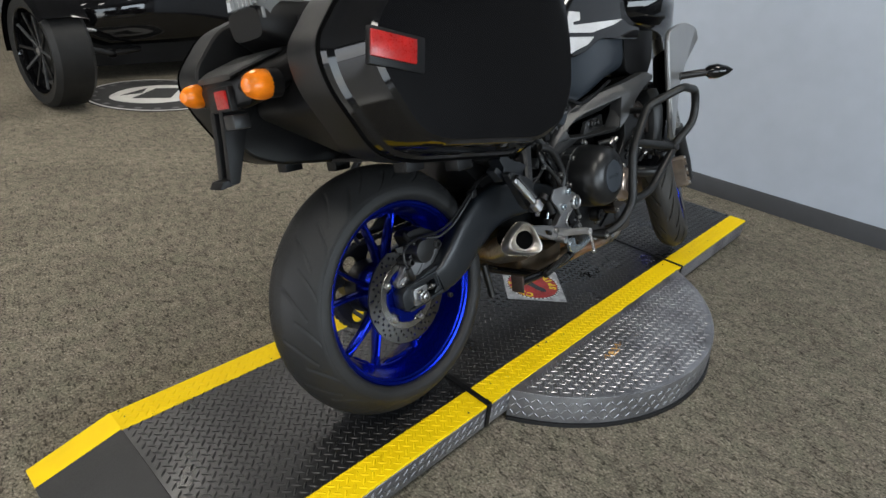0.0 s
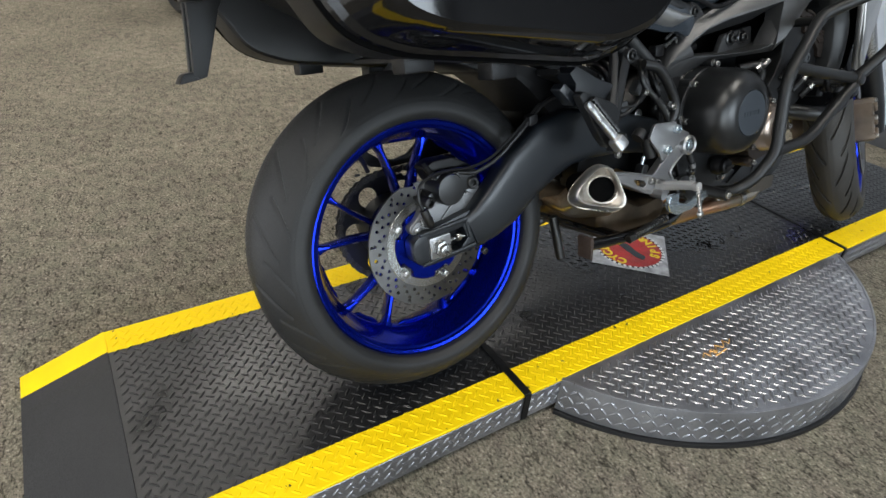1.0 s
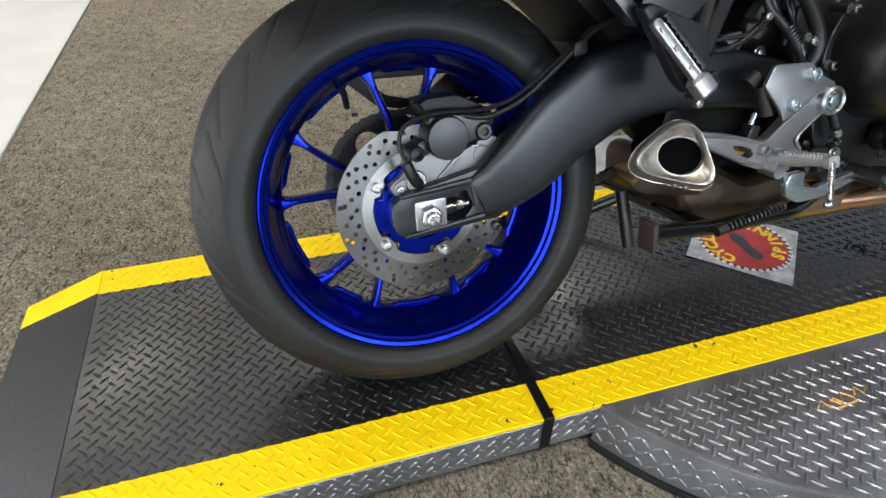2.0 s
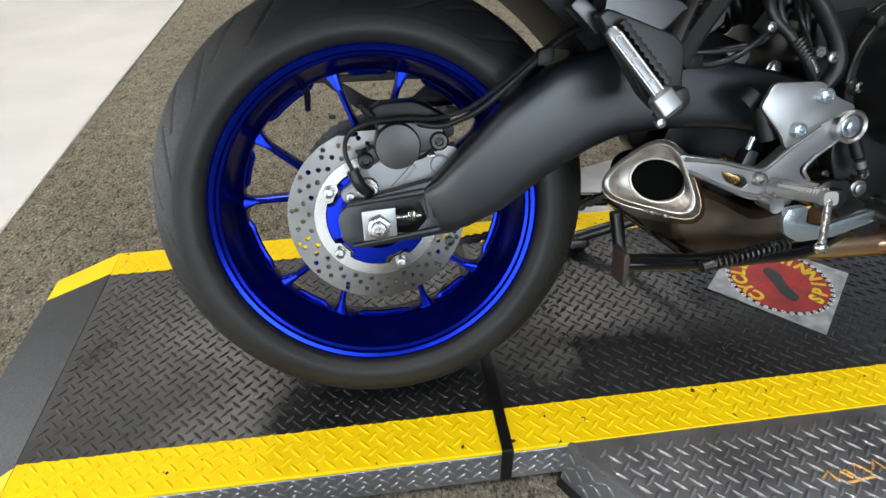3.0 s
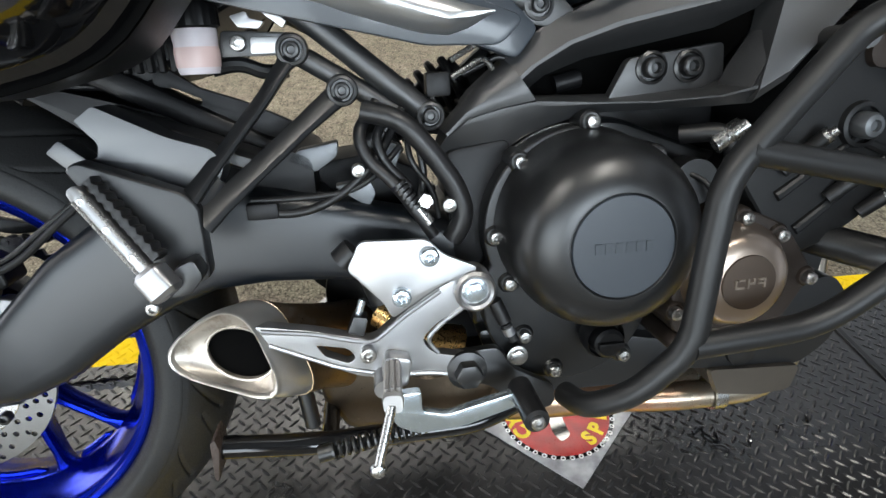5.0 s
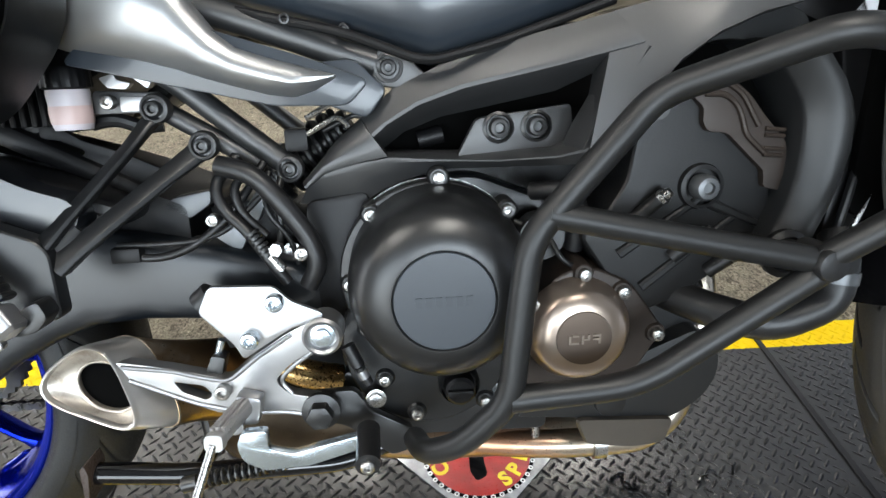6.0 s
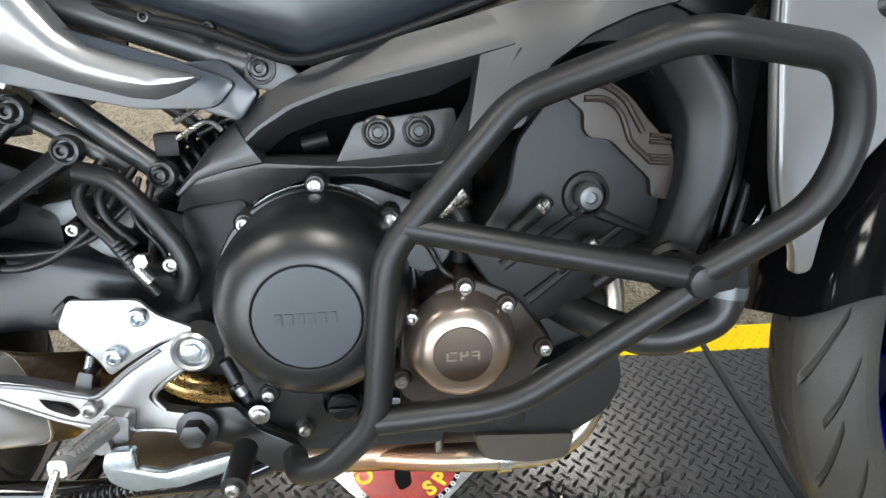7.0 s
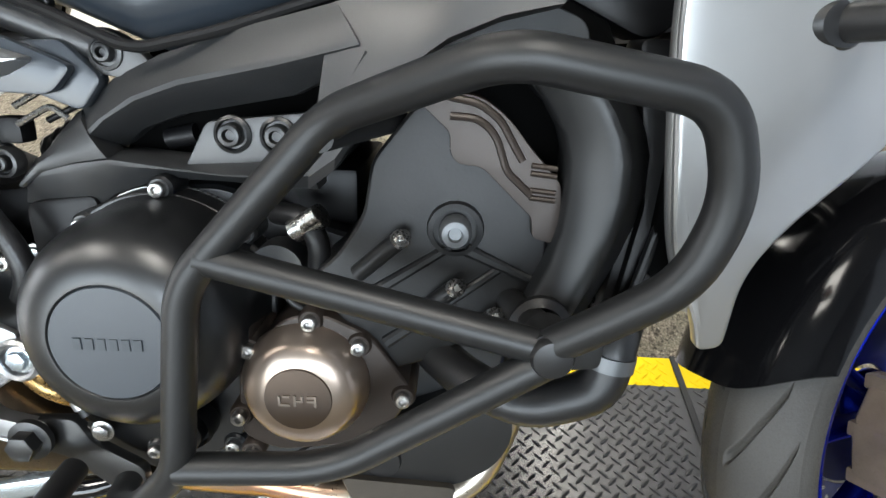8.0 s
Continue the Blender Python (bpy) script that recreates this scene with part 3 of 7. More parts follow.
def half_moon(r):
    """The stretch of the disc that stands out past the ramp's edge."""
    a0, a1 = math.pi - TT_A, 2 * math.pi + TT_A
    return [(TT[0] + r * math.cos(a0 + (a1 - a0) * i / 80), TT[1] + r * math.sin(a0 + (a1 - a0) * i / 80)) for i in range(81)]


turn_m = Matrix.Rotation(radians(90), 4, "X")
turntable = thing("turntable", pose(0, 0, 0), "round bare-metal checker-plate turntable base on the carpet", "turntable")
disc = part("disc_plate", prism(half_moon(TT_R - 0.004), 0.012, TT_Z, 0, plane="xy"), PLATE, turntable)
part("drum", moved(lathe([(0, 0.010), (TT_R - 0.03, 0.010), (TT_R - 0.03, 0.05), (0, 0.05)], seg=96), Matrix.Translation((*TT, 0)) @ turn_m), PLATE, turntable)
rim = [[Vector((TT[0] + (p[0] - TT[0]) * r / TT_R, TT[1] + (p[1] - TT[1]) * r / TT_R, z)) for r, z in ((TT_R - 0.006, 0.010), (TT_R + 0.005, 0.010), (TT_R + 0.001, TT_Z - 0.002), (TT_R, TT_Z + 0.001), (TT_R - 0.006, TT_Z + 0.0015))] for p in half_moon(TT_R)]
part("rim_band", loft(rim), PLATE, turntable, "bent checker-plate rim of the disc", sharp=40)
part("rubber_gasket", loft([[Vector((TT[0] + (p[0] - TT[0]) * r / TT_R, TT[1] + (p[1] - TT[1]) * r / TT_R, z)) for r, z in ((TT_R - 0.02, 0.0), (TT_R + 0.014, 0.0), (TT_R + 0.012, 0.008), (TT_R - 0.02, 0.009))] for p in half_moon(TT_R)]), HOSE, turntable, "black rubber edge under the disc")
out = ([], [])
for x, y, a in lattice(TT[0] - TT_R, TT[0] + TT_R, TT[1] - TT_R, Y_NEAR - 0.010):
    if math.hypot(x - TT[0], y - TT[1]) < TT_R - 0.016:
        tread_bar(out, x, y, TT_Z, a, size=1.1)
treads("tread", out, PLATE, disc)
out = ([], [])
for i in range(74):
    a = math.pi - TT_A + 0.02 + i / 73 * (math.pi + 2 * TT_A - 0.04)
    for j in range(3):
        vs, fs = ([], [])
        tread_bar((vs, fs), 0, 0, 0.026 + j * 0.024, radians(45 if (i + j) % 2 else -45), True, 1.0)
        m = Matrix.Translation((*TT, 0)) @ Matrix.Rotation(a + radians(90), 4, "Z") @ Matrix.Translation((0, -TT_R - 0.0042 + j * 0.0011, 0))
        b = len(out[0])
        out[0].extend([tuple(m @ Vector(v)) for v in vs])
        out[1].extend([[b + k for k in f] for f in fs])
treads("tread", out, PLATE, disc)

rust = mat("orange_rust_stain", (0.62, 0.34, 0.10), 0.75, vary=0.4, grain=300)
for pts in ([(0.608, -0.128), (0.622, -0.118), (0.630, -0.134), (0.640, -0.120), (0.652, -0.132)], [(0.646, -0.118), (0.658, -0.130), (0.668, -0.112), (0.684, -0.128), (0.694, -0.116)], [(0.690, -0.122), (0.700, -0.108), (0.708, -0.124), (0.724, -0.114)], [(0.640, -0.138), (0.664, -0.136), (0.686, -0.134)]):
    part("rust_mark", sweep([Vector((x, y, TT_Z + 0.0006)) for x, y in pts], 0.0026, 6, squash=0.4), rust, disc, "small scribble of orange rust")

# ---- printed sheet lying on the ramp ----
def printed_sheet():
    s = thing("printed_sheet", pose(0.790, 0.284, DECK_Z + 0.0022, 0, 0, 45), "glossy grey square sheet with red round print lying on ramp", "printed sheet")
    paper = mat("glossy_grey_sheet", (0.36, 0.36, 0.37), 0.18, vary=0.45, grain=220, coat=0.6)
    part("sheet", slab(-0.107, 0.107, -0.107, 0.107, 0.0, 0.0012), paper, s)
    part("print_border", prism(circle(0, 0, 0.0985, 48), 0.0014, 0.0017, 0, plane="xy", holes=(circle(0, 0, 0.0925, 48),)), BLACK_GLOSS, s)
    for i in range(40):
        a = 2 * math.pi * i / 40
        part("chain_print", moved(prism(circle(0, 0, 0.0045, 8), 0.0018, 0.0021, 0, plane="xy", holes=(circle(0, 0, 0.002, 6),)), Matrix.Translation((0.0965 * math.cos(a), 0.0965 * math.sin(a), 0))), WHITE, s)
    part("red_print", prism(circle(0, 0, 0.092, 48), 0.0014, 0.0018, 0, plane="xy"), RED_PRINT, s, "red round print")
    part("black_emblem", prism(rounded([(-0.052, -0.040), (-0.030, -0.046), (-0.008, -0.018), (0.022, 0.004), (0.030, 0.030), (0.012, 0.036), (-0.014, 0.010), (-0.044, -0.018)], 0.008), 0.0020, 0.0024, 0, plane="xy"), BLACK_GLOSS, s)
    for word, mid, step, out_ in (("CYCLE", 170, -19, True), ("SPINNING", 12, 20, False)):
        for i, ch in enumerate(word):
            a = mid + (i - (len(word) - 1) / 2) * step - 45
            lettering("letter", ch, 0.036, pose(0.075 * math.cos(radians(a)), 0.075 * math.sin(radians(a)), 0.0022, 0, 0, a - 90 if out_ else a + 90), YELLOW_PRINT, s, 0.0003, 0.0016)
    return s


printed_sheet()


# ---- the motorcycle; x ahead, y to its left, z up from the rear axle ----
LEAN_M = pose(0.003, 0.222, 0.410, -17.0, 0, 1.0)
bike = thing("motorcycle", LEAN_M, "black and silver touring motorcycle with blue wheels and side cases", "motorcycle")
YC = 0.012  # the wheels' middle plane


def bolt_mesh(name, hexed):
    """Cap screw, head towards -y, radius 1, head 1 deep."""
    if hexed:
        bm = prism(circle(0, 0, 1.0, 6), 0.0, -0.7, 0.12, 2)
        return joined(bm, lathe([(1.35, 0.0), (1.35, -0.15), (1.2, -0.2), (0.9, -0.2)], seg=20))
    return lathe([(1.0, 0.6), (1.0, -0.75), (0.85, -0.95), (0.55, -1.0), (0.5, -0.95), (0.45, -0.35), (0, -0.3)], seg=14)


BOLTS = {}


def bolt(parent, x, y, z, r=0.006, material=None, hexed=False, name="bolt"):
    key = (hexed, material.name if material else "", name)
    if key not in BOLTS:
        ob = part(name, bolt_mesh(name, hexed), material or STEEL, parent)
        BOLTS[key] = ob
    else:
        ob = again(BOLTS[key], parent)
    ob.matrix_basis = Matrix.Translation((x, y, z)) @ Matrix.Rotation(random.uniform(0, 6), 4, "Y") @ Matrix.Diagonal((r, r, r, 1))
    return ob


def spline(pts, k=5):
    """Catmull-Rom points through pairs."""
    out = []
    n = len(pts)
    for i in range(n - 1):
        p = [Vector((*pts[min(max(j, 0), n - 1)], 0)) for j in (i - 1, i, i + 1, i + 2)]
        for q in range(k):
            t = q / k
            v = 0.5 * (2 * p[1] + (p[2] - p[0]) * t + (2 * p[0] - 5 * p[1] + 4 * p[2] - p[3]) * t * t + (3 * p[1] - p[0] - 3 * p[2] + p[3]) * t ** 3)
            out.append((v.x, v.y))
    out.append(tuple(pts[-1]))
    return out


def grooved_tyre(cy, tread, wall, turns, depth=0.004, steep=1.2, fine=9, sense=1):
    """Tyre carcass: half tread and sidewall as (radius, y), with slanting sipes pressed into the tread."""
    half = spline(tread, fine)
    nt = len(half)
    prof = [(r, y, i / (nt - 1)) for i, (r, y) in enumerate(half)] + [(r, y, 2.0) for r, y in spline(wall, 3)]
    prof = [(r, -y, -s_) for r, y, s_ in prof[::-1]] + prof[1:]
    seg = turns * (52 if steep < 2 else 84)
    bm = bmesh.new()
    rings = []
    for k in range(seg):
        th = 2 * math.pi * k / seg
        ph = sense * k / seg * turns
        ring = []
        for r, y, s_ in prof:
            t = abs(s_)
            if t <= 1:
                off = 0.5 if s_ > 0 else 0.0
                d = 0.0
                q = (ph + off - 1.25 * t * t - 0.2 * t) % 1.0
                if 0.10 < t < 0.66:
                    d = 0.75 * max(0, 1 - abs(q - 0.5) / 0.060)
                q = (ph + off + 0.5 - 1.0 * t * t) % 1.0
                if 0.42 < t < 0.90:
                    d = max(d, 1 - abs(q - 0.5) / 0.050)
                fade = min(1.0, max(0.0, (t - 0.10) / 0.08)) * min(1.0, max(0.0, (0.90 - t) / 0.08))
                dd = min(1.0, max(0.0, d) * steep) * fade
                r -= depth * dd * dd * (3 - 2 * dd)
            ring.append(bm.verts.new((r * math.cos(th), cy + y, r * math.sin(th))))
        rings.append(ring)
    for k in range(seg):
        a, b = rings[k], rings[(k + 1) % seg]
        for i in range(len(prof) - 1):
            bm.faces.new((a[i], a[i + 1], b[i + 1], b[i]))
    return bm


def rim_profile(w, lip, well):
    """Closed section of a cast rim: (radius, y)."""
    h = w / 2
    near = [(lip - 0.003, -h - 0.001), (lip - 0.008, -h + 0.001), (lip - 0.010, -h + 0.006), (lip - 0.014, -h + 0.008), (lip - 0.017, -h + 0.014), (lip - 0.019, -h + 0.026), (lip - 0.024, -h * 0.55), (well + 0.012, -0.030), (well + 0.003, -0.018), (well, -0.012)]
    return [(lip, -h), (lip + 0.002, -h + 0.004), (lip - 0.004, -h + 0.010), (lip - 0.010, -h + 0.014), (well + 0.020, -0.030), (well + 0.020, 0.030), (lip - 0.010, h - 0.014), (lip - 0.004, h - 0.010), (lip + 0.002, h - 0.004), (lip, h)] + [(r, -y) for r, y in near] + near[::-1]


def spoke(parent, ang, r0, r1, yhub, yrim, w0=0.0135, w1=0.0095, lean=0.0):
    a = radians(ang)
    b = radians(ang + lean)
    secs = []
    for t in (0, 0.15, 0.5, 0.82, 0.88, 0.94, 1.0):
        r = r0 + (r1 - r0) * t
        aa = b + (a - b) * t
        w = w0 + (w1 - w0) * t + 0.016 * max(0.0, (t - 0.82) / 0.18) ** 2
        d = 0.020 - 0.006 * t
        c = (r * math.cos(aa), yhub + (yrim - yhub) * t, r * math.sin(aa))
        secs.append(ring_section(c, (math.cos(a), 0, math.sin(a)), (0, 1, 0), w / 2, d, 3.0, 12))
    return part("spoke", loft(secs), BLUE, parent)


def drilled_disc(r_out, r_in, y, thick, rows, wavy=False):
    holes = [circle(0, 0, r_in, 40)]
    for k, (r, n, a0) in enumerate(rows):
        for i in range(n):
            a = a0 + 2 * math.pi * i / n
            holes.append(circle(r * math.cos(a), r * math.sin(a), 0.0036, 8))
    return prism(circle(0, 0, r_out, 72), y - thick / 2, y + thick / 2, 0, 1, holes=holes)


def rear_wheel():
    wheel = part("rear_wheel", lathe(rim_profile(0.156, 0.2275, 0.191), (0, YC, 0), 96, True), BLUE, bike, "blue painted cast rear wheel")
    part("tyre", grooved_tyre(YC, [(0.315, 0), (0.3135, 0.02), (0.307, 0.04), (0.2965, 0.058), (0.2835, 0.074), (0.271, 0.086), (0.265, 0.090)], [(0.263, 0.0908), (0.2625, 0.0925), (0.252, 0.0955), (0.242, 0.0955), (0.234, 0.090), (0.2295, 0.084), (0.2278, 0.0745), (0.222, 0.072)], 17, 0.0030), RUBBER, wheel, "worn black road tyre")
    part("hub", lathe([(0.02, -0.075), (0.040, -0.075), (0.046, -0.05), (0.062, -0.02), (0.064, 0.03), (0.058, 0.06), (0.02, 0.07)], (0, YC, 0), 40), BLUE, wheel)
    for k in range(5):
        mid = 160.2 + 72 * k
        for s in (-1, 1):
            spoke(wheel, mid + 15.2 * s, 0.052, 0.193, YC + 0.005, YC, lean=-8 * s)
        # raised web on the well between a pair
        for off, half in ((36, 0.21), (0, 0.135)):
            arc = []
            for u in range(-4, 5):
                a = radians(mid + off) + half * u / 4
                r = 0.1885 if abs(u) < 4 else 0.1925
                arc.append(Vector((r * math.cos(a), YC, r * math.sin(a))))
            part("rim_web", sweep(arc, 0.0046, 8), BLUE, wheel)
    # valve
    a = radians(116)
    part("valve", sweep([Vector((0.194 * math.cos(a), YC, 0.194 * math.sin(a))), Vector((0.181 * math.cos(a), YC - 0.012, 0.181 * math.sin(a))), Vector((0.166 * math.cos(a + 0.05), YC - 0.030, 0.166 * math.sin(a + 0.05)))], [0.006, 0.005, 0.0042], 10), HOSE, wheel, "black tyre valve")
    dy = -0.066
    rotor = part("brake_disc", drilled_disc(0.1225, 0.086, dy, 0.0045, [(0.0935, 25, 0.0), (0.102, 25, 0.10), (0.1105, 25, 0.20), (0.1165, 15, 0.05)]), DISC, wheel, "drilled steel rear brake disc")
    ring_pts = [((0.087 + 0.0) * math.cos(a), 0.087 * math.sin(a)) for a in (2 * math.pi * i / 60 for i in range(60))]
    wavy = [((0.0705 - (0.0065 if abs(((d_ - 147 + 36) % 72) - 36) < 11 else 0)) * math.cos(radians(d_)), (0.0705 - (0.0065 if abs(((d_ - 147 + 36) % 72) - 36) < 11 else 0)) * math.sin(radians(d_))) for d_ in range(0, 360, 4)]
    part("disc_carrier", prism(ring_pts, dy - 0.0035, dy + 0.001, 0.0006, 1, holes=(wavy,)), TURNED, rotor, "bright inner ring of the disc")
    lob = []
    for i in range(100):
        a = 2 * math.pi * i / 100
        near = abs(((math.degrees(a) - 147 - 36 + 36) % 72) - 36)
        lob.append(((0.060 + (0.010 if near < 22 else 0)) * math.cos(a), (0.060 + (0.010 if near < 22 else 0)) * math.sin(a)))
    part("disc_flange", prism(lob, dy - 0.0065, dy + 0.006, 0.001, 1, holes=(circle(0, 0, 0.045, 40),)), BLUE, rotor, "blue lobed disc mount")
    for k in range(5):
        a = radians(147 + 74 * k * 72 / 74)
        bolt(rotor, 0.0745 * math.cos(a), dy - 0.007, 0.0745 * math.sin(a), 0.0072, STEEL)
    # sprocket on the far side
    teeth = [((0.108 + (0.006 if i % 2 else 0)) * math.cos(2 * math.pi * i / 90), (0.108 + (0.006 if i % 2 else 0)) * math.sin(2 * math.pi * i / 90)) for i in range(90)]
    part("sprocket", prism(teeth, 0.092, 0.099, 0.001, 1, holes=[circle(0.079 * math.cos(2 * math.pi * i / 6), 0.079 * math.sin(2 * math.pi * i / 6), 0.021, 18) for i in range(6)] + [circle(0, 0, 0.05, 30)]), BLACK_SATIN, wheel, "dark steel rear sprocket")
    part("sprocket_carrier", lathe([(0.03, 0.05), (0.068, 0.05), (0.070, 0.092), (0.055, 0.11), (0.03, 0.11)], (0, 0, 0), 40), BLACK_SATIN, wheel)
    part("axle", rod((0, -0.115, 0), (0, 0.14, 0), 0.012, 20, 0.001), STEEL, wheel)
    part("wheel_weight", prism(rounded([(0.205, -0.055), (0.212, -0.03), (0.216, -0.03), (0.209, -0.057)], 0.002), YC - 0.058, YC - 0.040, 0.001), STEEL, wheel, "stick-on silver balance weight")
    return wheel


rear = rear_wheel()


def chain():
    y = 0.0955
    link = None
    run = part("drive_chain", joined(rod((-0.06, y, 0.118), (-0.05, y, 0.118), 0.003), rod((-0.06, y, -0.118), (-0.05, y, -0.118), 0.003)), CHAIN, bike, "steel drive chain")
    # round the sprocket, then along both runs to the front one
    pts = []
    for i in range(25):
        a = radians(95 + 170 * i / 24)
        pts.append(Vector((0.112 * math.cos(a), y, 0.112 * math.sin(a))))
    top = [Vector((0.585 + (-0.010 - 0.585) * t, y, 0.128 + (0.112 - 0.128) * t)) for t in (k / 44 for k in range(45))]
    low = [Vector((-0.010 + 0.595 * t, y, -0.112 + 0.150 * t - 0.05 * math.sin(math.pi * t))) for t in (k / 44 for k in range(45))]
    path = top + pts + low
    d, nxt, prev = 0.0, 0.0, path[0]
    n = 0
    for p in path[1:]:
        seg = (p - prev).length
        while nxt <= d + seg:
            c = prev.lerp(p, (nxt - d) / max(seg, 1e-6))
            t = (p - prev).normalized()
            if link is None:
                o = rounded([(-0.0130, -0.0060), (-0.0040, -0.0060), (0.0, -0.0030), (0.0040, -0.0060), (0.0130, -0.0060), (0.0130, 0.0060), (0.0040, 0.0060), (0.0, 0.0030), (-0.0040, 0.0060), (-0.0130, 0.0060)], [0.005, 0.003, 0.004, 0.003, 0.005, 0.005, 0.003, 0.004, 0.003, 0.005], 3)
                b = joined(prism(o, -0.0085, -0.0065, 0), prism(o, 0.0065, 0.0085, 0), rod((-0.0079, -0.0095, 0), (-0.0079, 0.0105, 0), 0.0028, 10), rod((0.0079, -0.0105, 0), (0.0079, 0.0105, 0), 0.0028, 10))
                link = part("chain_link", b, CHAIN, run)
                o = link
            else:
                o = again(link, run)
            wide = 1.0 if n % 2 else 0.60
            o.matrix_basis = Matrix.Translation(c) @ Matrix.Rotation(-math.atan2(t.z, t.x), 4, "Y") @ Matrix.Diagonal((1, wide, 1, 1))
            n += 1
            nxt += 0.0159
        d += seg
        prev = p


chain()


def swingarm():
    st = [(0.074, 0.012, 0.034, -0.096, 0.018), (0.10, 0.022, 0.040, -0.100, 0.022), (0.14, 0.047, 0.049, -0.101, 0.024), (0.20, 0.096, 0.056, -0.101, 0.025), (0.26, 0.132, 0.060, -0.100, 0.026), (0.32, 0.150, 0.058, -0.099, 0.027), (0.39, 0.146, 0.050, -0.098, 0.028), (0.46, 0.136, 0.044, -0.097, 0.030), (0.53, 0.122, 0.040, -0.096, 0.032), (0.60, 0.106, 0.038, -0.094, 0.034)]
    secs = []
    for i, (x, z, h, y, w) in enumerate(st):
        a, b = st[max(i - 1, 0)], st[min(i + 1, len(st) - 1)]
        secs.append(ring_section((x, y, z), (b[0] - a[0], 0, b[1] - a[1]), (-(b[1] - a[1]), 0, b[0] - a[0]), w, h, 4.5, 28))
    arm = part("swingarm", loft(secs), SWING, bike, "satin black curved aluminium swingarm")
    # fork end that carries the axle
    part("axle_plate", prism(rounded([(-0.050, -0.018), (-0.030, -0.031), (0.075, -0.022), (0.110, -0.020), (0.118, 0.035), (0.088, 0.056), (-0.030, 0.034), (-0.052, 0.018)], 0.010), -0.108, -0.074, 0.003, holes=(rounded([(-0.020, -0.013), (0.050, -0.014), (0.066, 0.003), (0.057, 0.027), (-0.018, 0.018)], 0.004),)), SWING, arm)
    part("fork_back", prism(rounded([(0.018, -0.020), (0.056, -0.020), (0.072, 0.003), (0.060, 0.032), (0.018, 0.026)], 0.004), -0.084, -0.077, 0.001), BLACK_PLASTIC, arm)
    for p, q in (((-0.038, 0.0315), (0.064, 0.0400)), ((-0.036, -0.0255), (0.080, -0.0140)), ((0.064, 0.0400), (0.072, 0.0030))):
        d = (q[0] - p[0], 0, q[1] - p[1])
        part("fork_ridge", loft([ring_section((x, -0.109, z), d, (0, 1, 0), w, 0.0035, 3, 10) for x, z, w in ((p[0], p[1], 0.0030), ((p[0] + q[0]) / 2, (p[1] + q[1]) / 2, 0.0042), (q[0], q[1], 0.0050))]), SWING, arm)
    blk = part("adjuster_block", prism(rounded([(-0.021, -0.0195), (0.0235, -0.0160), (0.0245, 0.0235), (-0.0205, 0.0222)], 0.003), -0.114, -0.096, 0.0015), SILVER, arm, "bright axle adjuster plate")
    part("axle_nut", prism(circle(0, 0.001, 0.0165, 6, 0.3), -0.128, -0.113, 0.002), STEEL, blk)
    part("axle_end", lathe([(0.0105, 0.0), (0.0105, -0.010), (0.009, -0.011), (0.006, -0.011), (0.0055, -0.004), (0, -0.004)], (0, -0.126, 0.001), 20), STEEL, blk)
    part("adjuster_screw", rod((0.022, -0.106, 0.008), (0.058, -0.106, 0.008), 0.0035), STEEL, blk)
    part("adjuster_nut", moved(prism(circle(0, 0, 0.0075, 6), 0, 0.010, 0.001), pose(0.040, -0.106, 0.008, 0, 0, -90)), STEEL, blk)
    bolt(arm, 0.092, -0.120, -0.028, 0.0065, BLACK_SATIN)
    # far leg, cross member and pivot
    far = [(-0.055, 0.004, 0.020), (0.05, 0.010, 0.026), (0.16, 0.030, 0.032), (0.30, 0.060, 0.036), (0.45, 0.085, 0.038), (0.60, 0.106, 0.038)]
    part("far_leg", loft([ring_section((x, 0.128, z), (1, 0, 0.2), (0, 0, 1), 0.016, h, 4, 16) for x, z, h in far]), SWING, arm)
    part("cross_member", loft([ring_section((0.40, y, z), (0, 1, 0), (0, 0, 1), 0.055, h, 4, 16) for y, z, h in ((-0.085, 0.140, 0.045), (0.0, 0.14, 0.05), (0.115, 0.11, 0.05))]), SWING, arm)
    part("pivot_tube", rod((0.60, -0.125, 0.106), (0.60, 0.145, 0.106), 0.030, 24, 0.003), BLACK_FRAME, arm)
    return arm


swingarm()


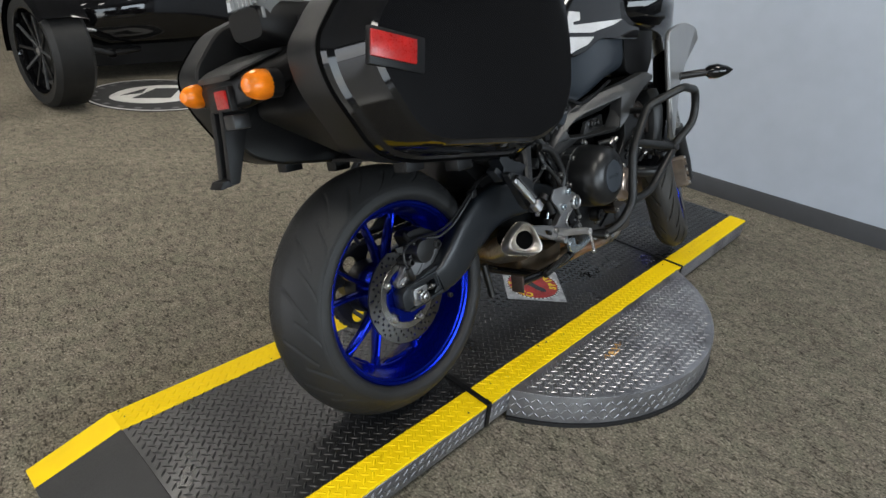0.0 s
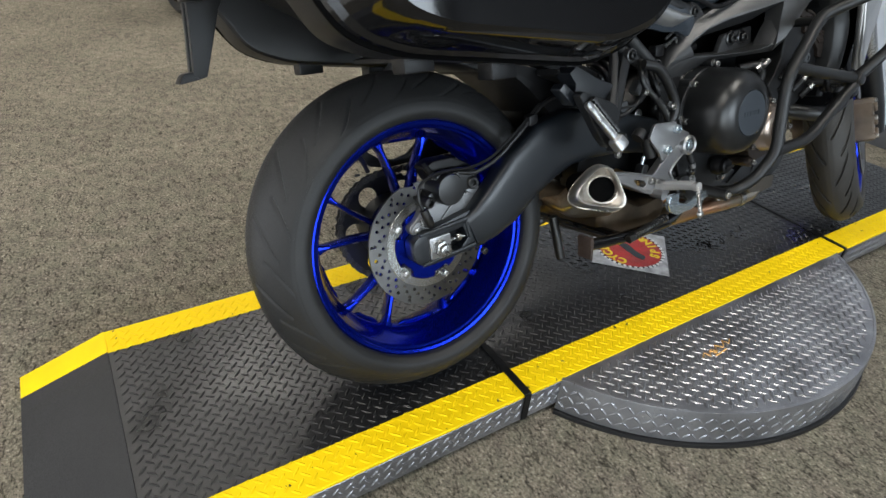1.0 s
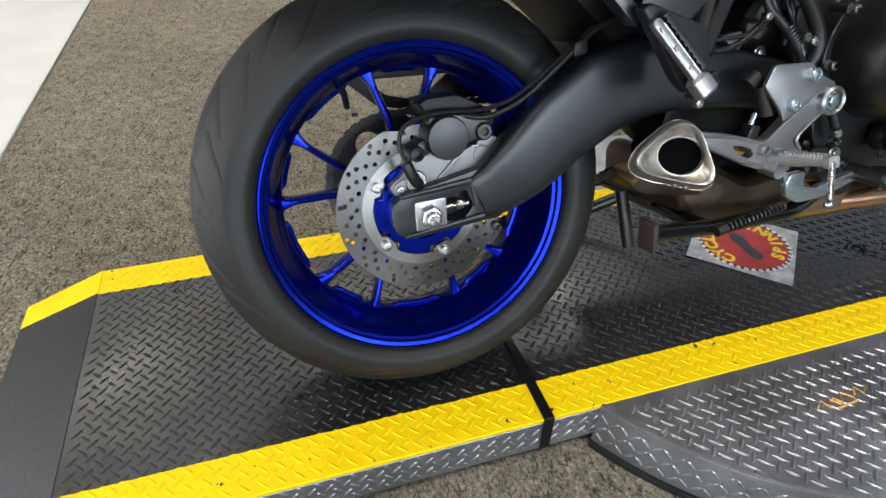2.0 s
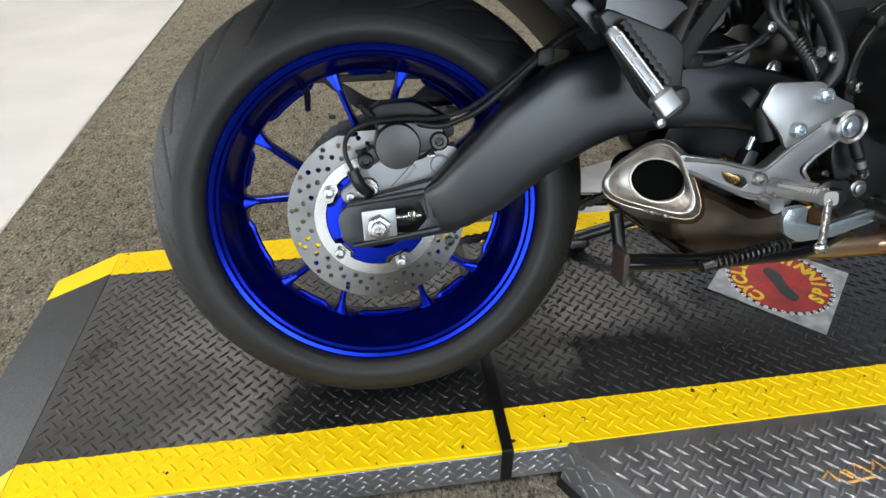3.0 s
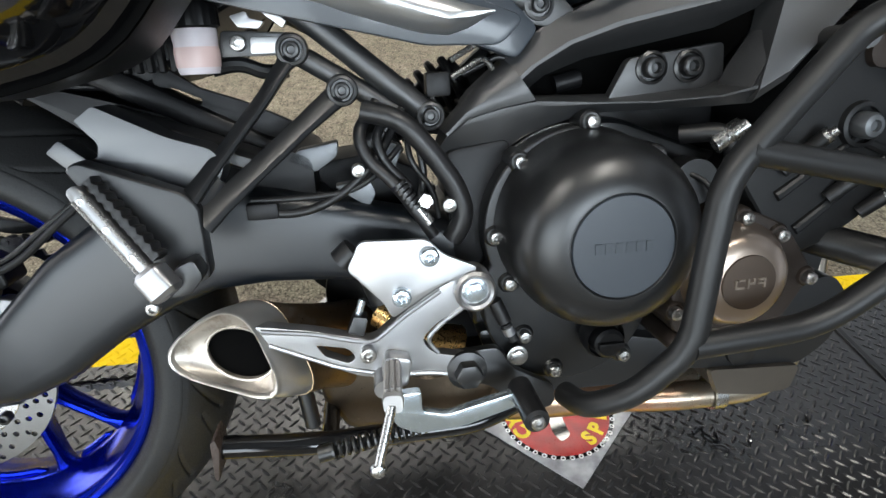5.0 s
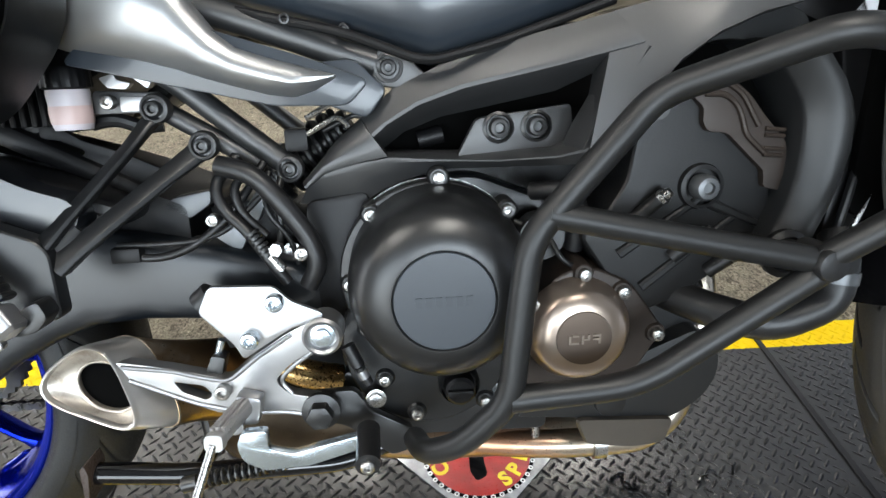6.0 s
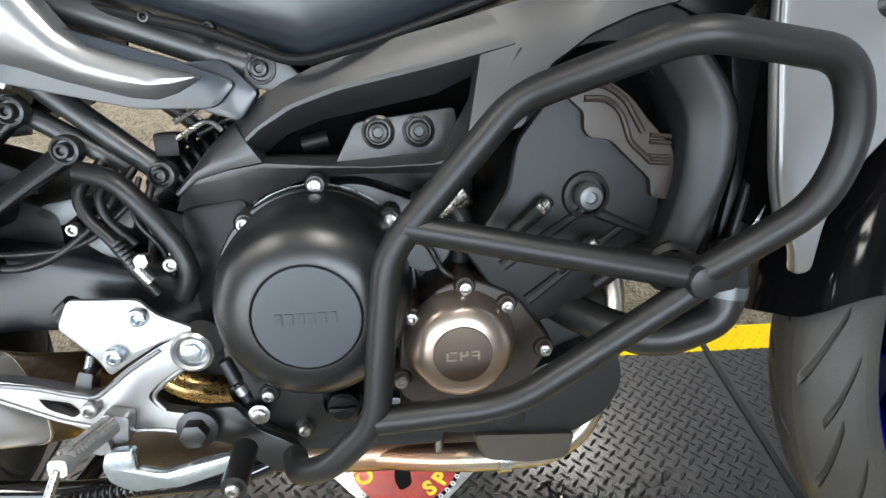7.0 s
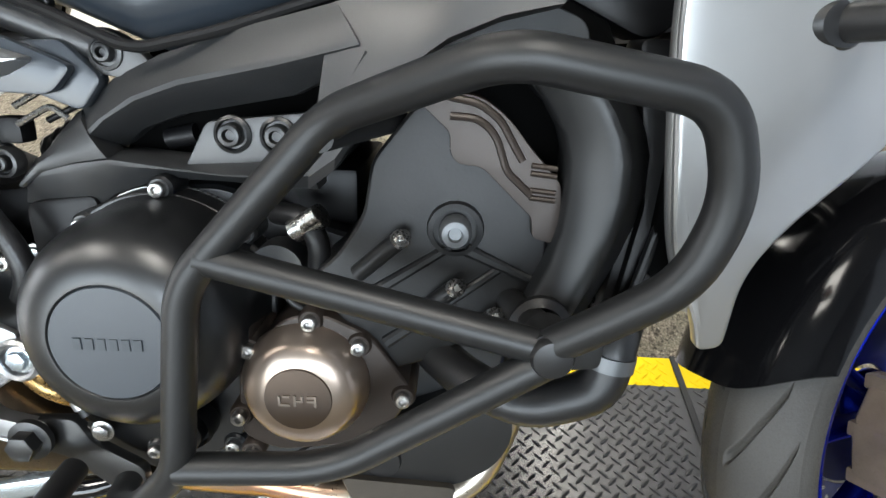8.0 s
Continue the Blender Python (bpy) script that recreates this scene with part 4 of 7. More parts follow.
def rear_brake():
    cal = part("rear_caliper", prism(rounded([(-0.043, 0.028), (-0.047, 0.043), (-0.030, 0.054), (-0.014, 0.075), (0.010, 0.086), (0.063, 0.078), (0.100, 0.096), (0.116, 0.090), (0.104, 0.058), (0.078, 0.040), (0.004, 0.026)], 0.008), -0.088, -0.070, 0.0025, 3), CAST, bike, "silver rear brake caliper bracket")
    part("bracket_rib", prism(rounded([(0.020, 0.044), (0.030, 0.042), (0.058, 0.070), (0.052, 0.074)], 0.003), -0.0915, -0.087, 0.0015), CAST, cal)
    part("bracket_hollow", lathe([(0.014, -0.0882), (0.012, -0.0888), (0.009, -0.0872), (0, -0.0868)], (0.088, 0, 0.070), 22), CAST, cal)
    part("piston_housing", lathe([(0.029, -0.060), (0.0295, -0.112), (0.0275, -0.117), (0.012, -0.1185), (0, -0.1185)], (0.034, 0, 0.103), 36), BLACK_SATIN, cal, "black brake piston housing")
    part("caliper_back", prism(rounded([(0.012, 0.116), (-0.001, 0.145), (0.017, 0.155), (0.060, 0.155), (0.085, 0.142), (0.108, 0.128), (0.112, 0.108), (0.095, 0.100)], 0.006), -0.088, -0.045, 0.004, 3), BLACK_PLASTIC, cal, "black back half of the brake caliper")
    part("bleed_nipple", joined(rod((0.006, -0.090, 0.138), (-0.004, -0.094, 0.152), 0.0055, 12, 0.001), rod((-0.004, -0.094, 0.152), (-0.008, -0.096, 0.158), 0.0035, 10)), HOSE, cal, "black capped bleed nipple")
    part("caliper_body", prism(rounded([(0.040, 0.086), (0.084, 0.094), (0.100, 0.104), (0.094, 0.122), (0.050, 0.132), (0.010, 0.132), (0.012, 0.118)], 0.008), -0.104, -0.050, 0.004, 3), BLACK_SATIN, cal, "black brake caliper body")
    part("caliper_lug", lathe([(0.0125, -0.08), (0.0125, -0.106), (0.010, -0.109), (0.006, -0.109), (0.005, -0.104), (0, -0.104)], (0.088, 0, 0.104), 20), BLACK_SATIN, cal)
    part("pad_spring", box(0.072, 0.084, -0.096, -0.086, 0.082, 0.086, 0.001, 1), STEEL, cal)
    part("guide_pin_boot", lathe([(0.0105, -0.06), (0.0105, -0.106), (0.009, -0.109), (0.006, -0.110), (0.0055, -0.100), (0, -0.100)], (-0.008, 0, 0.086), 20), HOSE, cal)
    part("boot_arm", prism(rounded([(-0.016, 0.080), (0.002, 0.078), (0.018, 0.088), (0.014, 0.106), (-0.004, 0.098)], 0.005), -0.098, -0.075, 0.003), BLACK_SATIN, cal)
    sen = part("speed_sensor", lathe([(0.0155, -0.085), (0.0155, -0.0925), (0.014, -0.094), (0.011, -0.094), (0.0105, -0.098), (0, -0.098)], (-0.010, 0, 0.046), 26), STEEL, cal, "round steel speed sensor")
    part("sensor_ear", prism(rounded([(-0.043, 0.030), (-0.006, 0.028), (0.008, 0.046), (-0.008, 0.062), (-0.042, 0.044)], 0.008), -0.092, -0.0885, 0.001), CAST, cal)
    part("sensor_plug", sweep(smooth_path([(-0.008, -0.096, 0.044), (-0.012, -0.108, 0.048), (-0.020, -0.114, 0.060), (-0.026, -0.113, 0.078)], 0.008), 0.0080, 12), HOSE, sen, "black rubber sensor plug")
    bolt(cal, -0.033, -0.093, 0.038, 0.0055, STEEL)
    part("sensor_cable", tube([(-0.024, -0.113, 0.072), (-0.034, -0.112, 0.100), (-0.028, -0.110, 0.124), (0.00, -0.108, 0.135), (0.04, -0.106, 0.137), (0.09, -0.104, 0.132), (0.13, -0.110, 0.142), (0.19, -0.118, 0.185), (0.25, -0.112, 0.225)], 0.0030, 0.02, 8), HOSE, cal)
    part("brake_hose", tube([(0.060, -0.100, 0.128), (0.090, -0.112, 0.122), (0.14, -0.114, 0.138), (0.20, -0.122, 0.186), (0.26, -0.114, 0.230), (0.36, -0.105, 0.240)], 0.0040, 0.03, 10), HOSE, cal)
    part("hose_guide", prism(rounded([(0.212, 0.188), (0.234, 0.192), (0.234, 0.212), (0.214, 0.208)], 0.006), -0.126, -0.106, 0.003), BLACK_PLASTIC, cal)
    # chain guard seen through the wheel
    part("chain_guard", prism(rounded([(-0.118, 0.181), (0.120, 0.178), (0.20, 0.170), (0.20, 0.158), (0.118, 0.164), (-0.112, 0.170), (-0.128, 0.164), (-0.134, 0.170)], 0.003), 0.110, 0.122, 0.001), BLACK_PLASTIC, cal)
    part("guard_leg", prism(rounded([(-0.066, 0.172), (-0.040, 0.172), (0.004, 0.140), (0.040, 0.131), (0.075, 0.138), (0.115, 0.168), (0.150, 0.166), (0.34, 0.155), (0.34, 0.125), (0.127, 0.120), (0.020, 0.117), (-0.016, 0.126)], 0.003), 0.111, 0.121, 0.001), BLACK_PLASTIC, cal)


rear_brake()


def star_ring(outline, c, n=52):
    """Points where rays from c meet a closed outline."""
    pts = []
    k = len(outline)
    for i in range(n):
        d = Vector((math.cos(2 * math.pi * i / n), math.sin(2 * math.pi * i / n)))
        best = 0.0
        for j in range(k):
            a, b = Vector(outline[j]) - Vector(c), Vector(outline[(j + 1) % k]) - Vector(c)
            e = b - a
            den = d.x * -e.y + d.y * e.x
            if abs(den) > 1e-12:
                t, u = (a.x * -e.y + a.y * e.x) / den, (d.x * a.y - d.y * a.x) / den
                if t > 0 and -1e-6 <= u <= 1 + 1e-6:
                    best = max(best, t)
        pts.append((c[0] + d.x * best, c[1] + d.y * best))
    return pts


def silencer():
    """Short silencer whose triangular mouth is cut aslant, facing back and up."""
    c, m = (0.3550, 0.0440), (0.345, 0.050)
    o = star_ring(rounded([(0.2560, 0.0385), (0.3633, 0.1150), (0.4040, -0.0063)], [0.066, 0.056, 0.045], 9), m)
    tilt = radians(-16)
    h = []
    for i in range(52):
        a = 2 * math.pi * i / 52
        u, v = math.cos(a - tilt), math.sin(a - tilt)
        r = 1 / math.sqrt((u / 0.0345) ** 2 + (v / 0.0270) ** 2)
        h.append((c[0] + r * math.cos(a), c[1] + r * math.sin(a)))

    def mouth(x, z):
        return -0.1825 - 0.215 * (x - 0.345) + 0.125 * (z - 0.050)

    def shell(k):
        """The shell's ring a share k of the way from the weld to the lip."""
        g = 1 + 0.15 * (1 - k) ** 0.7
        pts = [(m[0] + (p[0] - m[0]) * g, m[1] + (p[1] - m[1]) * g) for p in o]
        return [Vector((x + 0.022 * (1 - k), mouth(x, z) + 0.036 * (1 - k), z - 0.013 * (1 - k))) for x, z in pts]

    def front(g, depth, inner=0.0):
        pts = [((m[0] + (p[0] - m[0]) * g) * (1 - inner) + q[0] * inner, (m[1] + (p[1] - m[1]) * g) * (1 - inner) + q[1] * inner) for p, q in zip(o, h)]
        return [Vector((x, mouth(x, z) + depth, z)) for x, z in pts]

    def drawn(k, y, dx, dz):
        return [Vector((m[0] + (p[0] - m[0]) * k + dx, y, m[1] + (p[1] - m[1]) * k + dz)) for p in o]

    body = part("silencer", loft([drawn(1.0, -0.135, 0.024, -0.014), shell(0.03), drawn(1.18, -0.128, 0.042, -0.026), drawn(1.22, -0.10, 0.064, -0.042), drawn(1.24, -0.07, 0.084, -0.056), drawn(1.24, -0.03, 0.104, -0.072), drawn(1.16, 0.03, 0.132, -0.084), drawn(1.1, 0.09, 0.14, -0.086), drawn(0.8, 0.13, 0.15, -0.080)]), EXHAUST, bike, "stubby heat-tinted steel silencer")
    tip = mat("brushed_exhaust_tip", (0.60, 0.58, 0.55), 0.32, metal=0.9, vary=0.14, grain=90, bump=0.05)
    sooty = mat("stained_exhaust_face", (0.46, 0.42, 0.37), 0.36, metal=0.8, vary=0.2, grain=90, bump=0.08)
    n, l, p = nodes_of(sooty)
    co, no, ra, mi = n.new("ShaderNodeTexCoord"), n.new("ShaderNodeTexNoise"), n.new("ShaderNodeMapRange"), n.new("ShaderNodeMix")
    no.inputs["Scale"].default_value, no.inputs["Detail"].default_value, no.inputs["Roughness"].default_value = 30, 7, 0.75
    l.new(co.outputs["Object"], no.inputs["Vector"])
    ra.inputs["From Min"].default_value, ra.inputs["From Max"].default_value = 0.50, 0.76
    l.new(no.outputs["Fac"], ra.inputs["Value"])
    mi.data_type = "RGBA"
    l.new(ra.outputs["Result"], mi.inputs["Factor"])
    l.new(p.inputs["Base Color"].links[0].from_socket, mi.inputs["A"])
    mi.inputs["B"].default_value = (0.15, 0.115, 0.085, 1)
    l.new(mi.outputs["Result"], p.inputs["Base Color"])
    part("end_cap", loft([shell(0.0), shell(0.15), shell(0.35), shell(0.6), shell(0.82), shell(0.95), front(1.0, -0.001), front(0.985, -0.0032), front(0.96, -0.0045), front(0.93, -0.0040), front(0.905, -0.001), front(0.895, 0.003)], cap=False), tip, body, "brushed triangular exhaust tip", sharp=50)
    part("tip_face", loft([front(0.897, 0.0025), front(0.88, 0.0055, 0.12), front(0.87, 0.0085, 0.36), front(0.86, 0.0110, 0.66), front(0.86, 0.0122, 0.9), front(0.86, 0.0130, 1.0), front(0.86, 0.030, 1.0), front(0.86, 0.032, 0.95)], cap=False), sooty, body, "soot-stained hollow face round the outlet", sharp=50)
    lip = front(0.86, 0.0128, 0.99)
    part("outlet_rim", sweep(lip + lip[:2], 0.0018, 8, cap=False), sooty, body)
    part("outlet", loft([front(0.86, 0.020, 0.985), front(0.86, 0.07, 0.99), front(0.2, 0.075, 1.0)]), DARKHOLE, body, "sooty exhaust outlet")
    seam = shell(0.04)
    part("weld_seam", sweep(seam + seam[:2], 0.0008, 8, cap=False), EXHAUST, body)
    for i in (38, 41):
        q = shell(0.35)[i]
        bolt(body, q.x, q.y, q.z, 0.0040, STEEL, name="rivet")
    part("muffler_box", loft([[Vector((x, y, z)) for x, z in rounded([(0.420 - g_, -0.070 - g_), (0.450, -0.112 - g_), (0.600 + g_, -0.112 - g_), (0.640 + g_, -0.080), (0.640 + g_, -0.040), (0.540, -0.036 + g_), (0.480, 0.0 + g_), (0.440, 0.012 + g_), (0.420 - g_, -0.010)], 0.014, 5)] for y, g_ in ((-0.104, -0.014), (-0.098, -0.005), (-0.086, 0.0), (0.120, 0.0), (0.134, -0.006), (0.140, -0.014))]), BROWNED, body, "dark browned silencer box under the engine")
    part("joint_pipe", sweep(smooth_path([(0.496, -0.070, 0.030), (0.525, -0.088, 0.014), (0.552, -0.092, 0.002), (0.590, -0.080, -0.012)], 0.02), 0.018, 18), mat("copper_tinted_pipe", (0.60, 0.40, 0.17), 0.30, metal=0.95, vary=0.3, grain=90), body, "copper-tinted exhaust joint")
    part("shock_linkage", prism(rounded([(0.44, -0.060), (0.72, -0.070), (0.72, 0.10), (0.46, 0.115), (0.43, 0.05)], 0.015), -0.022, 0.04, 0.006), BLACK_PLASTIC, bike, "black suspension linkage ahead of the wheel")
    pipe = part("collector_pipe", sweep(smooth_path([(0.46, 0.0, -0.045), (0.54, -0.055, -0.098), (0.66, -0.075, -0.110), (0.80, -0.08, -0.112), (0.90, -0.08, -0.108)], 0.05), 0.026, 20), EXHAUST, bike, "bronze-tinted exhaust collector pipe")
    for dy in (-0.090, -0.01, 0.07):
        part("header_pipe", sweep(smooth_path([(0.76, dy * 0.8 - 0.015, -0.112), (0.86, dy - 0.02, -0.111), (0.972, dy - 0.02, -0.110), (1.018, dy - 0.01, -0.085), (1.054, dy * 0.9, 0.0), (1.06, dy * 0.8, 0.10), (1.02, dy * 0.8, 0.165)], 0.05), 0.018, 16), EXHAUST, pipe)
    part("pipe_clamp", moved(lathe([(0.0205, -0.008), (0.023, -0.008), (0.023, 0.008), (0.0205, 0.008)], (0, 0, 0), 24), Matrix.Translation((0.915, -0.110, -0.1085)) @ Matrix.Rotation(radians(90), 4, "Z")), STEEL, pipe)
    part("clamp_screw", rod((0.835, -0.108, -0.100), (0.835, -0.108, -0.070), 0.006, 12), STEEL, pipe)


silencer()


def foot_controls():
    # heel plate and hanger
    hang = part("footrest_hanger", prism(rounded([(0.372, 0.078), (0.380, 0.056), (0.470, 0.012), (0.500, 0.006), (0.545, 0.004), (0.590, -0.006), (0.592, 0.018), (0.548, 0.028), (0.535, 0.045), (0.552, 0.062), (0.585, 0.082), (0.606, 0.088), (0.606, 0.110), (0.590, 0.115), (0.556, 0.100), (0.518, 0.076), (0.487, 0.050), (0.464, 0.056), (0.430, 0.066)], 0.008), -0.186, -0.170, 0.003, 3, holes=(rounded([(0.430, 0.051), (0.461, 0.044), (0.469, 0.033), (0.461, 0.027), (0.438, 0.038)], 0.004),)), SILVER, bike, "cast silver aluminium footrest hanger")
    plate = part("heel_plate", prism(rounded([(0.468, 0.128), (0.482, 0.156), (0.546, 0.153), (0.562, 0.136), (0.594, 0.121), (0.590, 0.112), (0.560, 0.106), (0.530, 0.088), (0.508, 0.074), (0.500, 0.092)], 0.006), -0.193, -0.1865, 0.0015, 2), SILVER, hang, "bare aluminium heel guard plate")
    for x, z in ((0.547, 0.137), (0.518, 0.098)):
        bolt(plate, x, -0.194, z, 0.0095, ZINC, name="button_screw")
    for pts in ([(0.380, 0.0715), (0.432, 0.0630), (0.463, 0.0530), (0.487, 0.0475), (0.520, 0.0735), (0.557, 0.0965)], [(0.386, 0.056), (0.45, 0.0245), (0.50, 0.0095), (0.545, 0.0075), (0.575, 0.000)], [(0.552, 0.029), (0.540, 0.045), (0.556, 0.061), (0.583, 0.079)]):
        part("hanger_rib", sweep(smooth_path([(x, -0.1862, z) for x, z in pts], 0.01), 0.0026, 8), SILVER, hang)
    part("pivot_boss", lathe([(0.021, 0.02), (0.021, -0.012), (0.018, -0.015), (0.015, -0.013), (0.015, -0.006), (0, -0.006)], (0.591, -0.184, 0.096), 28), SILVER, hang)
    bolt(hang, 0.591, -0.192, 0.096, 0.0095, ZINC, True)
    bolt(hang, 0.481, -0.188, 0.038, 0.0085, STEEL)
    part("hanger_bolt", prism(circle(0.581, 0.006, 0.0145, 6), -0.205, -0.186, 0.002), BLACK_SATIN, hang, "black hexagon bolt")
    part("hanger_washer", lathe([(0.021, 0.0), (0.021, -0.006), (0.012, -0.008)], (0.581, -0.184, 0.006), 24), BLACK_SATIN, hang)
    # folding footpeg with its feeler pin
    peg = part("footpeg", loft([ring_section(Vector((0.505, -0.180, 0.021)).lerp(Vector((0.500, -0.288, 0.038)), t), (-0.005, -0.108, 0.017), (0, 0, 1), w, h, 3.5, 16) for t, w, h in ((0, 0.010, 0.011), (0.12, 0.011, 0.010), (0.20, 0.0095, 0.0075), (0.88, 0.0080, 0.0065), (0.92, 0.0095, 0.0085), (1.0, 0.0085, 0.0080))]), PEG, hang, "studded aluminium footpeg")
    k = None
    for i in range(13):
        for s in (-1, 0, 1):
            c = Vector((0.505, -0.180, 0.021)).lerp(Vector((0.500, -0.288, 0.038)), 0.24 + 0.62 * i / 12) + Vector((0.0052 * s, 0, 0.0078 - 0.001 * abs(s)))
            b = again(k, peg) if k else part("stud", lathe([(0.0032, -0.003), (0.0022, 0.0035), (0, 0.0035)], (0, 0, 0), 6), PEG, peg)
            k = k or b
            b.matrix_basis = Matrix.Translation(c) @ Matrix.Rotation(radians(90), 4, "X")
    part("feeler_pin", joined(rod((0.499, -0.286, 0.036), (0.4835, -0.305, -0.008), 0.0042, 12), lathe([(0, -0.007), (0.006, -0.004), (0.0075, 0), (0.006, 0.004), (0, 0.007)], (0.483, -0.305, -0.012), 14)), STEEL, peg, "steel feeler pin")
    part("peg_clevis", prism(rounded([(0.490, 0.006), (0.518, 0.004), (0.524, 0.034), (0.498, 0.040)], 0.006), -0.205, -0.186, 0.003), SILVER, hang)
    # brake pedal
    ped = part("brake_pedal", prism(rounded([(0.503, 0.006), (0.530, 0.007), (0.529, -0.015), (0.554, -0.022), (0.634, -0.004), (0.640, -0.018), (0.570, -0.038), (0.523, -0.040), (0.502, -0.028), (0.497, -0.010)], 0.006), -0.222, -0.210, 0.002), ZINC, bike, "bright zinc-plated brake pedal lever")
    part("pedal_pad", rod((0.632, -0.205, -0.010), (0.634, -0.262, -0.014), 0.0125, 20, 0.002), HOSE, ped, "black rubber pedal pad")
    bolt(ped, 0.634, -0.262, -0.014, 0.007, STEEL)
    part("pedal_pivot", rod((0.494, -0.212, 0.008), (0.494, -0.180, 0.010), 0.010, 16, 0.001), SILVER, ped)
    # master cylinder push rod
    cyl = part("brake_master_cylinder", rod((0.486, -0.168, 0.128), (0.500, -0.168, 0.085), 0.013, 18, 0.002), BLACK_SATIN, bike, "small black brake master cylinder")
    part("push_rod", rod((0.480, -0.168, 0.088), (0.468, -0.168, 0.055), 0.004), ZINC, cyl)
    part("clevis", prism(rounded([(0.458, 0.040), (0.476, 0.044), (0.484, 0.070), (0.470, 0.074), (0.462, 0.056)], 0.003), -0.178, -0.158, 0.002), BLACK_SATIN, cyl)
    bolt(cyl, 0.464, -0.178, 0.046, 0.006, ZINC)
    part("cylinder_cap", rod((0.476, -0.165, 0.140), (0.462, -0.165, 0.128), 0.014, 16, 0.003), HOSE, cyl)
    part("switch_spring", rod((0.505, -0.170, 0.06), (0.520, -0.172, 0.036), 0.005, 10), STEEL, cyl)


foot_controls()


def centre_stand():
    st = part("centre_stand", tube([(0.318, -0.160, -0.070), (0.425, -0.160, -0.080), (0.60, -0.145, -0.088), (0.66, -0.13, -0.070)], 0.0125, 0.03, 16), BLACK_GLOSS, bike, "folded black tubular centre stand")
    part("stand_foot", prism(rounded([(0.311, -0.094), (0.315, -0.095), (0.320, -0.058), (0.317, -0.046), (0.312, -0.050)], 0.0015), -0.182, -0.144, 0.001), RUST, st, "worn rusty stand foot")
    part("stand_leg", tube([(0.318, 0.16, -0.070), (0.425, 0.16, -0.080), (0.60, 0.145, -0.088)], 0.0125, 0.03, 14), BLACK_GLOSS, st)
    part("stand_bridge", rod((0.43, -0.160, -0.080), (0.43, 0.160, -0.080), 0.010, 14), BLACK_GLOSS, st)
    coil = []
    for i in range(15 * 10):
        t = i / (15 * 10)
        a = 2 * math.pi * 15 * t
        c = Vector((0.432, -0.182, -0.076)).lerp(Vector((0.545, -0.178, -0.058)), t)
        coil.append(c + Vector((0, math.cos(a), math.sin(a))) * 0.0078)
    part("spring", sweep(coil, 0.0021, 6), BLACK_SATIN, st, "black coil spring")
    part("spring_hook", rod((0.420, -0.182, -0.078), (0.436, -0.182, -0.075), 0.009, 12), BLACK_SATIN, st)
    part("mounting_tab", rod((0.380, 0.008, -0.055), (0.393, 0.0, -0.160), 0.011, 14, 0.002), BLACK_SATIN, st)
    side = part("side_stand", tube([(0.66, 0.15, -0.06), (0.55, 0.24, -0.15), (0.42, 0.30, -0.205)], 0.013, 0.02, 14), BLACK_SATIN, bike, "extended black side stand")
    part("stand_pad", prism(rounded([(0.395, 0.278), (0.445, 0.278), (0.445, 0.325), (0.395, 0.325)], 0.012), -0.222, -0.206, 0.002, plane="xy"), BLACK_SATIN, side)


centre_stand()


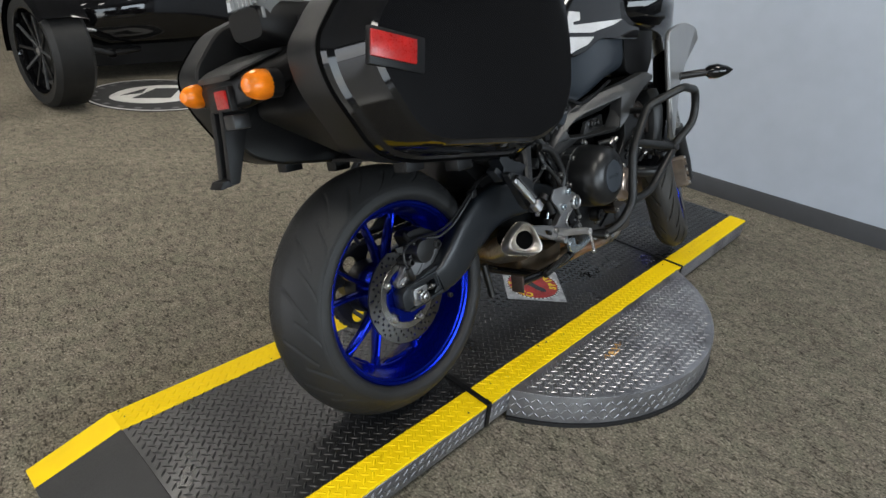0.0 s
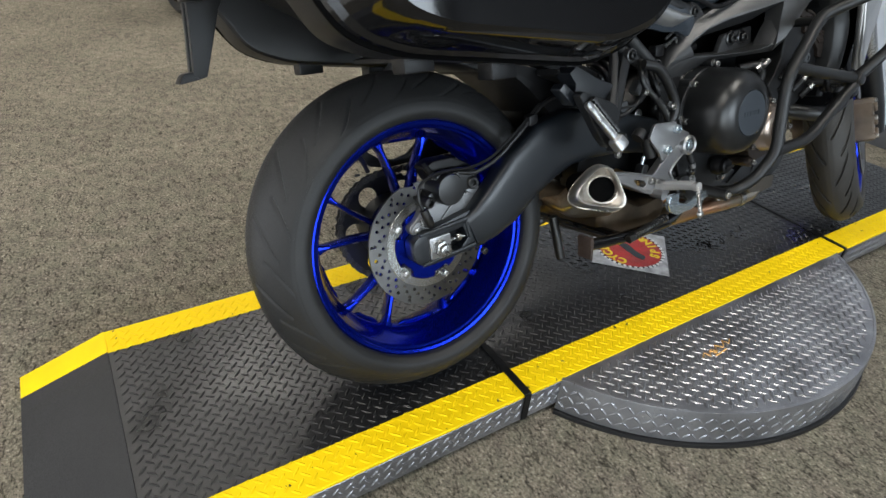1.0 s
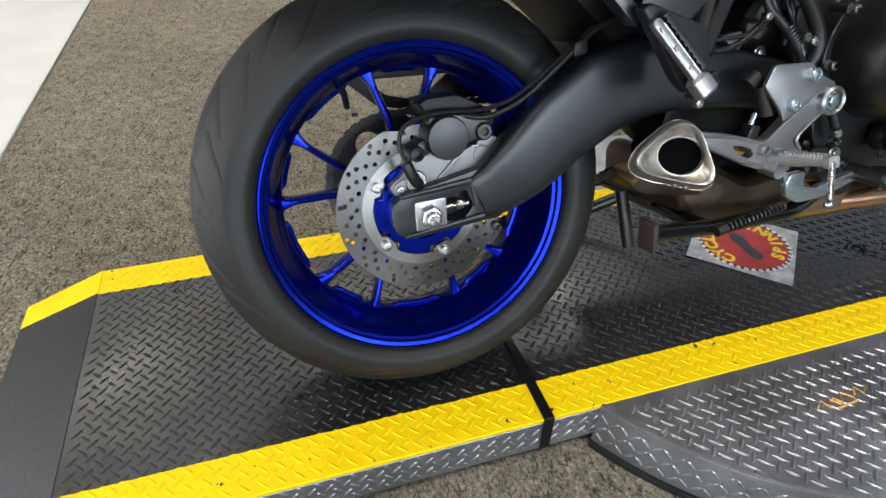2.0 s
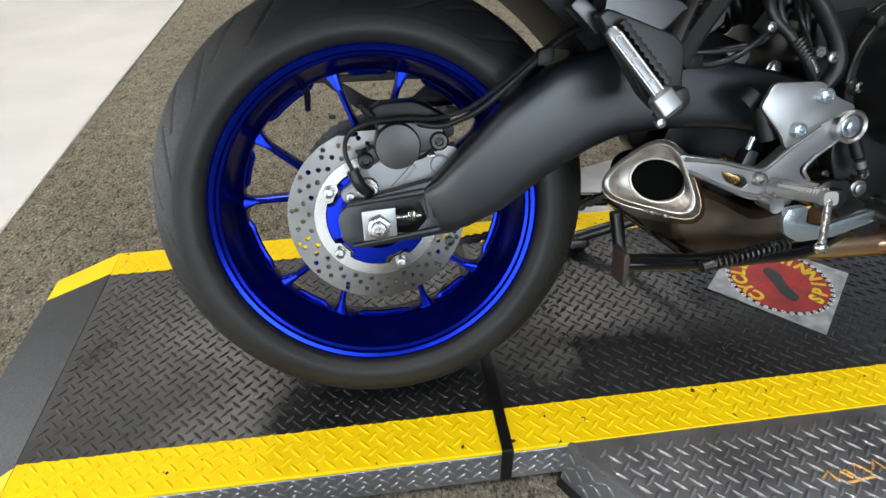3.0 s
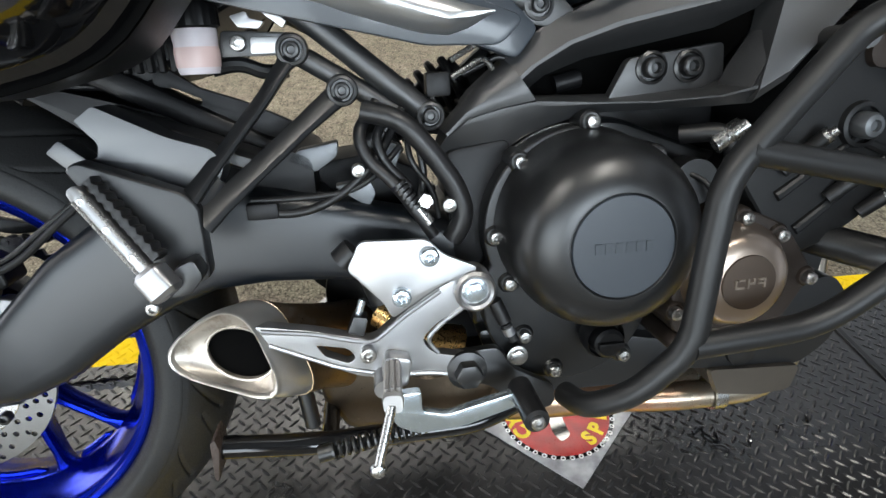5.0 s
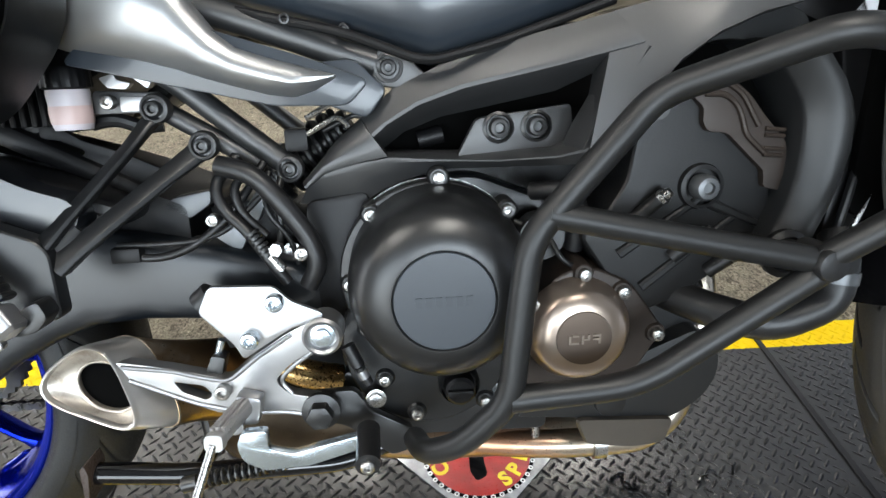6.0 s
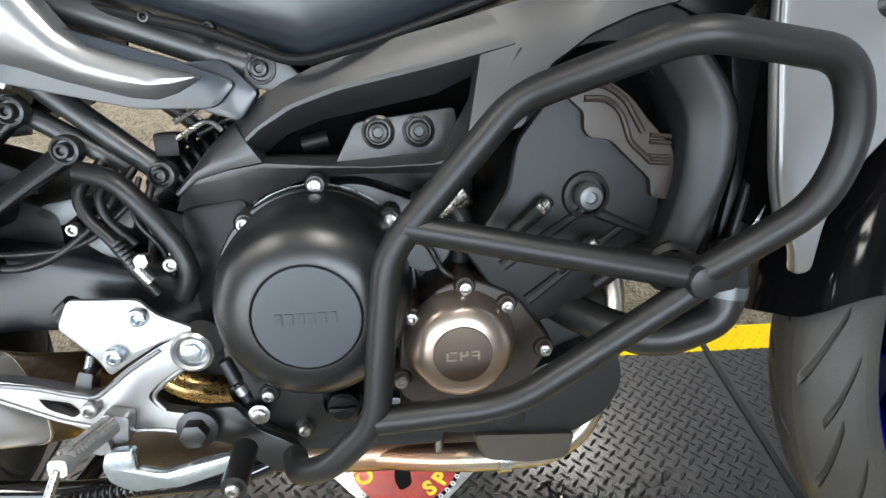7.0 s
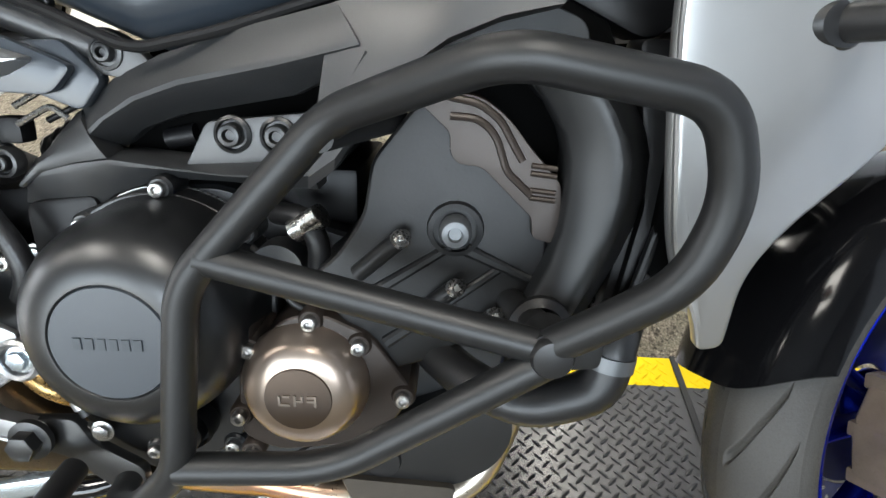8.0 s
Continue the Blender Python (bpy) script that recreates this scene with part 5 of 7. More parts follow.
def engine():
    crank = part("engine", prism(rounded([(0.60, 0.02), (0.66, -0.055), (0.90, -0.065), (1.02, -0.02), (1.04, 0.10), (0.98, 0.18), (0.86, 0.21), (0.76, 0.25), (0.66, 0.24), (0.60, 0.17)], 0.02), -0.124, 0.150, 0.010, 3), ENGINE_BLACK, bike, "black three-cylinder engine block")
    # clutch cover: flange with lugs, stepped dome, flat round badge
    cx, cz = 0.713, 0.142
    out_ = []
    for i in range(90):
        a = 2 * math.pi * i / 90
        d = math.degrees(a)
        r = 0.104
        if 200 < d < 330:
            r = 0.104 + 0.076 * max(0, math.cos(radians((d - 262) * 1.35))) ** 1.3
        out_.append((cx + r * math.cos(a), cz + r * math.sin(a)))
    cover = part("clutch_cover", prism(out_, -0.154, -0.124, 0.004, 3), ENGINE_BLACK, crank, "satin black round clutch cover")
    part("cover_dome", lathe([(0.0965, -0.152), (0.0955, -0.158), (0.0945, -0.196), (0.0935, -0.206), (0.0905, -0.221), (0.0855, -0.234), (0.076, -0.2445), (0.063, -0.2508), (0.0525, -0.2535), (0.050, -0.2535), (0.049, -0.2520), (0.0485, -0.2525)], (cx + 0.003, 0, cz + 0.006), 72), ENGINE_BLACK, cover)
    part("cover_disc", lathe([(0.0485, -0.2515), (0.0475, -0.2537), (0, -0.2548)], (cx + 0.003, 0, cz + 0.006), 64), BADGE, cover, "flat round badge disc with a bluish window sheen in its colour")
    # raised maker's lettering as plain bars
    for i in range(6):
        part("badge_bar", box(cx + 0.002 - 0.0265 + i * 0.0095, cx + 0.002 - 0.0265 + i * 0.0095 + 0.0062, -0.2556, -0.2540, cz + 0.002, cz + 0.0115, 0, 1), GREY_TEXT, cover)
    for x, z in ((0.647, 0.2143), (0.720, 0.250), (0.6204, 0.1388), (0.6344, 0.0863), (0.6504, 0.0237), (0.685, -0.022), (0.792, 0.212), (0.800, 0.070), (0.765, -0.012), (0.803, 0.055)):
        lug = part("cover_lug", lathe([(0.0115, -0.124), (0.0115, -0.155), (0.009, -0.158), (0, -0.158)], (x, 0, z), 18), ENGINE_BLACK, cover)
        bolt(lug, x, -0.159, z, 0.0070, STEEL)
    # chrome-edged gasket line
    part("gasket", prism([(x0 + (x0 - cx) * 0.006, z0 + (z0 - cz) * 0.006) for x0, z0 in out_], -0.1265, -0.1235, 0), STEEL, cover, "thin bright gasket edge")
    cap = part("oil_filler_cap", lathe([(0.023, -0.165), (0.023, -0.180), (0.0205, -0.186), (0.020, -0.176), (0.017, -0.176), (0.0165, -0.194), (0.013, -0.197), (0, -0.197)], (0.733, 0, 0.022), 28), BLACK_PLASTIC, cover, "black plastic oil filler cap")
    part("cap_grip", box(0.719, 0.747, -0.202, -0.194, 0.0185, 0.0255, 0.0015), BLACK_PLASTIC, cap)
    # starter cover
    sx, sz = 0.855, 0.094
    st = part("starter_cover", prism(rounded([(0.792, 0.036), (0.826, 0.020), (0.918, 0.034), (0.950, 0.086), (0.912, 0.140), (0.868, 0.160), (0.838, 0.154), (0.796, 0.110)], 0.014), -0.206, -0.120, 0.004, 3), BRONZE, crank, "bronze metallic starter cover")
    part("cover_bowl", lathe([(0.056, -0.205), (0.055, -0.212), (0.051, -0.218), (0.048, -0.226), (0.043, -0.231), (0.032, -0.234), (0.0275, -0.2345)], (sx, 0, sz), 56), STARTER, st)
    part("cover_badge", lathe([(0.0290, -0.233), (0.0280, -0.236), (0, -0.237)], (sx, 0, sz), 40), STARTER_DARK, st)
    for x0, x1, z0, z1 in ((-0.016, -0.006, -0.005, -0.003), (-0.016, -0.014, -0.003, 0.004), (-0.012, -0.006, 0.003, 0.005), (-0.003, 0.005, -0.001, 0.001), (-0.003, -0.001, -0.005, 0.005), (0.003, 0.005, -0.001, 0.005), (0.008, 0.016, 0.003, 0.005), (0.014, 0.016, -0.005, 0.003), (0.008, 0.014, -0.001, 0.001)):
        part("badge_bar", box(sx + x0, sx + x1, -0.2382, -0.2365, sz + z0, sz + z1, 0, 1), PALE_TEXT, st)
    for x, z in ((0.861, 0.153), (0.902, 0.132), (0.940, 0.083), (0.795, 0.058), (0.808, 0.125), (0.800, 0.140), (0.918, 0.026), (0.803, 0.020)):
        lug = part("cover_lug", lathe([(0.011, -0.122), (0.011, -0.206), (0.009, -0.209), (0, -0.209)], (x, 0, z), 16), BRONZE, st)
        bolt(lug, x, -0.211, z, 0.0066, STEEL)
    # cylinder block and head, leaning ahead
    head = part("cylinder_head", prism(rounded([(0.860, 0.185), (0.884, 0.205), (0.906, 0.240), (0.913, 0.285), (0.948, 0.330), (0.985, 0.332), (1.030, 0.290), (1.055, 0.255), (1.057, 0.192), (1.032, 0.157), (0.965, 0.112), (0.920, 0.096)], 0.010), -0.188, 0.150, 0.006, 3), ENGINE_GREY, crank, "dark grey cast cylinder head")
    part("cam_cover", prism(rounded([(0.948, 0.333), (0.975, 0.309), (0.974, 0.296), (0.980, 0.286), (1.000, 0.284), (1.024, 0.261), (1.040, 0.246), (1.042, 0.229), (1.058, 0.225), (1.064, 0.242), (1.061, 0.273), (1.034, 0.302), (1.018, 0.322), (0.995, 0.338), (0.965, 0.338)], [0.003, 0.006, 0.008, 0.008, 0.006, 0.004, 0.004, 0.004, 0.004, 0.006, 0.006, 0.006, 0.012, 0.012, 0.004]), -0.197, 0.10, 0.003, 3), BRONZE, head, "brown metallic cam cover")
    steps = (((0.972, 0.336), (0.995, 0.332), (1.012, 0.320), (1.022, 0.303), (1.030, 0.290)), ((0.974, 0.322), (0.995, 0.321), (1.008, 0.310), (1.014, 0.295), (1.018, 0.282), (1.038, 0.264)))
    for st_ in steps:
        part("cover_rib", sweep(smooth_path([(x, -0.198, z) for x, z in st_], 0.008), 0.0030, 8), BRONZE, head)
    for z in (0.287, 0.281, 0.268, 0.262):
        part("edge_rib", rod((1.037, -0.198, z), (1.057, -0.198, z - 0.002), 0.0022, 8), BRONZE, head)
    part("head_boss", lathe([(0.024, -0.185), (0.022, -0.194), (0.018, -0.195)], (0.981, 0, 0.232), 28), ENGINE_GREY, head)
    part("head_plug", lathe([(0.0130, -0.190), (0.0130, -0.203), (0.0105, -0.207), (0.006, -0.208), (0.005, -0.204), (0, -0.204)], (0.981, 0, 0.232), 28), LINK_GREY, head, "dull steel plug screw")
    for x, z, ln in ((0.936, 0.224, 0.046), (0.981, 0.184, 0.034), (1.014, 0.160, 0.026)):
        part("bolt_column", rod((x, -0.200, z), (x - ln * 0.75, -0.190, z - ln * 0.72), 0.0075, 14), ENGINE_GREY, head)
        part("bolt_tip", joined(rod((x, -0.200, z), (x + 0.003, -0.203, z + 0.003), 0.0078, 14, 0.001), rod((x + 0.003, -0.203, z + 0.003), (x + 0.007, -0.206, z + 0.007), 0.0048, 12, 0.0015)), STEEL, head)
    for p, q in (((0.90, 0.165), (0.99, 0.225)), ((0.925, 0.128), (1.02, 0.20)), ((0.99, 0.215), (1.045, 0.19))):
        part("casting_rib", loft([ring_section((p[0], -0.187, p[1]), (q[0] - p[0], 0, q[1] - p[1]), (0, 1, 0), 0.006, 0.007, 2.5, 10), ring_section((q[0], -0.187, q[1]), (q[0] - p[0], 0, q[1] - p[1]), (0, 1, 0), 0.004, 0.004, 2.5, 10)]), ENGINE_GREY, head)
    head.location = (-0.001, -0.011, 0.004)
    # sump and lower pan
    sump = part("sump", prism(rounded([(0.80, -0.040), (0.872, -0.047), (0.960, -0.056), (0.992, -0.056), (1.030, -0.030), (1.046, 0.002), (1.043, 0.034), (1.02, 0.06), (0.86, -0.005)], [0.01, 0.01, 0.02, 0.02, 0.02, 0.02, 0.012, 0.02, 0.01], 5), -0.152, 0.120, 0.009, 3), BLACK_SATIN, crank, "black oil sump with a rounded front")
    part("sump_boss", lathe([(0.020, -0.150), (0.018, -0.156), (0.010, -0.158), (0, -0.158)], (0.915, 0, -0.028), 24), BLACK_SATIN, sump)
    # plate added to carry the deck's brownish reflection in its colour
    part("sump_plate", loft([[Vector((x, y, z)) for x, z in rounded([(0.871 + d, -0.046), (0.930, -0.050 + d * 0.2), (0.992 - d * 0.4, -0.053), (0.984 - d, -0.085 + d * 0.4), (0.940, -0.088 + d * 0.4), (0.884 + d, -0.080 + d * 0.3)], 0.008, 4)] for y, d in ((0.10, 0.004), (-0.150, 0.004), (-0.156, 0.0), (-0.160, 0.003))]), SUMP_REFLECTION, sump, "lower sump plate with the deck reflection in its brown colour")
    part("lower_case", prism(rounded([(0.60, 0.03), (0.62, -0.03), (0.68, -0.058), (0.84, -0.062), (0.84, -0.01), (0.70, 0.02)], 0.012), -0.146, -0.118, 0.005), BLACK_SATIN, crank)
    # oddments behind the engine
    for x, y, z, r in ((0.640, -0.165, 0.006, 0.0085), (0.622, -0.160, 0.006, 0.005), (0.5947, -0.100, 0.180, 0.0095), (0.5495, -0.088, 0.161, 0.0085)):
        bolt(crank, x, y - 0.004, z, r, STEEL, r > 0.006)
    part("bracket", prism(rounded([(0.566, 0.020), (0.618, 0.022), (0.632, -0.004), (0.680, -0.032), (0.680, -0.056), (0.654, -0.064), (0.606, -0.022), (0.578, -0.014)], 0.008), -0.176, -0.164, 0.002), BLACK_SATIN, crank)
    part("sensor_plug", joined(rod((0.614, -0.176, 0.076), (0.624, -0.178, 0.052), 0.0075, 12, 0.001), rod((0.625, -0.178, 0.050), (0.634, -0.178, 0.030), 0.0055, 12, 0.001)), HOSE, crank, "black sensor plug with grey tip")
    part("plug_tip", rod((0.626, -0.1785, 0.047), (0.630, -0.1785, 0.038), 0.0068, 12, 0.001), SILVER, crank)


engine()


def main_frame():
    upper = [(0.597, 0.271, 0.618, 0.269, 0.637, 0.264), (0.608, 0.284, 0.644, 0.284, 0.666, 0.279), (0.641, 0.312, 0.669, 0.305, 0.687, 0.295), (0.677, 0.341, 0.703, 0.324, 0.727, 0.310), (0.725, 0.362, 0.749, 0.339, 0.769, 0.318), (0.819, 0.388, 0.837, 0.357, 0.842, 0.333), (0.888, 0.403, 0.908, 0.374, 0.896, 0.358)]
    lower = [(0.580, 0.249, 0.586, 0.252, 0.568, 0.222), (0.629, 0.269, 0.633, 0.265, 0.627, 0.214), (0.667, 0.275, 0.670, 0.271, 0.662, 0.236), (0.725, 0.273, 0.725, 0.268, 0.718, 0.256), (0.784, 0.273, 0.782, 0.267, 0.783, 0.258), (0.840, 0.276, 0.836, 0.271, 0.841, 0.260), (0.866, 0.286, 0.866, 0.279, 0.868, 0.262)]

    def face(x):
        """How far out the casting's face stands: it widens towards the steering head."""
        xs, ys = (0.55, 0.60, 0.66, 0.72, 0.80, 0.86, 0.92, 1.0, 1.08), (0.126, 0.128, 0.136, 0.148, 0.172, 0.198, 0.222, 0.232, 0.225)
        return -float(np.interp(x, xs, ys))

    def arm(rows, outer_step, inner_step, back):
        """A cast rail with a ridge: outer edge, ridge and inner edge, closed at the back."""
        secs = []
        for ax, az, bx, bz, cx, cz in rows:
            a, b, c = (Vector((ax, face(ax) + outer_step, az)), Vector((bx, face(bx) - 0.004, bz)), Vector((cx, face(cx) + inner_step, cz)))
            ring = [a + Vector((0, back, 0)), a + Vector((0, 0.006, 0)), a, a.lerp(b, 0.3), a.lerp(b, 0.85) + Vector((0, -0.0012, 0)), b + Vector((0, 0.001, 0)), b.lerp(c, 0.15) + Vector((0, -0.001, 0)), b.lerp(c, 0.6), c, c + Vector((0, back, 0))]
            secs.append(ring)
        return loft(secs)

    f = part("main_frame", arm(upper, 0.012, 0.034, 0.030), BLACK_FRAME, bike, "satin black cast aluminium frame spar", sharp=24)
    part("lower_rail", arm(lower, 0.020, 0.012, 0.030), BLACK_FRAME, f, sharp=24)
    heel = []
    for xa, za, xb, zb in ((0.574, 0.246, 0.580, 0.240), (0.597, 0.271, 0.600, 0.2555), (0.612, 0.288, 0.633, 0.266), (0.641, 0.312, 0.668, 0.2725)):
        heel.append([Vector((xa + (xb - xa) * k, face(xa + (xb - xa) * k) + y, za + (zb - za) * k)) for k, y in ((0, 0.030), (0, 0.010), (0.2, -0.001), (0.5, -0.006), (0.8, -0.006), (1, -0.004), (1, 0.030))])
    part("rear_gusset", loft(heel), BLACK_FRAME, f)
    nose = [(0.886, 0.403, 0.862, 0.264), (0.912, 0.409, 0.885, 0.282), (0.940, 0.415, 0.910, 0.318), (0.969, 0.421, 0.936, 0.352), (1.000, 0.427, 0.968, 0.376), (1.030, 0.430, 1.005, 0.392), (1.062, 0.424, 1.045, 0.402)]
    secs = []
    for ax, az, bx, bz in nose:
        a, b = Vector((ax, face(ax) + 0.012, az)), Vector((bx, face(bx) - 0.001, bz))
        secs.append([a + Vector((0, 0.03, 0)), a, a.lerp(b, 0.10) + Vector((0, -0.003, 0)), a.lerp(b, 0.30) + Vector((0, -0.010, 0)), a.lerp(b, 0.92) + Vector((0, -0.006, 0)), b, b + Vector((0, 0.03, 0))])
    part("spar_head", loft(secs), BLACK_FRAME, f, sharp=30)
    part("arrow_facet", loft([[Vector((x, face(x) + y, z)) for x, z, y in ((xa, za, 0.034), (xa, za, 0.018), (xb, zb, -0.003), (xc, zc, 0.012), (xc, zc, 0.034))] for xa, za, xb, zb, xc, zc in ((0.846, 0.272, 0.858, 0.274, 0.872, 0.276), (0.858, 0.300, 0.870, 0.304, 0.888, 0.300), (0.874, 0.330, 0.886, 0.333, 0.905, 0.325), (0.893, 0.352, 0.902, 0.353, 0.918, 0.345), (0.908, 0.371, 0.912, 0.370, 0.925, 0.362))]), BLACK_FRAME, f, sharp=24)
    rec = part("recess_plate", prism(rounded([(0.740, 0.268), (0.762, 0.308), (0.862, 0.320), (0.866, 0.270)], 0.006), -0.146, -0.132, 0.002), BLACK_FRAME, f)
    for x in (0.785, 0.825):
        part("bolt_seat", lathe([(0.0165, -0.145), (0.0165, -0.1485), (0.0135, -0.150), (0.0125, -0.147)], (x, 0, 0.298), 26), BLACK_SATIN, rec)
        bolt(rec, x, -0.148, 0.298, 0.0105, BLACK_SATIN, name="black_bolt")
    part("throttle_linkage", rod((0.702, -0.092, 0.284), (0.730, -0.092, 0.290), 0.010, 16, 0.003), BLACK_PLASTIC, f)
    part("mounting_lug", prism(rounded([(0.655, 0.345), (0.690, 0.340), (0.715, 0.352), (0.690, 0.376), (0.665, 0.385)], 0.010), -0.130, -0.112, 0.003), BLACK_FRAME, f)
    # added block; its flat black stands for shade inside the spar opening
    part("shade_block", prism(rounded([(0.655, 0.262), (0.86, 0.258), (0.93, 0.33), (0.96, 0.41), (0.80, 0.40), (0.68, 0.36)], 0.012), -0.086, 0.11, 0.006), DARKHOLE, f)
    part("far_spar", moved(arm(upper, 0.012, 0.034, 0.030), Matrix.Diagonal((1, -1, 1, 1))), BLACK_FRAME, f)
    part("far_rail", moved(arm(lower, 0.020, 0.012, 0.030), Matrix.Diagonal((1, -1, 1, 1))), BLACK_FRAME, f)
    part("steering_head", rod((1.10, YC, 0.42), (1.16, YC, 0.60), 0.045, 20, 0.004), BLACK_FRAME, f)
    part("inner_web", prism(rounded([(0.58, 0.06), (0.64, 0.06), (0.645, 0.235), (0.575, 0.225)], 0.012), -0.128, -0.10, 0.004), BLACK_PLASTIC, f)


main_frame()


def eyelet(parent, x, y, z, r=0.0145):
    part("eyelet", lathe([(r * 0.5, 0.0), (r * 0.95, 0.004), (r, -0.004), (r * 0.9, -0.010), (r * 0.72, -0.011), (r * 0.66, -0.006), (0, -0.006)], (x, y, z), 26), BLACK_FRAME, parent)
    bolt(parent, x, y - 0.008, z, r * 0.52, BLACK_SATIN, name="black_bolt")


def subframe():
    s = part("subframe", sweep(smooth_path([(0.674, -0.118, 0.362), (0.62, -0.118, 0.380), (0.51, -0.118, 0.420), (0.30, -0.112, 0.470), (0.0, -0.10, 0.52)], 0.04), 0.0145, 18), BLACK_FRAME, bike, "black tubular rear subframe")
    part("lower_tube", sweep(smooth_path([(0.563, -0.117, 0.262), (0.50, -0.117, 0.316), (0.44, -0.116, 0.368), (0.34, -0.112, 0.43), (0.20, -0.108, 0.47)], 0.04), 0.0125, 16), BLACK_FRAME, s)
    part("far_tube", sweep(smooth_path([(0.674, 0.128, 0.362), (0.51, 0.128, 0.420), (0.0, 0.11, 0.52)], 0.04), 0.0145, 14), BLACK_FRAME, s)
    part("far_lower_tube", sweep(smooth_path([(0.563, 0.127, 0.262), (0.44, 0.126, 0.368), (0.20, 0.118, 0.47)], 0.04), 0.0125, 14), BLACK_FRAME, s)
    part("cross_tube", rod((0.44, -0.116, 0.368), (0.44, 0.126, 0.368), 0.011, 14), BLACK_FRAME, s)
    part("seat_strut", rod((0.432, -0.112, 0.330), (0.530, -0.112, 0.268), 0.0105, 16), BLACK_FRAME, s)
    eyelet(s, 0.674, -0.122, 0.362, 0.0165)
    eyelet(s, 0.563, -0.120, 0.262, 0.0150)
    # passenger footrest hanger: two arms to a triangular foot
    h = part("passenger_hanger", prism(rounded([(0.252, 0.243), (0.262, 0.250), (0.341, 0.218), (0.352, 0.205), (0.352, 0.140), (0.326, 0.136), (0.306, 0.156)], [0.006, 0.006, 0.006, 0.006, 0.008, 0.006, 0.006]), -0.218, -0.196, 0.004, 3), GREY_PLASTIC, bike, "black cast passenger footrest hanger")
    for a, k, b, w in (((0.435, -0.120, 0.330), (0.408, -0.152, 0.290), (0.344, -0.206, 0.212), 0.0066), ((0.478, -0.120, 0.291), (0.440, -0.145, 0.262), (0.350, -0.206, 0.190), 0.0096)):
        va, vk, vb = Vector(a), Vector(k), Vector(b)
        across = Vector((-(vb - va).z, 0, (vb - va).x)).normalized()
        secs = []
        for p_, q_ in ((va, 0.0125), (va.lerp(vk, 0.35), w * 1.15), (vk, w), (vk.lerp(vb, 0.5), w), (vk.lerp(vb, 0.8), w * 1.05), (vb, w * 1.3)):
            # a bright narrow flat above, a broad one falling away below
            secs.append([p_ + across * q_ * u + Vector((0, y_, 0)) for u, y_ in ((-1, 0.007), (-1, -0.001), (-0.8, -0.003), (0.25, -0.0088), (0.45, -0.0092), (0.85, -0.0080), (1, -0.006), (1, 0.007))])
        part("hanger_arm", loft(secs), GREY_PLASTIC, h, sharp=24)
        eyelet(h, a[0], a[1] - 0.006, a[2], 0.0155)
    part("hanger_web", loft([ring_section(Vector((0.345, -0.200, 0.204)).lerp(Vector((0.365, -0.186, 0.222)), t), (0.02, 0.01, 0.018), (0, 1, 0), w, 0.006, 4, 12) for t, w in ((0, 0.014), (1, 0.006))]), GREY_PLASTIC, h)
    # folded peg: thin tapering bar, square end block, serrated rubber behind it
    va, vb = Vector((0.262, -0.226, 0.228)), Vector((0.322, -0.248, 0.146))
    ax = (vb - va).normalized()
    peg = part("passenger_peg", loft([ring_section(va.lerp(vb, t), vb - va, (0, 1, 0), w, 0.006, 5, 16) for t, w in ((-0.02, 0.003), (0.0, 0.0062), (0.06, 0.0070), (0.90, 0.0066))]), SILVER, h, "folded bright aluminium passenger peg")
    for off in (-0.0052, 0.0052):
        n_ = Vector((-ax.z, 0, ax.x)) * off
        part("peg_edge", sweep([va.lerp(vb, 0.06) + n_ + Vector((0, -0.0062, 0)), va.lerp(vb, 0.84) + n_ + Vector((0, -0.0062, 0))], 0.0015, 8), STEEL, peg)
    part("peg_block", loft([ring_section(va.lerp(vb, t), vb - va, (0, 1, 0), w, d, 6, 20) for t, w, d in ((0.80, 0.0085, 0.008), (0.84, 0.0125, 0.011), (1.03, 0.0130, 0.011), (1.07, 0.010, 0.008))]), SILVER, peg)
    part("rubber_strip", loft([ring_section(va.lerp(vb, t) + Vector((0.0115, 0.004, 0.0085)), vb - va, (0, 1, 0), 0.0045 + 0.0016 * math.sin(t * 75), 0.009, 4, 12) for t in [0.02 + 0.78 * k_ / 40 for k_ in range(41)]]), HOSE, peg)
    for t in (0.10, 0.38, 0.66):
        c = va.lerp(vb, t)
        part("peg_dimple", lathe([(0.0036, 0), (0.0032, -0.0006), (0.002, -0.0006), (0.0016, 0.0), (0, 0.0002)], (c.x, c.y - 0.0060, c.z), 14), SILVER, peg)
    bolt(h, 0.312, -0.250, 0.131, 0.0055, STEEL)
    bolt(h, 0.336, -0.224, 0.156, 0.006, STEEL)
    part("hinge_ear", prism(rounded([(0.318, 0.132), (0.340, 0.136), (0.352, 0.150), (0.346, 0.166), (0.330, 0.160)], 0.005), -0.240, -0.215, 0.003), BLACK_SATIN, h)
    # reservoir
    r = part("brake_fluid_reservoir", lathe([(0, 0), (0.0175, 0.0), (0.0190, 0.004), (0.0195, 0.022), (0.0205, 0.036), (0.0195, 0.042), (0, 0.042)], (0, 0, 0), 28), MILKY, bike, "milky brake fluid reservoir with black cap")
    r.matrix_basis = pose(0.348, -0.122, 0.312, 90, 0, 0)
    part("reservoir_fluid", lathe([(0.0197, 0.006), (0.0202, 0.010), (0.0205, 0.020), (0.0198, 0.024)], (0, 0, 0), 28), FLUID, r)
    cap = lathe([(0.021, 0.040), (0.023, 0.042), (0.023, 0.058), (0.021, 0.062), (0, 0.062)], (0, 0, 0), 60)
    for v in cap.verts:
        a = math.atan2(v.co.z, v.co.x)
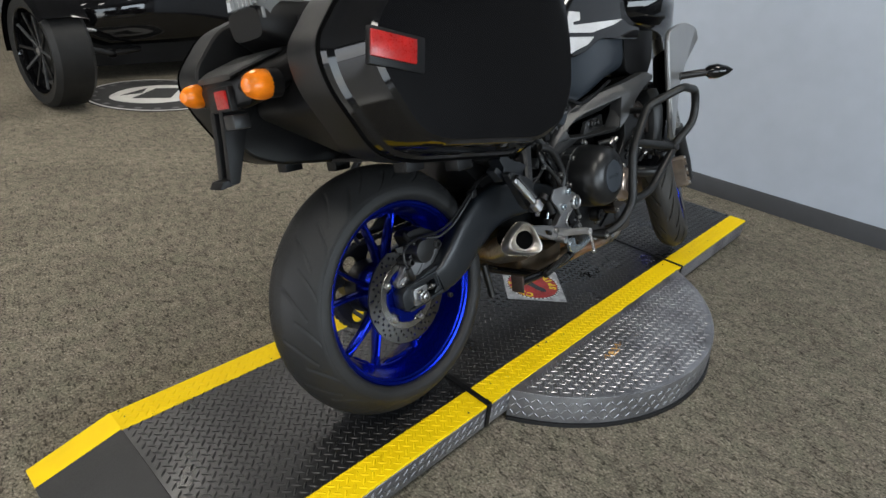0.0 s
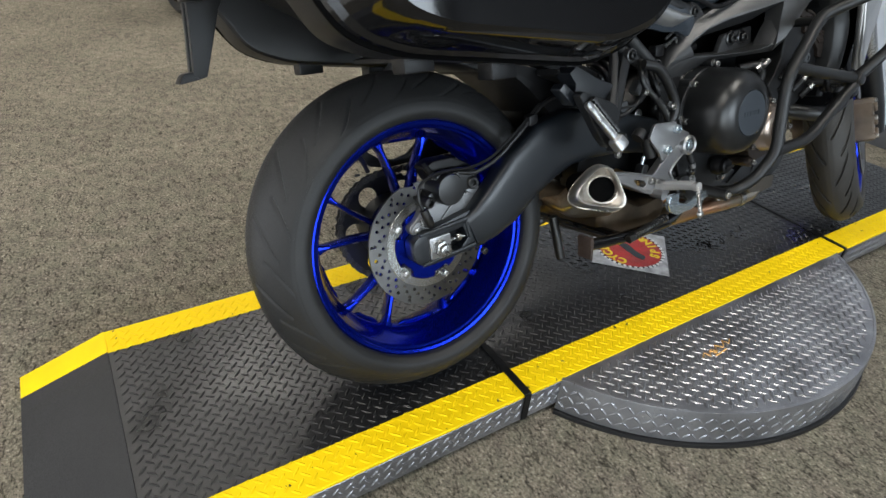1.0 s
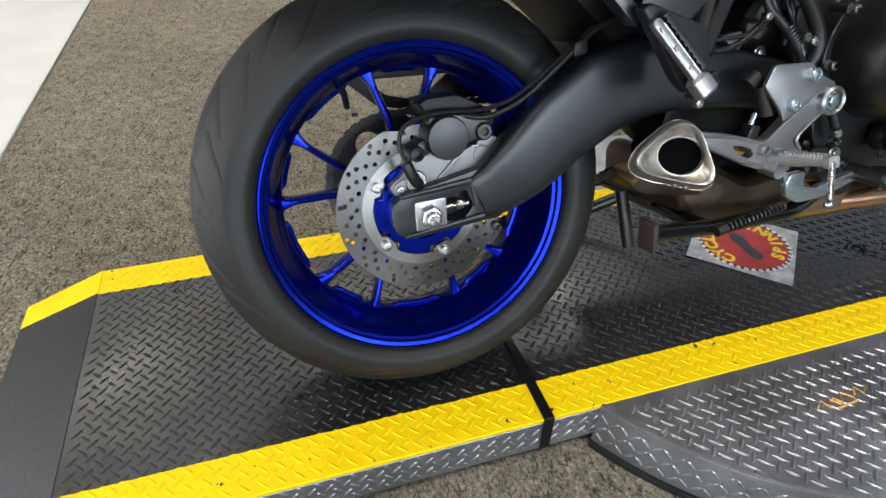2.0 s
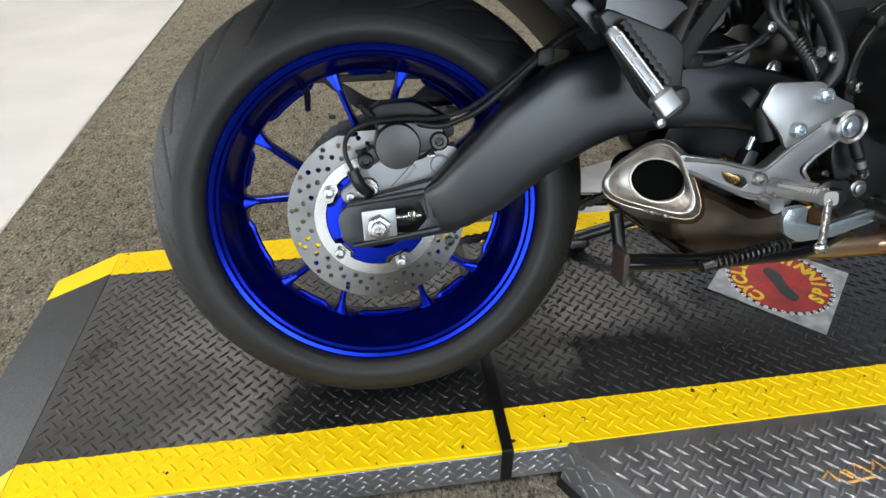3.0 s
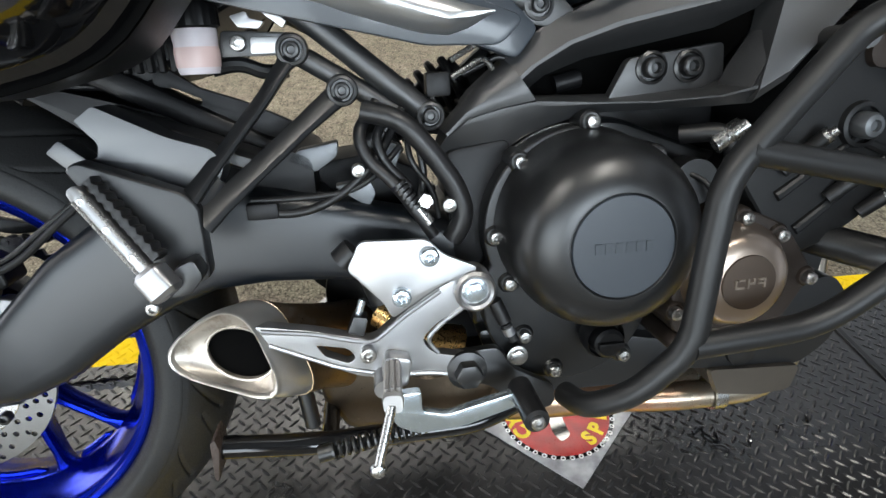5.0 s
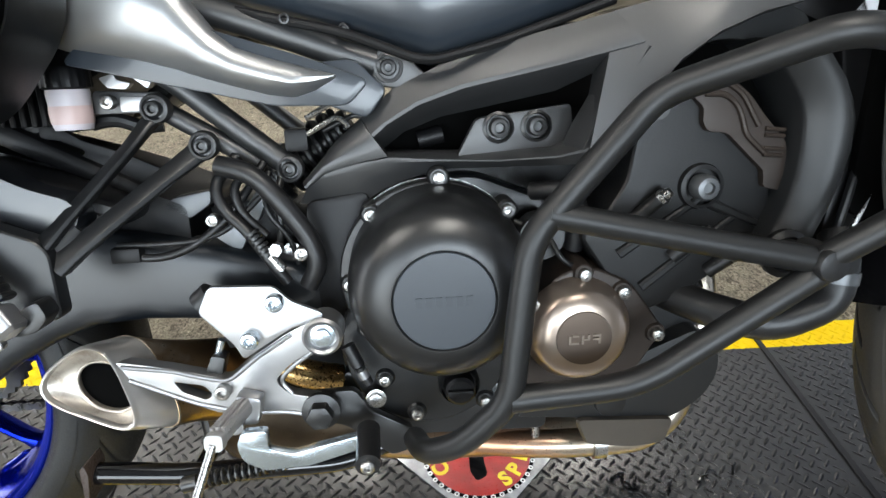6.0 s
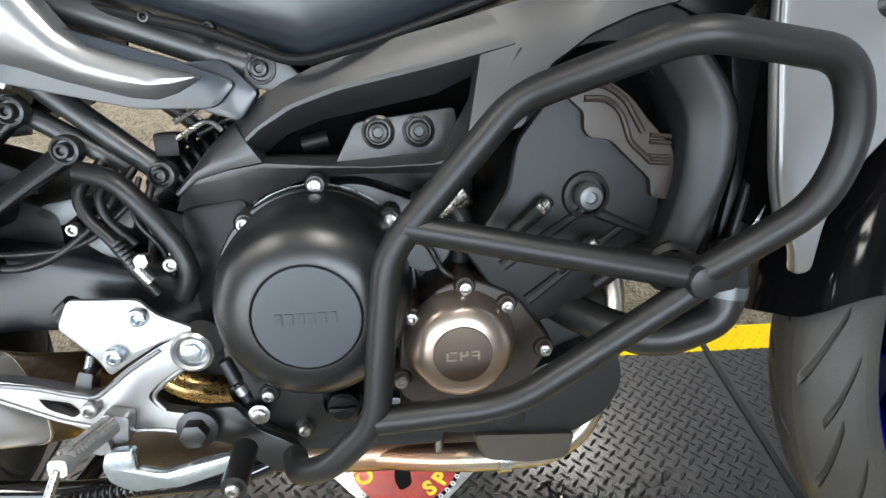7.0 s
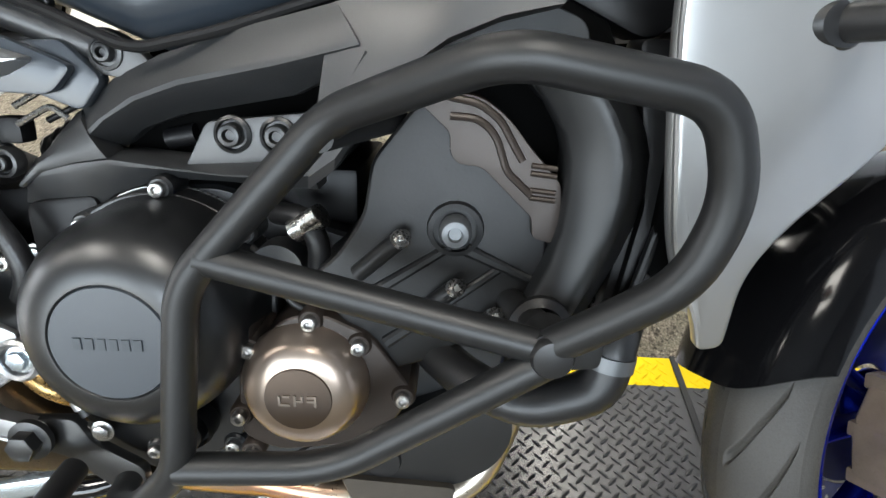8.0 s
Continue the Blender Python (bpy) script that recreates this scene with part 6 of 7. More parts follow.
        if v.co.xz.length > 0.0225:
            k = 1 + 0.04 * max(0.0, math.cos(20 * a))
            v.co.x, v.co.z = v.co.x * k, v.co.z * k
    part("reservoir_cap", cap, BLACK_PLASTIC, r, "black ribbed cap")
    part("case_bracket", prism(rounded([(0.296, 0.322), (0.311, 0.318), (0.338, 0.299), (0.379, 0.284), (0.424, 0.262), (0.422, 0.242), (0.375, 0.256), (0.330, 0.270), (0.300, 0.282), (0.296, 0.291), (0.338, 0.283), (0.340, 0.288), (0.314, 0.300), (0.296, 0.302)], 0.003), -0.096, -0.086, 0.002), BLACK_PLASTIC, bike, "black slotted bracket behind the footrest hanger")
    part("bracket_hose", tube([(0.355, -0.100, 0.316), (0.38, -0.100, 0.321), (0.405, -0.095, 0.310), (0.425, -0.09, 0.312)], 0.0075, 0.02, 10), HOSE, bike, "short black hose")
    latch = part("seat_latch", prism(rounded([(0.381, 0.362), (0.388, 0.352), (0.406, 0.350), (0.412, 0.356), (0.398, 0.360), (0.396, 0.366)], 0.002), -0.124, -0.114, 0.001), SILVER, bike, "bright bent latch plate")
    part("latch_arm", prism(rounded([(0.408, 0.366), (0.418, 0.368), (0.432, 0.356), (0.428, 0.350)], 0.002), -0.124, -0.112, 0.001), SILVER, latch)
    part("bracket_end", prism(rounded([(0.397, 0.343), (0.424, 0.342), (0.428, 0.328), (0.396, 0.328)], 0.003), -0.1205, -0.1175, 0.0005), SILVER, bike, "bright end of the reservoir bracket")
    part("reservoir_bracket", prism(rounded([(0.366, 0.326), (0.430, 0.326), (0.438, 0.346), (0.370, 0.350)], 0.005), -0.118, -0.112, 0.001), BLACK_SATIN, bike, "black reservoir bracket")
    bolt(bike, 0.386, -0.120, 0.338, 0.0075, STEEL)


subframe()


def rear_fender():
    secs = []
    for i in range(13):
        a = radians(60 + 34 * i / 12)
        R = 0.338 + 0.004 * math.sin(i * 0.9)
        c = (R * math.cos(a), YC, R * math.sin(a))
        secs.append(ring_section(c, (-math.sin(a), 0, math.cos(a)), (math.cos(a), 0, math.sin(a)), 0.098, 0.004, 6, 20))
    g = part("inner_fender", loft(secs), BLACK_PLASTIC, bike, "black plastic inner rear mudguard")
    part("hugger", prism(rounded([(0.150, 0.316), (0.219, 0.301), (0.304, 0.275), (0.372, 0.251), (0.440, 0.223), (0.440, 0.170), (0.312, 0.165), (0.288, 0.200), (0.253, 0.239), (0.215, 0.273), (0.172, 0.303)], [0.004, 0.03, 0.03, 0.03, 0.01, 0.01, 0.01, 0.03, 0.03, 0.03, 0.006], 4), -0.100, 0.098, 0.006, 3), BLACK_PLASTIC, g, "matt black swingarm hugger")
    part("fender_panel", prism(rounded([(0.257, 0.280), (0.273, 0.291), (0.327, 0.262), (0.362, 0.250), (0.372, 0.236), (0.362, 0.214), (0.345, 0.212), (0.296, 0.235), (0.262, 0.246), (0.270, 0.249), (0.272, 0.260), (0.264, 0.270)], [0.001, 0.003, 0.01, 0.006, 0.006, 0.008, 0.006, 0.01, 0.002, 0.003, 0.004, 0.006]), -0.190, -0.150, 0.003, 3), FLAP, g, "shiny blue-black mudguard flap with a notch")
    part("fender_side", prism(rounded([(0.230, 0.255), (0.242, 0.265), (0.270, 0.240), (0.262, 0.222)], 0.003), -0.192, -0.165, 0.002), FLAP, g)
    part("fender_stay", rod((0.032, 0.113, 0.288), (0.130, 0.113, 0.385), 0.0095, 14, 0.002), SILVER, g, "grey metal stay on the far side")
    part("panel_stay", loft([ring_section((x, -0.085, z), (1, 0, -0.55), (0, 1, 0), w, 0.020, 4, 14) for x, z, w in ((0.245, 0.318, 0.014), (0.30, 0.288, 0.013), (0.40, 0.236, 0.011))]), BLACK_PLASTIC, g)
    part("lower_stay", loft([ring_section((x, -0.13, z), (1, 0, -0.4), (0, 1, 0), w, 0.030, 4, 14) for x, z, w in ((0.255, 0.283, 0.006), (0.31, 0.262, 0.009), (0.40, 0.225, 0.010))]), BLACK_SATIN, g)
    # battery tray and tail underside
    t = part("tail_underside", prism(rounded([(-0.20, 0.46), (0.02, 0.338), (0.14, 0.314), (0.27, 0.302), (0.305, 0.306), (0.33, 0.348), (0.43, 0.40), (0.52, 0.44), (0.52, 0.47), (-0.18, 0.56)], 0.02), -0.095, 0.11, 0.008, 3), BLACK_PLASTIC, bike, "black plastic tail underside")
    part("battery_box", prism(rounded([(0.08, 0.318), (0.14, 0.296), (0.20, 0.302), (0.265, 0.300), (0.285, 0.330), (0.28, 0.44), (0.08, 0.44)], 0.012), -0.088, 0.10, 0.006, 3), BLACK_PLASTIC, t)
    for i in range(7):
        part("vent_slat", box(0.262 + i * 0.011, 0.268 + i * 0.011, -0.104, -0.08, 0.315, 0.365, 0.001, 1), BLACK_PLASTIC, t)


rear_fender()


def side_case(sgn, label):
    o = [(-0.215, 0.655), (-0.290, 0.570), (-0.278, 0.500), (-0.200, 0.372), (-0.125, 0.342), (0.215, 0.296), (0.325, 0.322), (0.392, 0.402), (0.402, 0.520), (0.388, 0.635), (0.30, 0.690), (-0.125, 0.690)]
    y = [sgn * v for v in (0.175, 0.268)]
    c = part("side_case", prism(rounded(o, 0.03, 4), min(y), max(y), 0.012, 3), BLACK_MATT, bike, label)

    def ring(k, dy, dx=0.0, dz=0.0, rnd=0.04):
        mx, mz = 0.05, 0.52
        return [Vector((mx + (a - mx) * k + dx, y[1] + sgn * dy, mz + (b - mz) * k + dz)) for a, b in rounded(o, rnd, 4)]

    part("case_lid", loft([ring(0.985, 0.003), ring(0.975, 0.012, 0.002), ring(0.945, 0.018, 0.004), ring(0.938, 0.026, 0.006), ring(0.895, 0.068, 0.010, 0.006), ring(0.880, 0.077, 0.010, 0.008), ring(0.85, 0.0835, 0.010, 0.010), ring(0.60, 0.0850, 0.008, 0.012), ring(0.25, 0.0855, 0.01, 0.02)]), BLACK_GLOSS, c, "glossy black case lid", sharp=22)
    part("case_seam", loft([ring(1.003, -0.002), ring(1.003, 0.003)]), DARKHOLE, c)
    for x in (-0.10, 0.05):
        part("case_foot", box(x, x + 0.05, *sorted((sgn * 0.20, sgn * 0.24)), 0.300 - x * 0.17, 0.335 - x * 0.17, 0.004), BLACK_PLASTIC, c)
    return c


rc = side_case(-1, "large glossy black hard side case with a red reflector")
lid_m = pose(-0.194, -0.3515, 0.546, 0, 12, 0)
part("reflector", moved(box(-0.051, 0.051, -0.007, 0.006, -0.021, 0.021, 0.003), lid_m), RED, rc, "red rectangular reflector")
part("reflector_frame", moved(box(-0.052, 0.072, -0.004, 0.008, -0.034, 0.027, 0.003), lid_m), BLACK_PLASTIC, rc)
side_case(1, "large black hard side case on the far side")


def tail():
    t = part("tail_unit", loft([ring_section((x, 0.055, z), (1, 0, 0.1), (0, 0, 1), w, h, 4, 20) for x, z, w, h in ((-0.215, 0.645, 0.06, 0.03), (-0.17, 0.640, 0.09, 0.05), (0.0, 0.60, 0.12, 0.08), (0.30, 0.54, 0.12, 0.09))]), BLACK_PLASTIC, bike, "black tail cowl")
    lamp_m = Matrix.Translation((-0.165, 0.040, 0.672))
    lens = part("tail_lamp", loft([[lamp_m @ Vector((x, y * k, z)) for x, y, z in ((-0.05, -0.07, 0.03), (-0.062, 0, 0.034), (-0.05, 0.07, 0.03), (-0.028, 0.055, -0.024), (-0.034, 0.0, -0.034), (-0.028, -0.055, -0.024))] if k else [] for k in (1.0,)] + [[lamp_m @ Vector((x + 0.08, y * 1.1, z)) for x, y, z in ((-0.05, -0.07, 0.03), (-0.062, 0, 0.034), (-0.05, 0.07, 0.03), (-0.028, 0.055, -0.024), (-0.034, 0.0, -0.034), (-0.028, -0.055, -0.024))]]), CLEAR_LENS, t, "clear faceted tail lamp lens")
    for i in range(7):
        for j in range(2):
            part("lens_facet", moved(prism([(-0.008, -0.011), (0.008, -0.011), (0.006, 0.011), (-0.006, 0.011)], -0.004, 0.003, 0.002, 1), lamp_m @ Matrix.Translation((-0.055 + j * 0.014, -0.048 + i * 0.016, 0.014 - j * 0.026)) @ Matrix.Rotation(radians(-90 + (i - 3) * 6), 4, "Z")), CLEAR_LENS, lens)
    h = part("plate_holder", loft([ring_section((x, 0.062, z), (1, 0, 0), (0, 0, 1), w, hh, 4, 20) for x, z, w, hh in ((-0.300, 0.512, 0.070, 0.028), (-0.284, 0.520, 0.095, 0.040), (-0.24, 0.535, 0.10, 0.045), (-0.16, 0.56, 0.10, 0.04))]), BLACK_PLASTIC, bike, "black number plate holder without a plate")
    part("holder_lid", loft([ring_section((x, 0.062, z), (1, 0, 0.2), (0, 0, 1), w, 0.006, 4, 16) for x, z, w in ((-0.306, 0.545, 0.070), (-0.268, 0.562, 0.10), (-0.20, 0.585, 0.10))]), GREY_PLASTIC, h)
    for y, r in ((-0.096, 0.0285), (0.168, 0.0255)):
        part("indicator_stalk", rod((-0.285, 0.06, 0.525), (-0.285, y, 0.520), 0.012, 14), BLACK_PLASTIC, h)
        lens = lathe([(0, -0.034), (0.012, -0.032), (0.022, -0.022), (0.0275, -0.006), (0.0285, 0.010), (0.026, 0.020), (0, 0.022)], (0, 0, 0), 28)
        ind = part("indicator", moved(lens, Matrix.Translation((-0.300, y, 0.521)) @ Matrix.Rotation(radians(-75), 4, "Z") @ Matrix.Diagonal((r / 0.0285 * 1.05, 1, r / 0.0285, 1))), AMBER, h, "round amber rear indicator")
        part("indicator_base", rod((-0.290, y, 0.521), (-0.262, y, 0.521), 0.027, 20, 0.004), BLACK_PLASTIC, ind)
    part("tail_reflector", box(-0.318, -0.302, 0.010, 0.050, 0.486, 0.522, 0.003), RED, h, "small red reflector")
    part("reflector_box", box(-0.312, -0.280, 0.002, 0.092, 0.480, 0.530, 0.004), BLACK_PLASTIC, h)
    for y0, y1 in ((0.042, 0.058), (0.078, 0.096)):
        part("plate_bracket", prism(rounded([(-0.328, 0.338), (-0.308, 0.336), (-0.268, 0.440), (-0.235, 0.486), (-0.312, 0.486), (-0.318, 0.420)], 0.006), y0, y1, 0.003), BLACK_PLASTIC, h)
    part("bracket_web", prism(rounded([(-0.318, 0.344), (-0.306, 0.342), (-0.268, 0.440), (-0.282, 0.470), (-0.304, 0.420)], 0.004), 0.055, 0.082, 0.002), GREY_PLASTIC, h)
    part("bracket_hook", prism(rounded([(-0.352, 0.330), (-0.312, 0.336), (-0.308, 0.350), (-0.342, 0.346)], 0.005), 0.045, 0.094, 0.003), BLACK_PLASTIC, h)
    part("plate_lamp", box(-0.335, -0.300, -0.040, 0.0, 0.446, 0.474, 0.004), GREY_PLASTIC, h)


tail()


def bodywork():
    # fuel tank
    secs = []
    for x, zl, zt, w in ((0.48, 0.440, 0.500, 0.105), (0.54, 0.424, 0.545, 0.138), (0.64, 0.394, 0.590, 0.160), (0.72, 0.362, 0.640, 0.166), (0.80, 0.382, 0.668, 0.168), (0.90, 0.418, 0.680, 0.168), (1.00, 0.440, 0.67, 0.165), (1.10, 0.445, 0.64, 0.150)):
        secs.append(ring_section((x, YC * 0.5, (zl + zt) / 2), (1, 0, 0), (0, 0, 1), w, (zt - zl) / 2, 6.0, 32))
    tank = part("fuel_tank", loft(secs), BODY_BLUEBLACK, bike, "dark blue-black fuel tank with knee recess")
    part("tank_shoulder", prism(rounded([(0.60, 0.520), (0.66, 0.500), (0.74, 0.515), (0.82, 0.545), (1.08, 0.535), (1.10, 0.65), (0.70, 0.68), (0.60, 0.60)], 0.02), -0.180, -0.150, 0.008, 3), BLACK_GLOSS, tank, "glossy black tank shoulder")
    for o_ in ([(0.570, 0.496), (0.597, 0.558), (0.776, 0.553), (0.735, 0.532), (0.672, 0.520)], [(0.615, 0.569), (0.644, 0.625), (0.700, 0.622), (0.700, 0.600), (0.660, 0.596), (0.664, 0.588), (0.960, 0.600), (0.900, 0.584), (0.764, 0.565)]):
        part("tank_graphic", prism(rounded(o_, 0.003), -0.1835, -0.1808, 0), GRAPHIC, tank, "pale silver tank graphic")
    part("fork_adjuster", rod((1.11, -0.115, 0.440), (1.135, -0.118, 0.455), 0.012, 16, 0.002), YELLOW_PRINT, bike, "gold-coloured adjuster")
    part("tank_edge", tube([(0.515, -0.122, 0.424), (0.63, -0.146, 0.397), (0.712, -0.158, 0.365), (0.78, -0.160, 0.380), (0.90, -0.158, 0.418)], 0.005, 0.02, 10), BLACK_PLASTIC, bike, "black rubber edge under the tank")
    for x, z in ((0.575, 0.411), (0.632, 0.400)):
        bolt(bike, x, -0.135, z, 0.006, BLACK_SATIN, name="black_bolt")
    # seat
    part("seat", loft([ring_section((x, 0.006, z), (1, 0, 0), (0, 0, 1), w, h, 3.5, 20) for x, z, w, h in ((-0.15, 0.62, 0.10, 0.03), (0.05, 0.60, 0.12, 0.045), (0.22, 0.57, 0.12, 0.045), (0.26, 0.53, 0.125, 0.04), (0.42, 0.515, 0.12, 0.04), (0.54, 0.53, 0.095, 0.04))]), BLACK_MATT, bike, "black rider and passenger seat")
    # silver side panel
    secs = []
    for x, zb, zt in ((0.285, 0.414, 0.470), (0.32, 0.402, 0.478), (0.37, 0.386, 0.482), (0.44, 0.371, 0.484), (0.470, 0.363, 0.462), (0.488, 0.357, 0.428), (0.506, 0.352, 0.402), (0.527, 0.346, 0.385), (0.555, 0.338, 0.375), (0.58, 0.335, 0.368), (0.60, 0.341, 0.3625), (0.622, 0.3535, 0.3565)):
        h_ = zt - zb
        secs.append([Vector((x, y_, zb + h_ * k_)) for k_, y_ in ((0.0, -0.136), (0.0, -0.146), (0.06, -0.153), (0.25, -0.164), (0.45, -0.169), (0.65, -0.169), (0.90, -0.164), (0.97, -0.161), (1.0, -0.156), (1.0, -0.136))])
    sp = part("side_panel", loft(secs), SILVER_PAINT, bike, "silver painted side panel")
    part("panel_backing", prism(rounded([(0.36, 0.375), (0.56, 0.328), (0.632, 0.326), (0.655, 0.350), (0.60, 0.372), (0.42, 0.43)], 0.01), -0.150, -0.140, 0.002), BODY_BLUEBLACK, sp)
    part("knee_panel", prism(rounded([(0.60, 0.330), (0.650, 0.312), (0.672, 0.340), (0.640, 0.372), (0.60, 0.370)], 0.008), -0.138, -0.120, 0.003), BODY_BLUEBLACK, bike, "dark panel below the tank")
    # side fairing, sloping inwards towards the nose
    f = prism(rounded([(1.118, 0.545), (1.112, 0.400), (1.120, 0.325), (1.132, 0.242), (1.158, 0.187), (1.168, 0.159), (1.192, 0.157), (1.194, 0.222), (1.224, 0.258), (1.289, 0.313), (1.385, 0.43), (1.41, 0.50), (1.39, 0.552), (1.25, 0.575)], [0.02, 0.03, 0.03, 0.03, 0.02, 0.008, 0.010, 0.03, 0.03, 0.03, 0.05, 0.03, 0.03, 0.05], 5), -0.265, -0.249, 0.005, 3)
    for s, nm in ((-1, "side_fairing"), (1, "far_fairing")):
        b = f if s < 0 else prism(rounded([(1.112, 0.560), (1.112, 0.400), (1.150, 0.192), (1.186, 0.235), (1.42, 0.42), (1.50, 0.52), (1.40, 0.62), (1.20, 0.66)], 0.03), 0.262, 0.280, 0.005)
        for v in b.verts:
            v.co.y -= s * (max(0, v.co.x - 1.13) * (0.28 if v.co.z < 0.40 else max(0.05, 0.28 - (v.co.z - 0.40) * 2.0)) + max(0, 0.28 - v.co.z) * 0.08 - 0.008 * math.exp(-((v.co.x - 1.165 - (v.co.z - 0.2) * 0.42) / 0.022) ** 2))
        fo = part(nm, b, SILVER_PAINT, bike, "silver painted side fairing")
        if s < 0:
            fair = fo
    part("fairing_flange", tube([(1.124, -0.255, 0.52), (1.120, -0.255, 0.40), (1.128, -0.254, 0.32), (1.140, -0.250, 0.245), (1.162, -0.240, 0.195)], 0.010, 0.05, 12), SILVER_PAINT, fair)
    ind = part("front_indicator", tube([(1.212, -0.244, 0.395), (1.240, -0.290, 0.398), (1.280, -0.335, 0.398)], 0.0125, 0.02, 16), HOSE, bike, "black front indicator on a rubber stalk")
    part("stalk_foot", moved(lathe([(0.023, 0.014), (0.023, 0.002), (0.021, -0.004), (0.015, -0.012), (0, -0.015)], seg=28), pose(1.214, -0.248, 0.395, 0, 0, 16) @ Matrix.Diagonal((1.25, 1, 0.95, 1))), HOSE, ind)
    part("indicator_body", loft([ring_section(Vector((1.268, -0.322, 0.399)).lerp(Vector((1.335, -0.390, 0.395)), t), (0.067, -0.068, 0), (0, 0, 1), w, w, 2, 16) for t, w in ((0, 0.012), (0.15, 0.022), (0.45, 0.025), (0.8, 0.015), (1.0, 0.003))]), BLACK_GLOSS, ind)
    part("indicator_lens", loft([ring_section(Vector((1.268, -0.322, 0.3955)).lerp(Vector((1.335, -0.390, 0.3915)), t) + Vector((0.007, 0.007, -0.002)), (0.067, -0.068, 0), (0, 0, 1), w, w, 2, 16) for t, w in ((0.10, 0.008), (0.20, 0.0185), (0.42, 0.0205), (0.62, 0.014), (0.72, 0.004))]), AMBER, ind, "amber indicator lens")
    # nose and screen base
    part("nose", loft([ring_section((x, YC, z), (1, 0, -0.2), (0, 0, 1), w, h, 3, 20) for x, z, w, h in ((1.00, 0.66, 0.20, 0.09), (1.12, 0.66, 0.262, 0.11), (1.30, 0.64, 0.22, 0.11), (1.50, 0.55, 0.13, 0.09), (1.60, 0.50, 0.06, 0.04))]), BLACK_GLOSS, bike, "black nose fairing")
    part("inner_cowl", prism(rounded([(1.00, 0.44), (1.13, 0.38), (1.20, 0.46), (1.24, 0.66), (1.00, 0.62)], 0.02), -0.165, -0.100, 0.006), BLACK_PLASTIC, bike, "black inner cowl behind the fairing")
    # added panel; flat black stands for the shade behind the fairing
    part("shade_panel", prism(rounded([(1.135, 0.200), (1.190, 0.190), (1.26, 0.36), (1.28, 0.50), (1.15, 0.47)], 0.015), -0.205, -0.190, 0.003), DARKHOLE, bike, "added flat black panel for the shade inside the fairing")
    # radiator with its side duct
    rad = part("radiator", moved(box(-0.016, 0.016, -0.185, 0.19, -0.135, 0.130, 0.004), pose(1.140, 0, 0.262, 0, 10, 0)), BLACK_PLASTIC, bike, "black radiator")
    fins = None
    for i in range(24):
        m = pose(1.140, 0, 0.262, 0, 10, 0) @ Matrix.Translation((-0.0175, 0, -0.122 + i * 0.0105))
        # flat black puts the shade round the radiator into the fins' colour
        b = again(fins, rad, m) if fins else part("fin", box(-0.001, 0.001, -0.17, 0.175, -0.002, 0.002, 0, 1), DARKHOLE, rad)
        fins = fins or b
        b.matrix_basis = m
    part("radiator_frame", prism(rounded([(1.110, 0.385), (1.170, 0.385), (1.182, 0.280), (1.140, 0.135), (1.112, 0.145), (1.130, 0.260)], 0.008), -0.195, -0.150, 0.004), BLACK_PLASTIC, rad)
    duct = []
    for z, xl, xm in ((0.374, 1.008, 1.050), (0.358, 1.026, 1.066), (0.335, 1.044, 1.083), (0.317, 1.055, 1.092), (0.300, 1.060, 1.097), (0.272, 1.061, 1.097), (0.245, 1.059, 1.092), (0.215, 1.051, 1.082), (0.190, 1.040, 1.071), (0.170, 1.034, 1.062)):
        xr = xm + 0.030
        duct.append([Vector((x, y, z)) for x, y in ((xl + 0.004, -0.150), (xl, -0.226), (xl + 0.003, -0.231), (xl * 0.3 + xm * 0.7, -0.241), (xm - 0.002, -0.2435), (xm + 0.003, -0.2425), (xm * 0.7 + xr * 0.3, -0.232), (xr, -0.200), (xr, -0.150))])
    part("radiator_duct", loft(duct), DUCT_GREY, bike, "satin black radiator side duct", sharp=50)
    part("duct_hood", prism(rounded([(0.955, 0.368), (0.985, 0.395), (1.03, 0.41), (1.07, 0.395), (1.075, 0.352), (1.055, 0.330), (1.035, 0.345), (1.02, 0.372), (0.99, 0.375)], 0.012), -0.205, -0.160, 0.006, 3), DUCT_GREY, bike, "black duct hood under the frame")
    # added filler; flat black stands for shade between head and duct
    part("shade_filler", prism(rounded([(0.925, 0.345), (0.985, 0.310), (1.040, 0.270), (1.068, 0.225), (1.10, 0.225), (1.12, 0.34), (1.08, 0.43), (0.98, 0.42)], 0.01), -0.160, -0.06, 0.004), DARKHOLE, bike, "added flat black block for the shade beside the cylinder head")
    part("filler_neck", lathe([(0.020, 0), (0.024, -0.004), (0.024, -0.010), (0.018, -0.014), (0.012, -0.006), (0, -0.006)], (1.047, -0.236, 0.174), 24), BLACK_PLASTIC, bike, "black threaded neck")
    h = part("radiator_hose", sweep(smooth_path([(1.116, -0.222, 0.182), (1.106, -0.242, 0.160), (1.100, -0.246, 0.122), (1.045, -0.240, 0.098), (1.000, -0.220, 0.106), (0.955, -0.17, 0.118), (0.93, -0.10, 0.13)], 0.03), 0.0185, 18), HOSE, bike, "black rubber radiator hose")
    part("hose_clamp", moved(lathe([(0.0188, -0.006), (0.0205, -0.006), (0.0205, 0.006), (0.0188, 0.006)], (0, 0, 0), 24), Matrix.Translation((1.1035, -0.2425, 0.148)) @ Vector((-0.14, -0.09, -1.0)).to_track_quat("Y", "Z").to_matrix().to_4x4()), LINK_GREY, h, "steel hose clamp")
    part("fork_lead", tube([(1.118, -0.205, 0.15), (1.13, -0.205, 0.20), (1.165, -0.19, 0.33)], 0.0045, 0.03, 10), HOSE, bike, "black sheathed cable by the radiator")
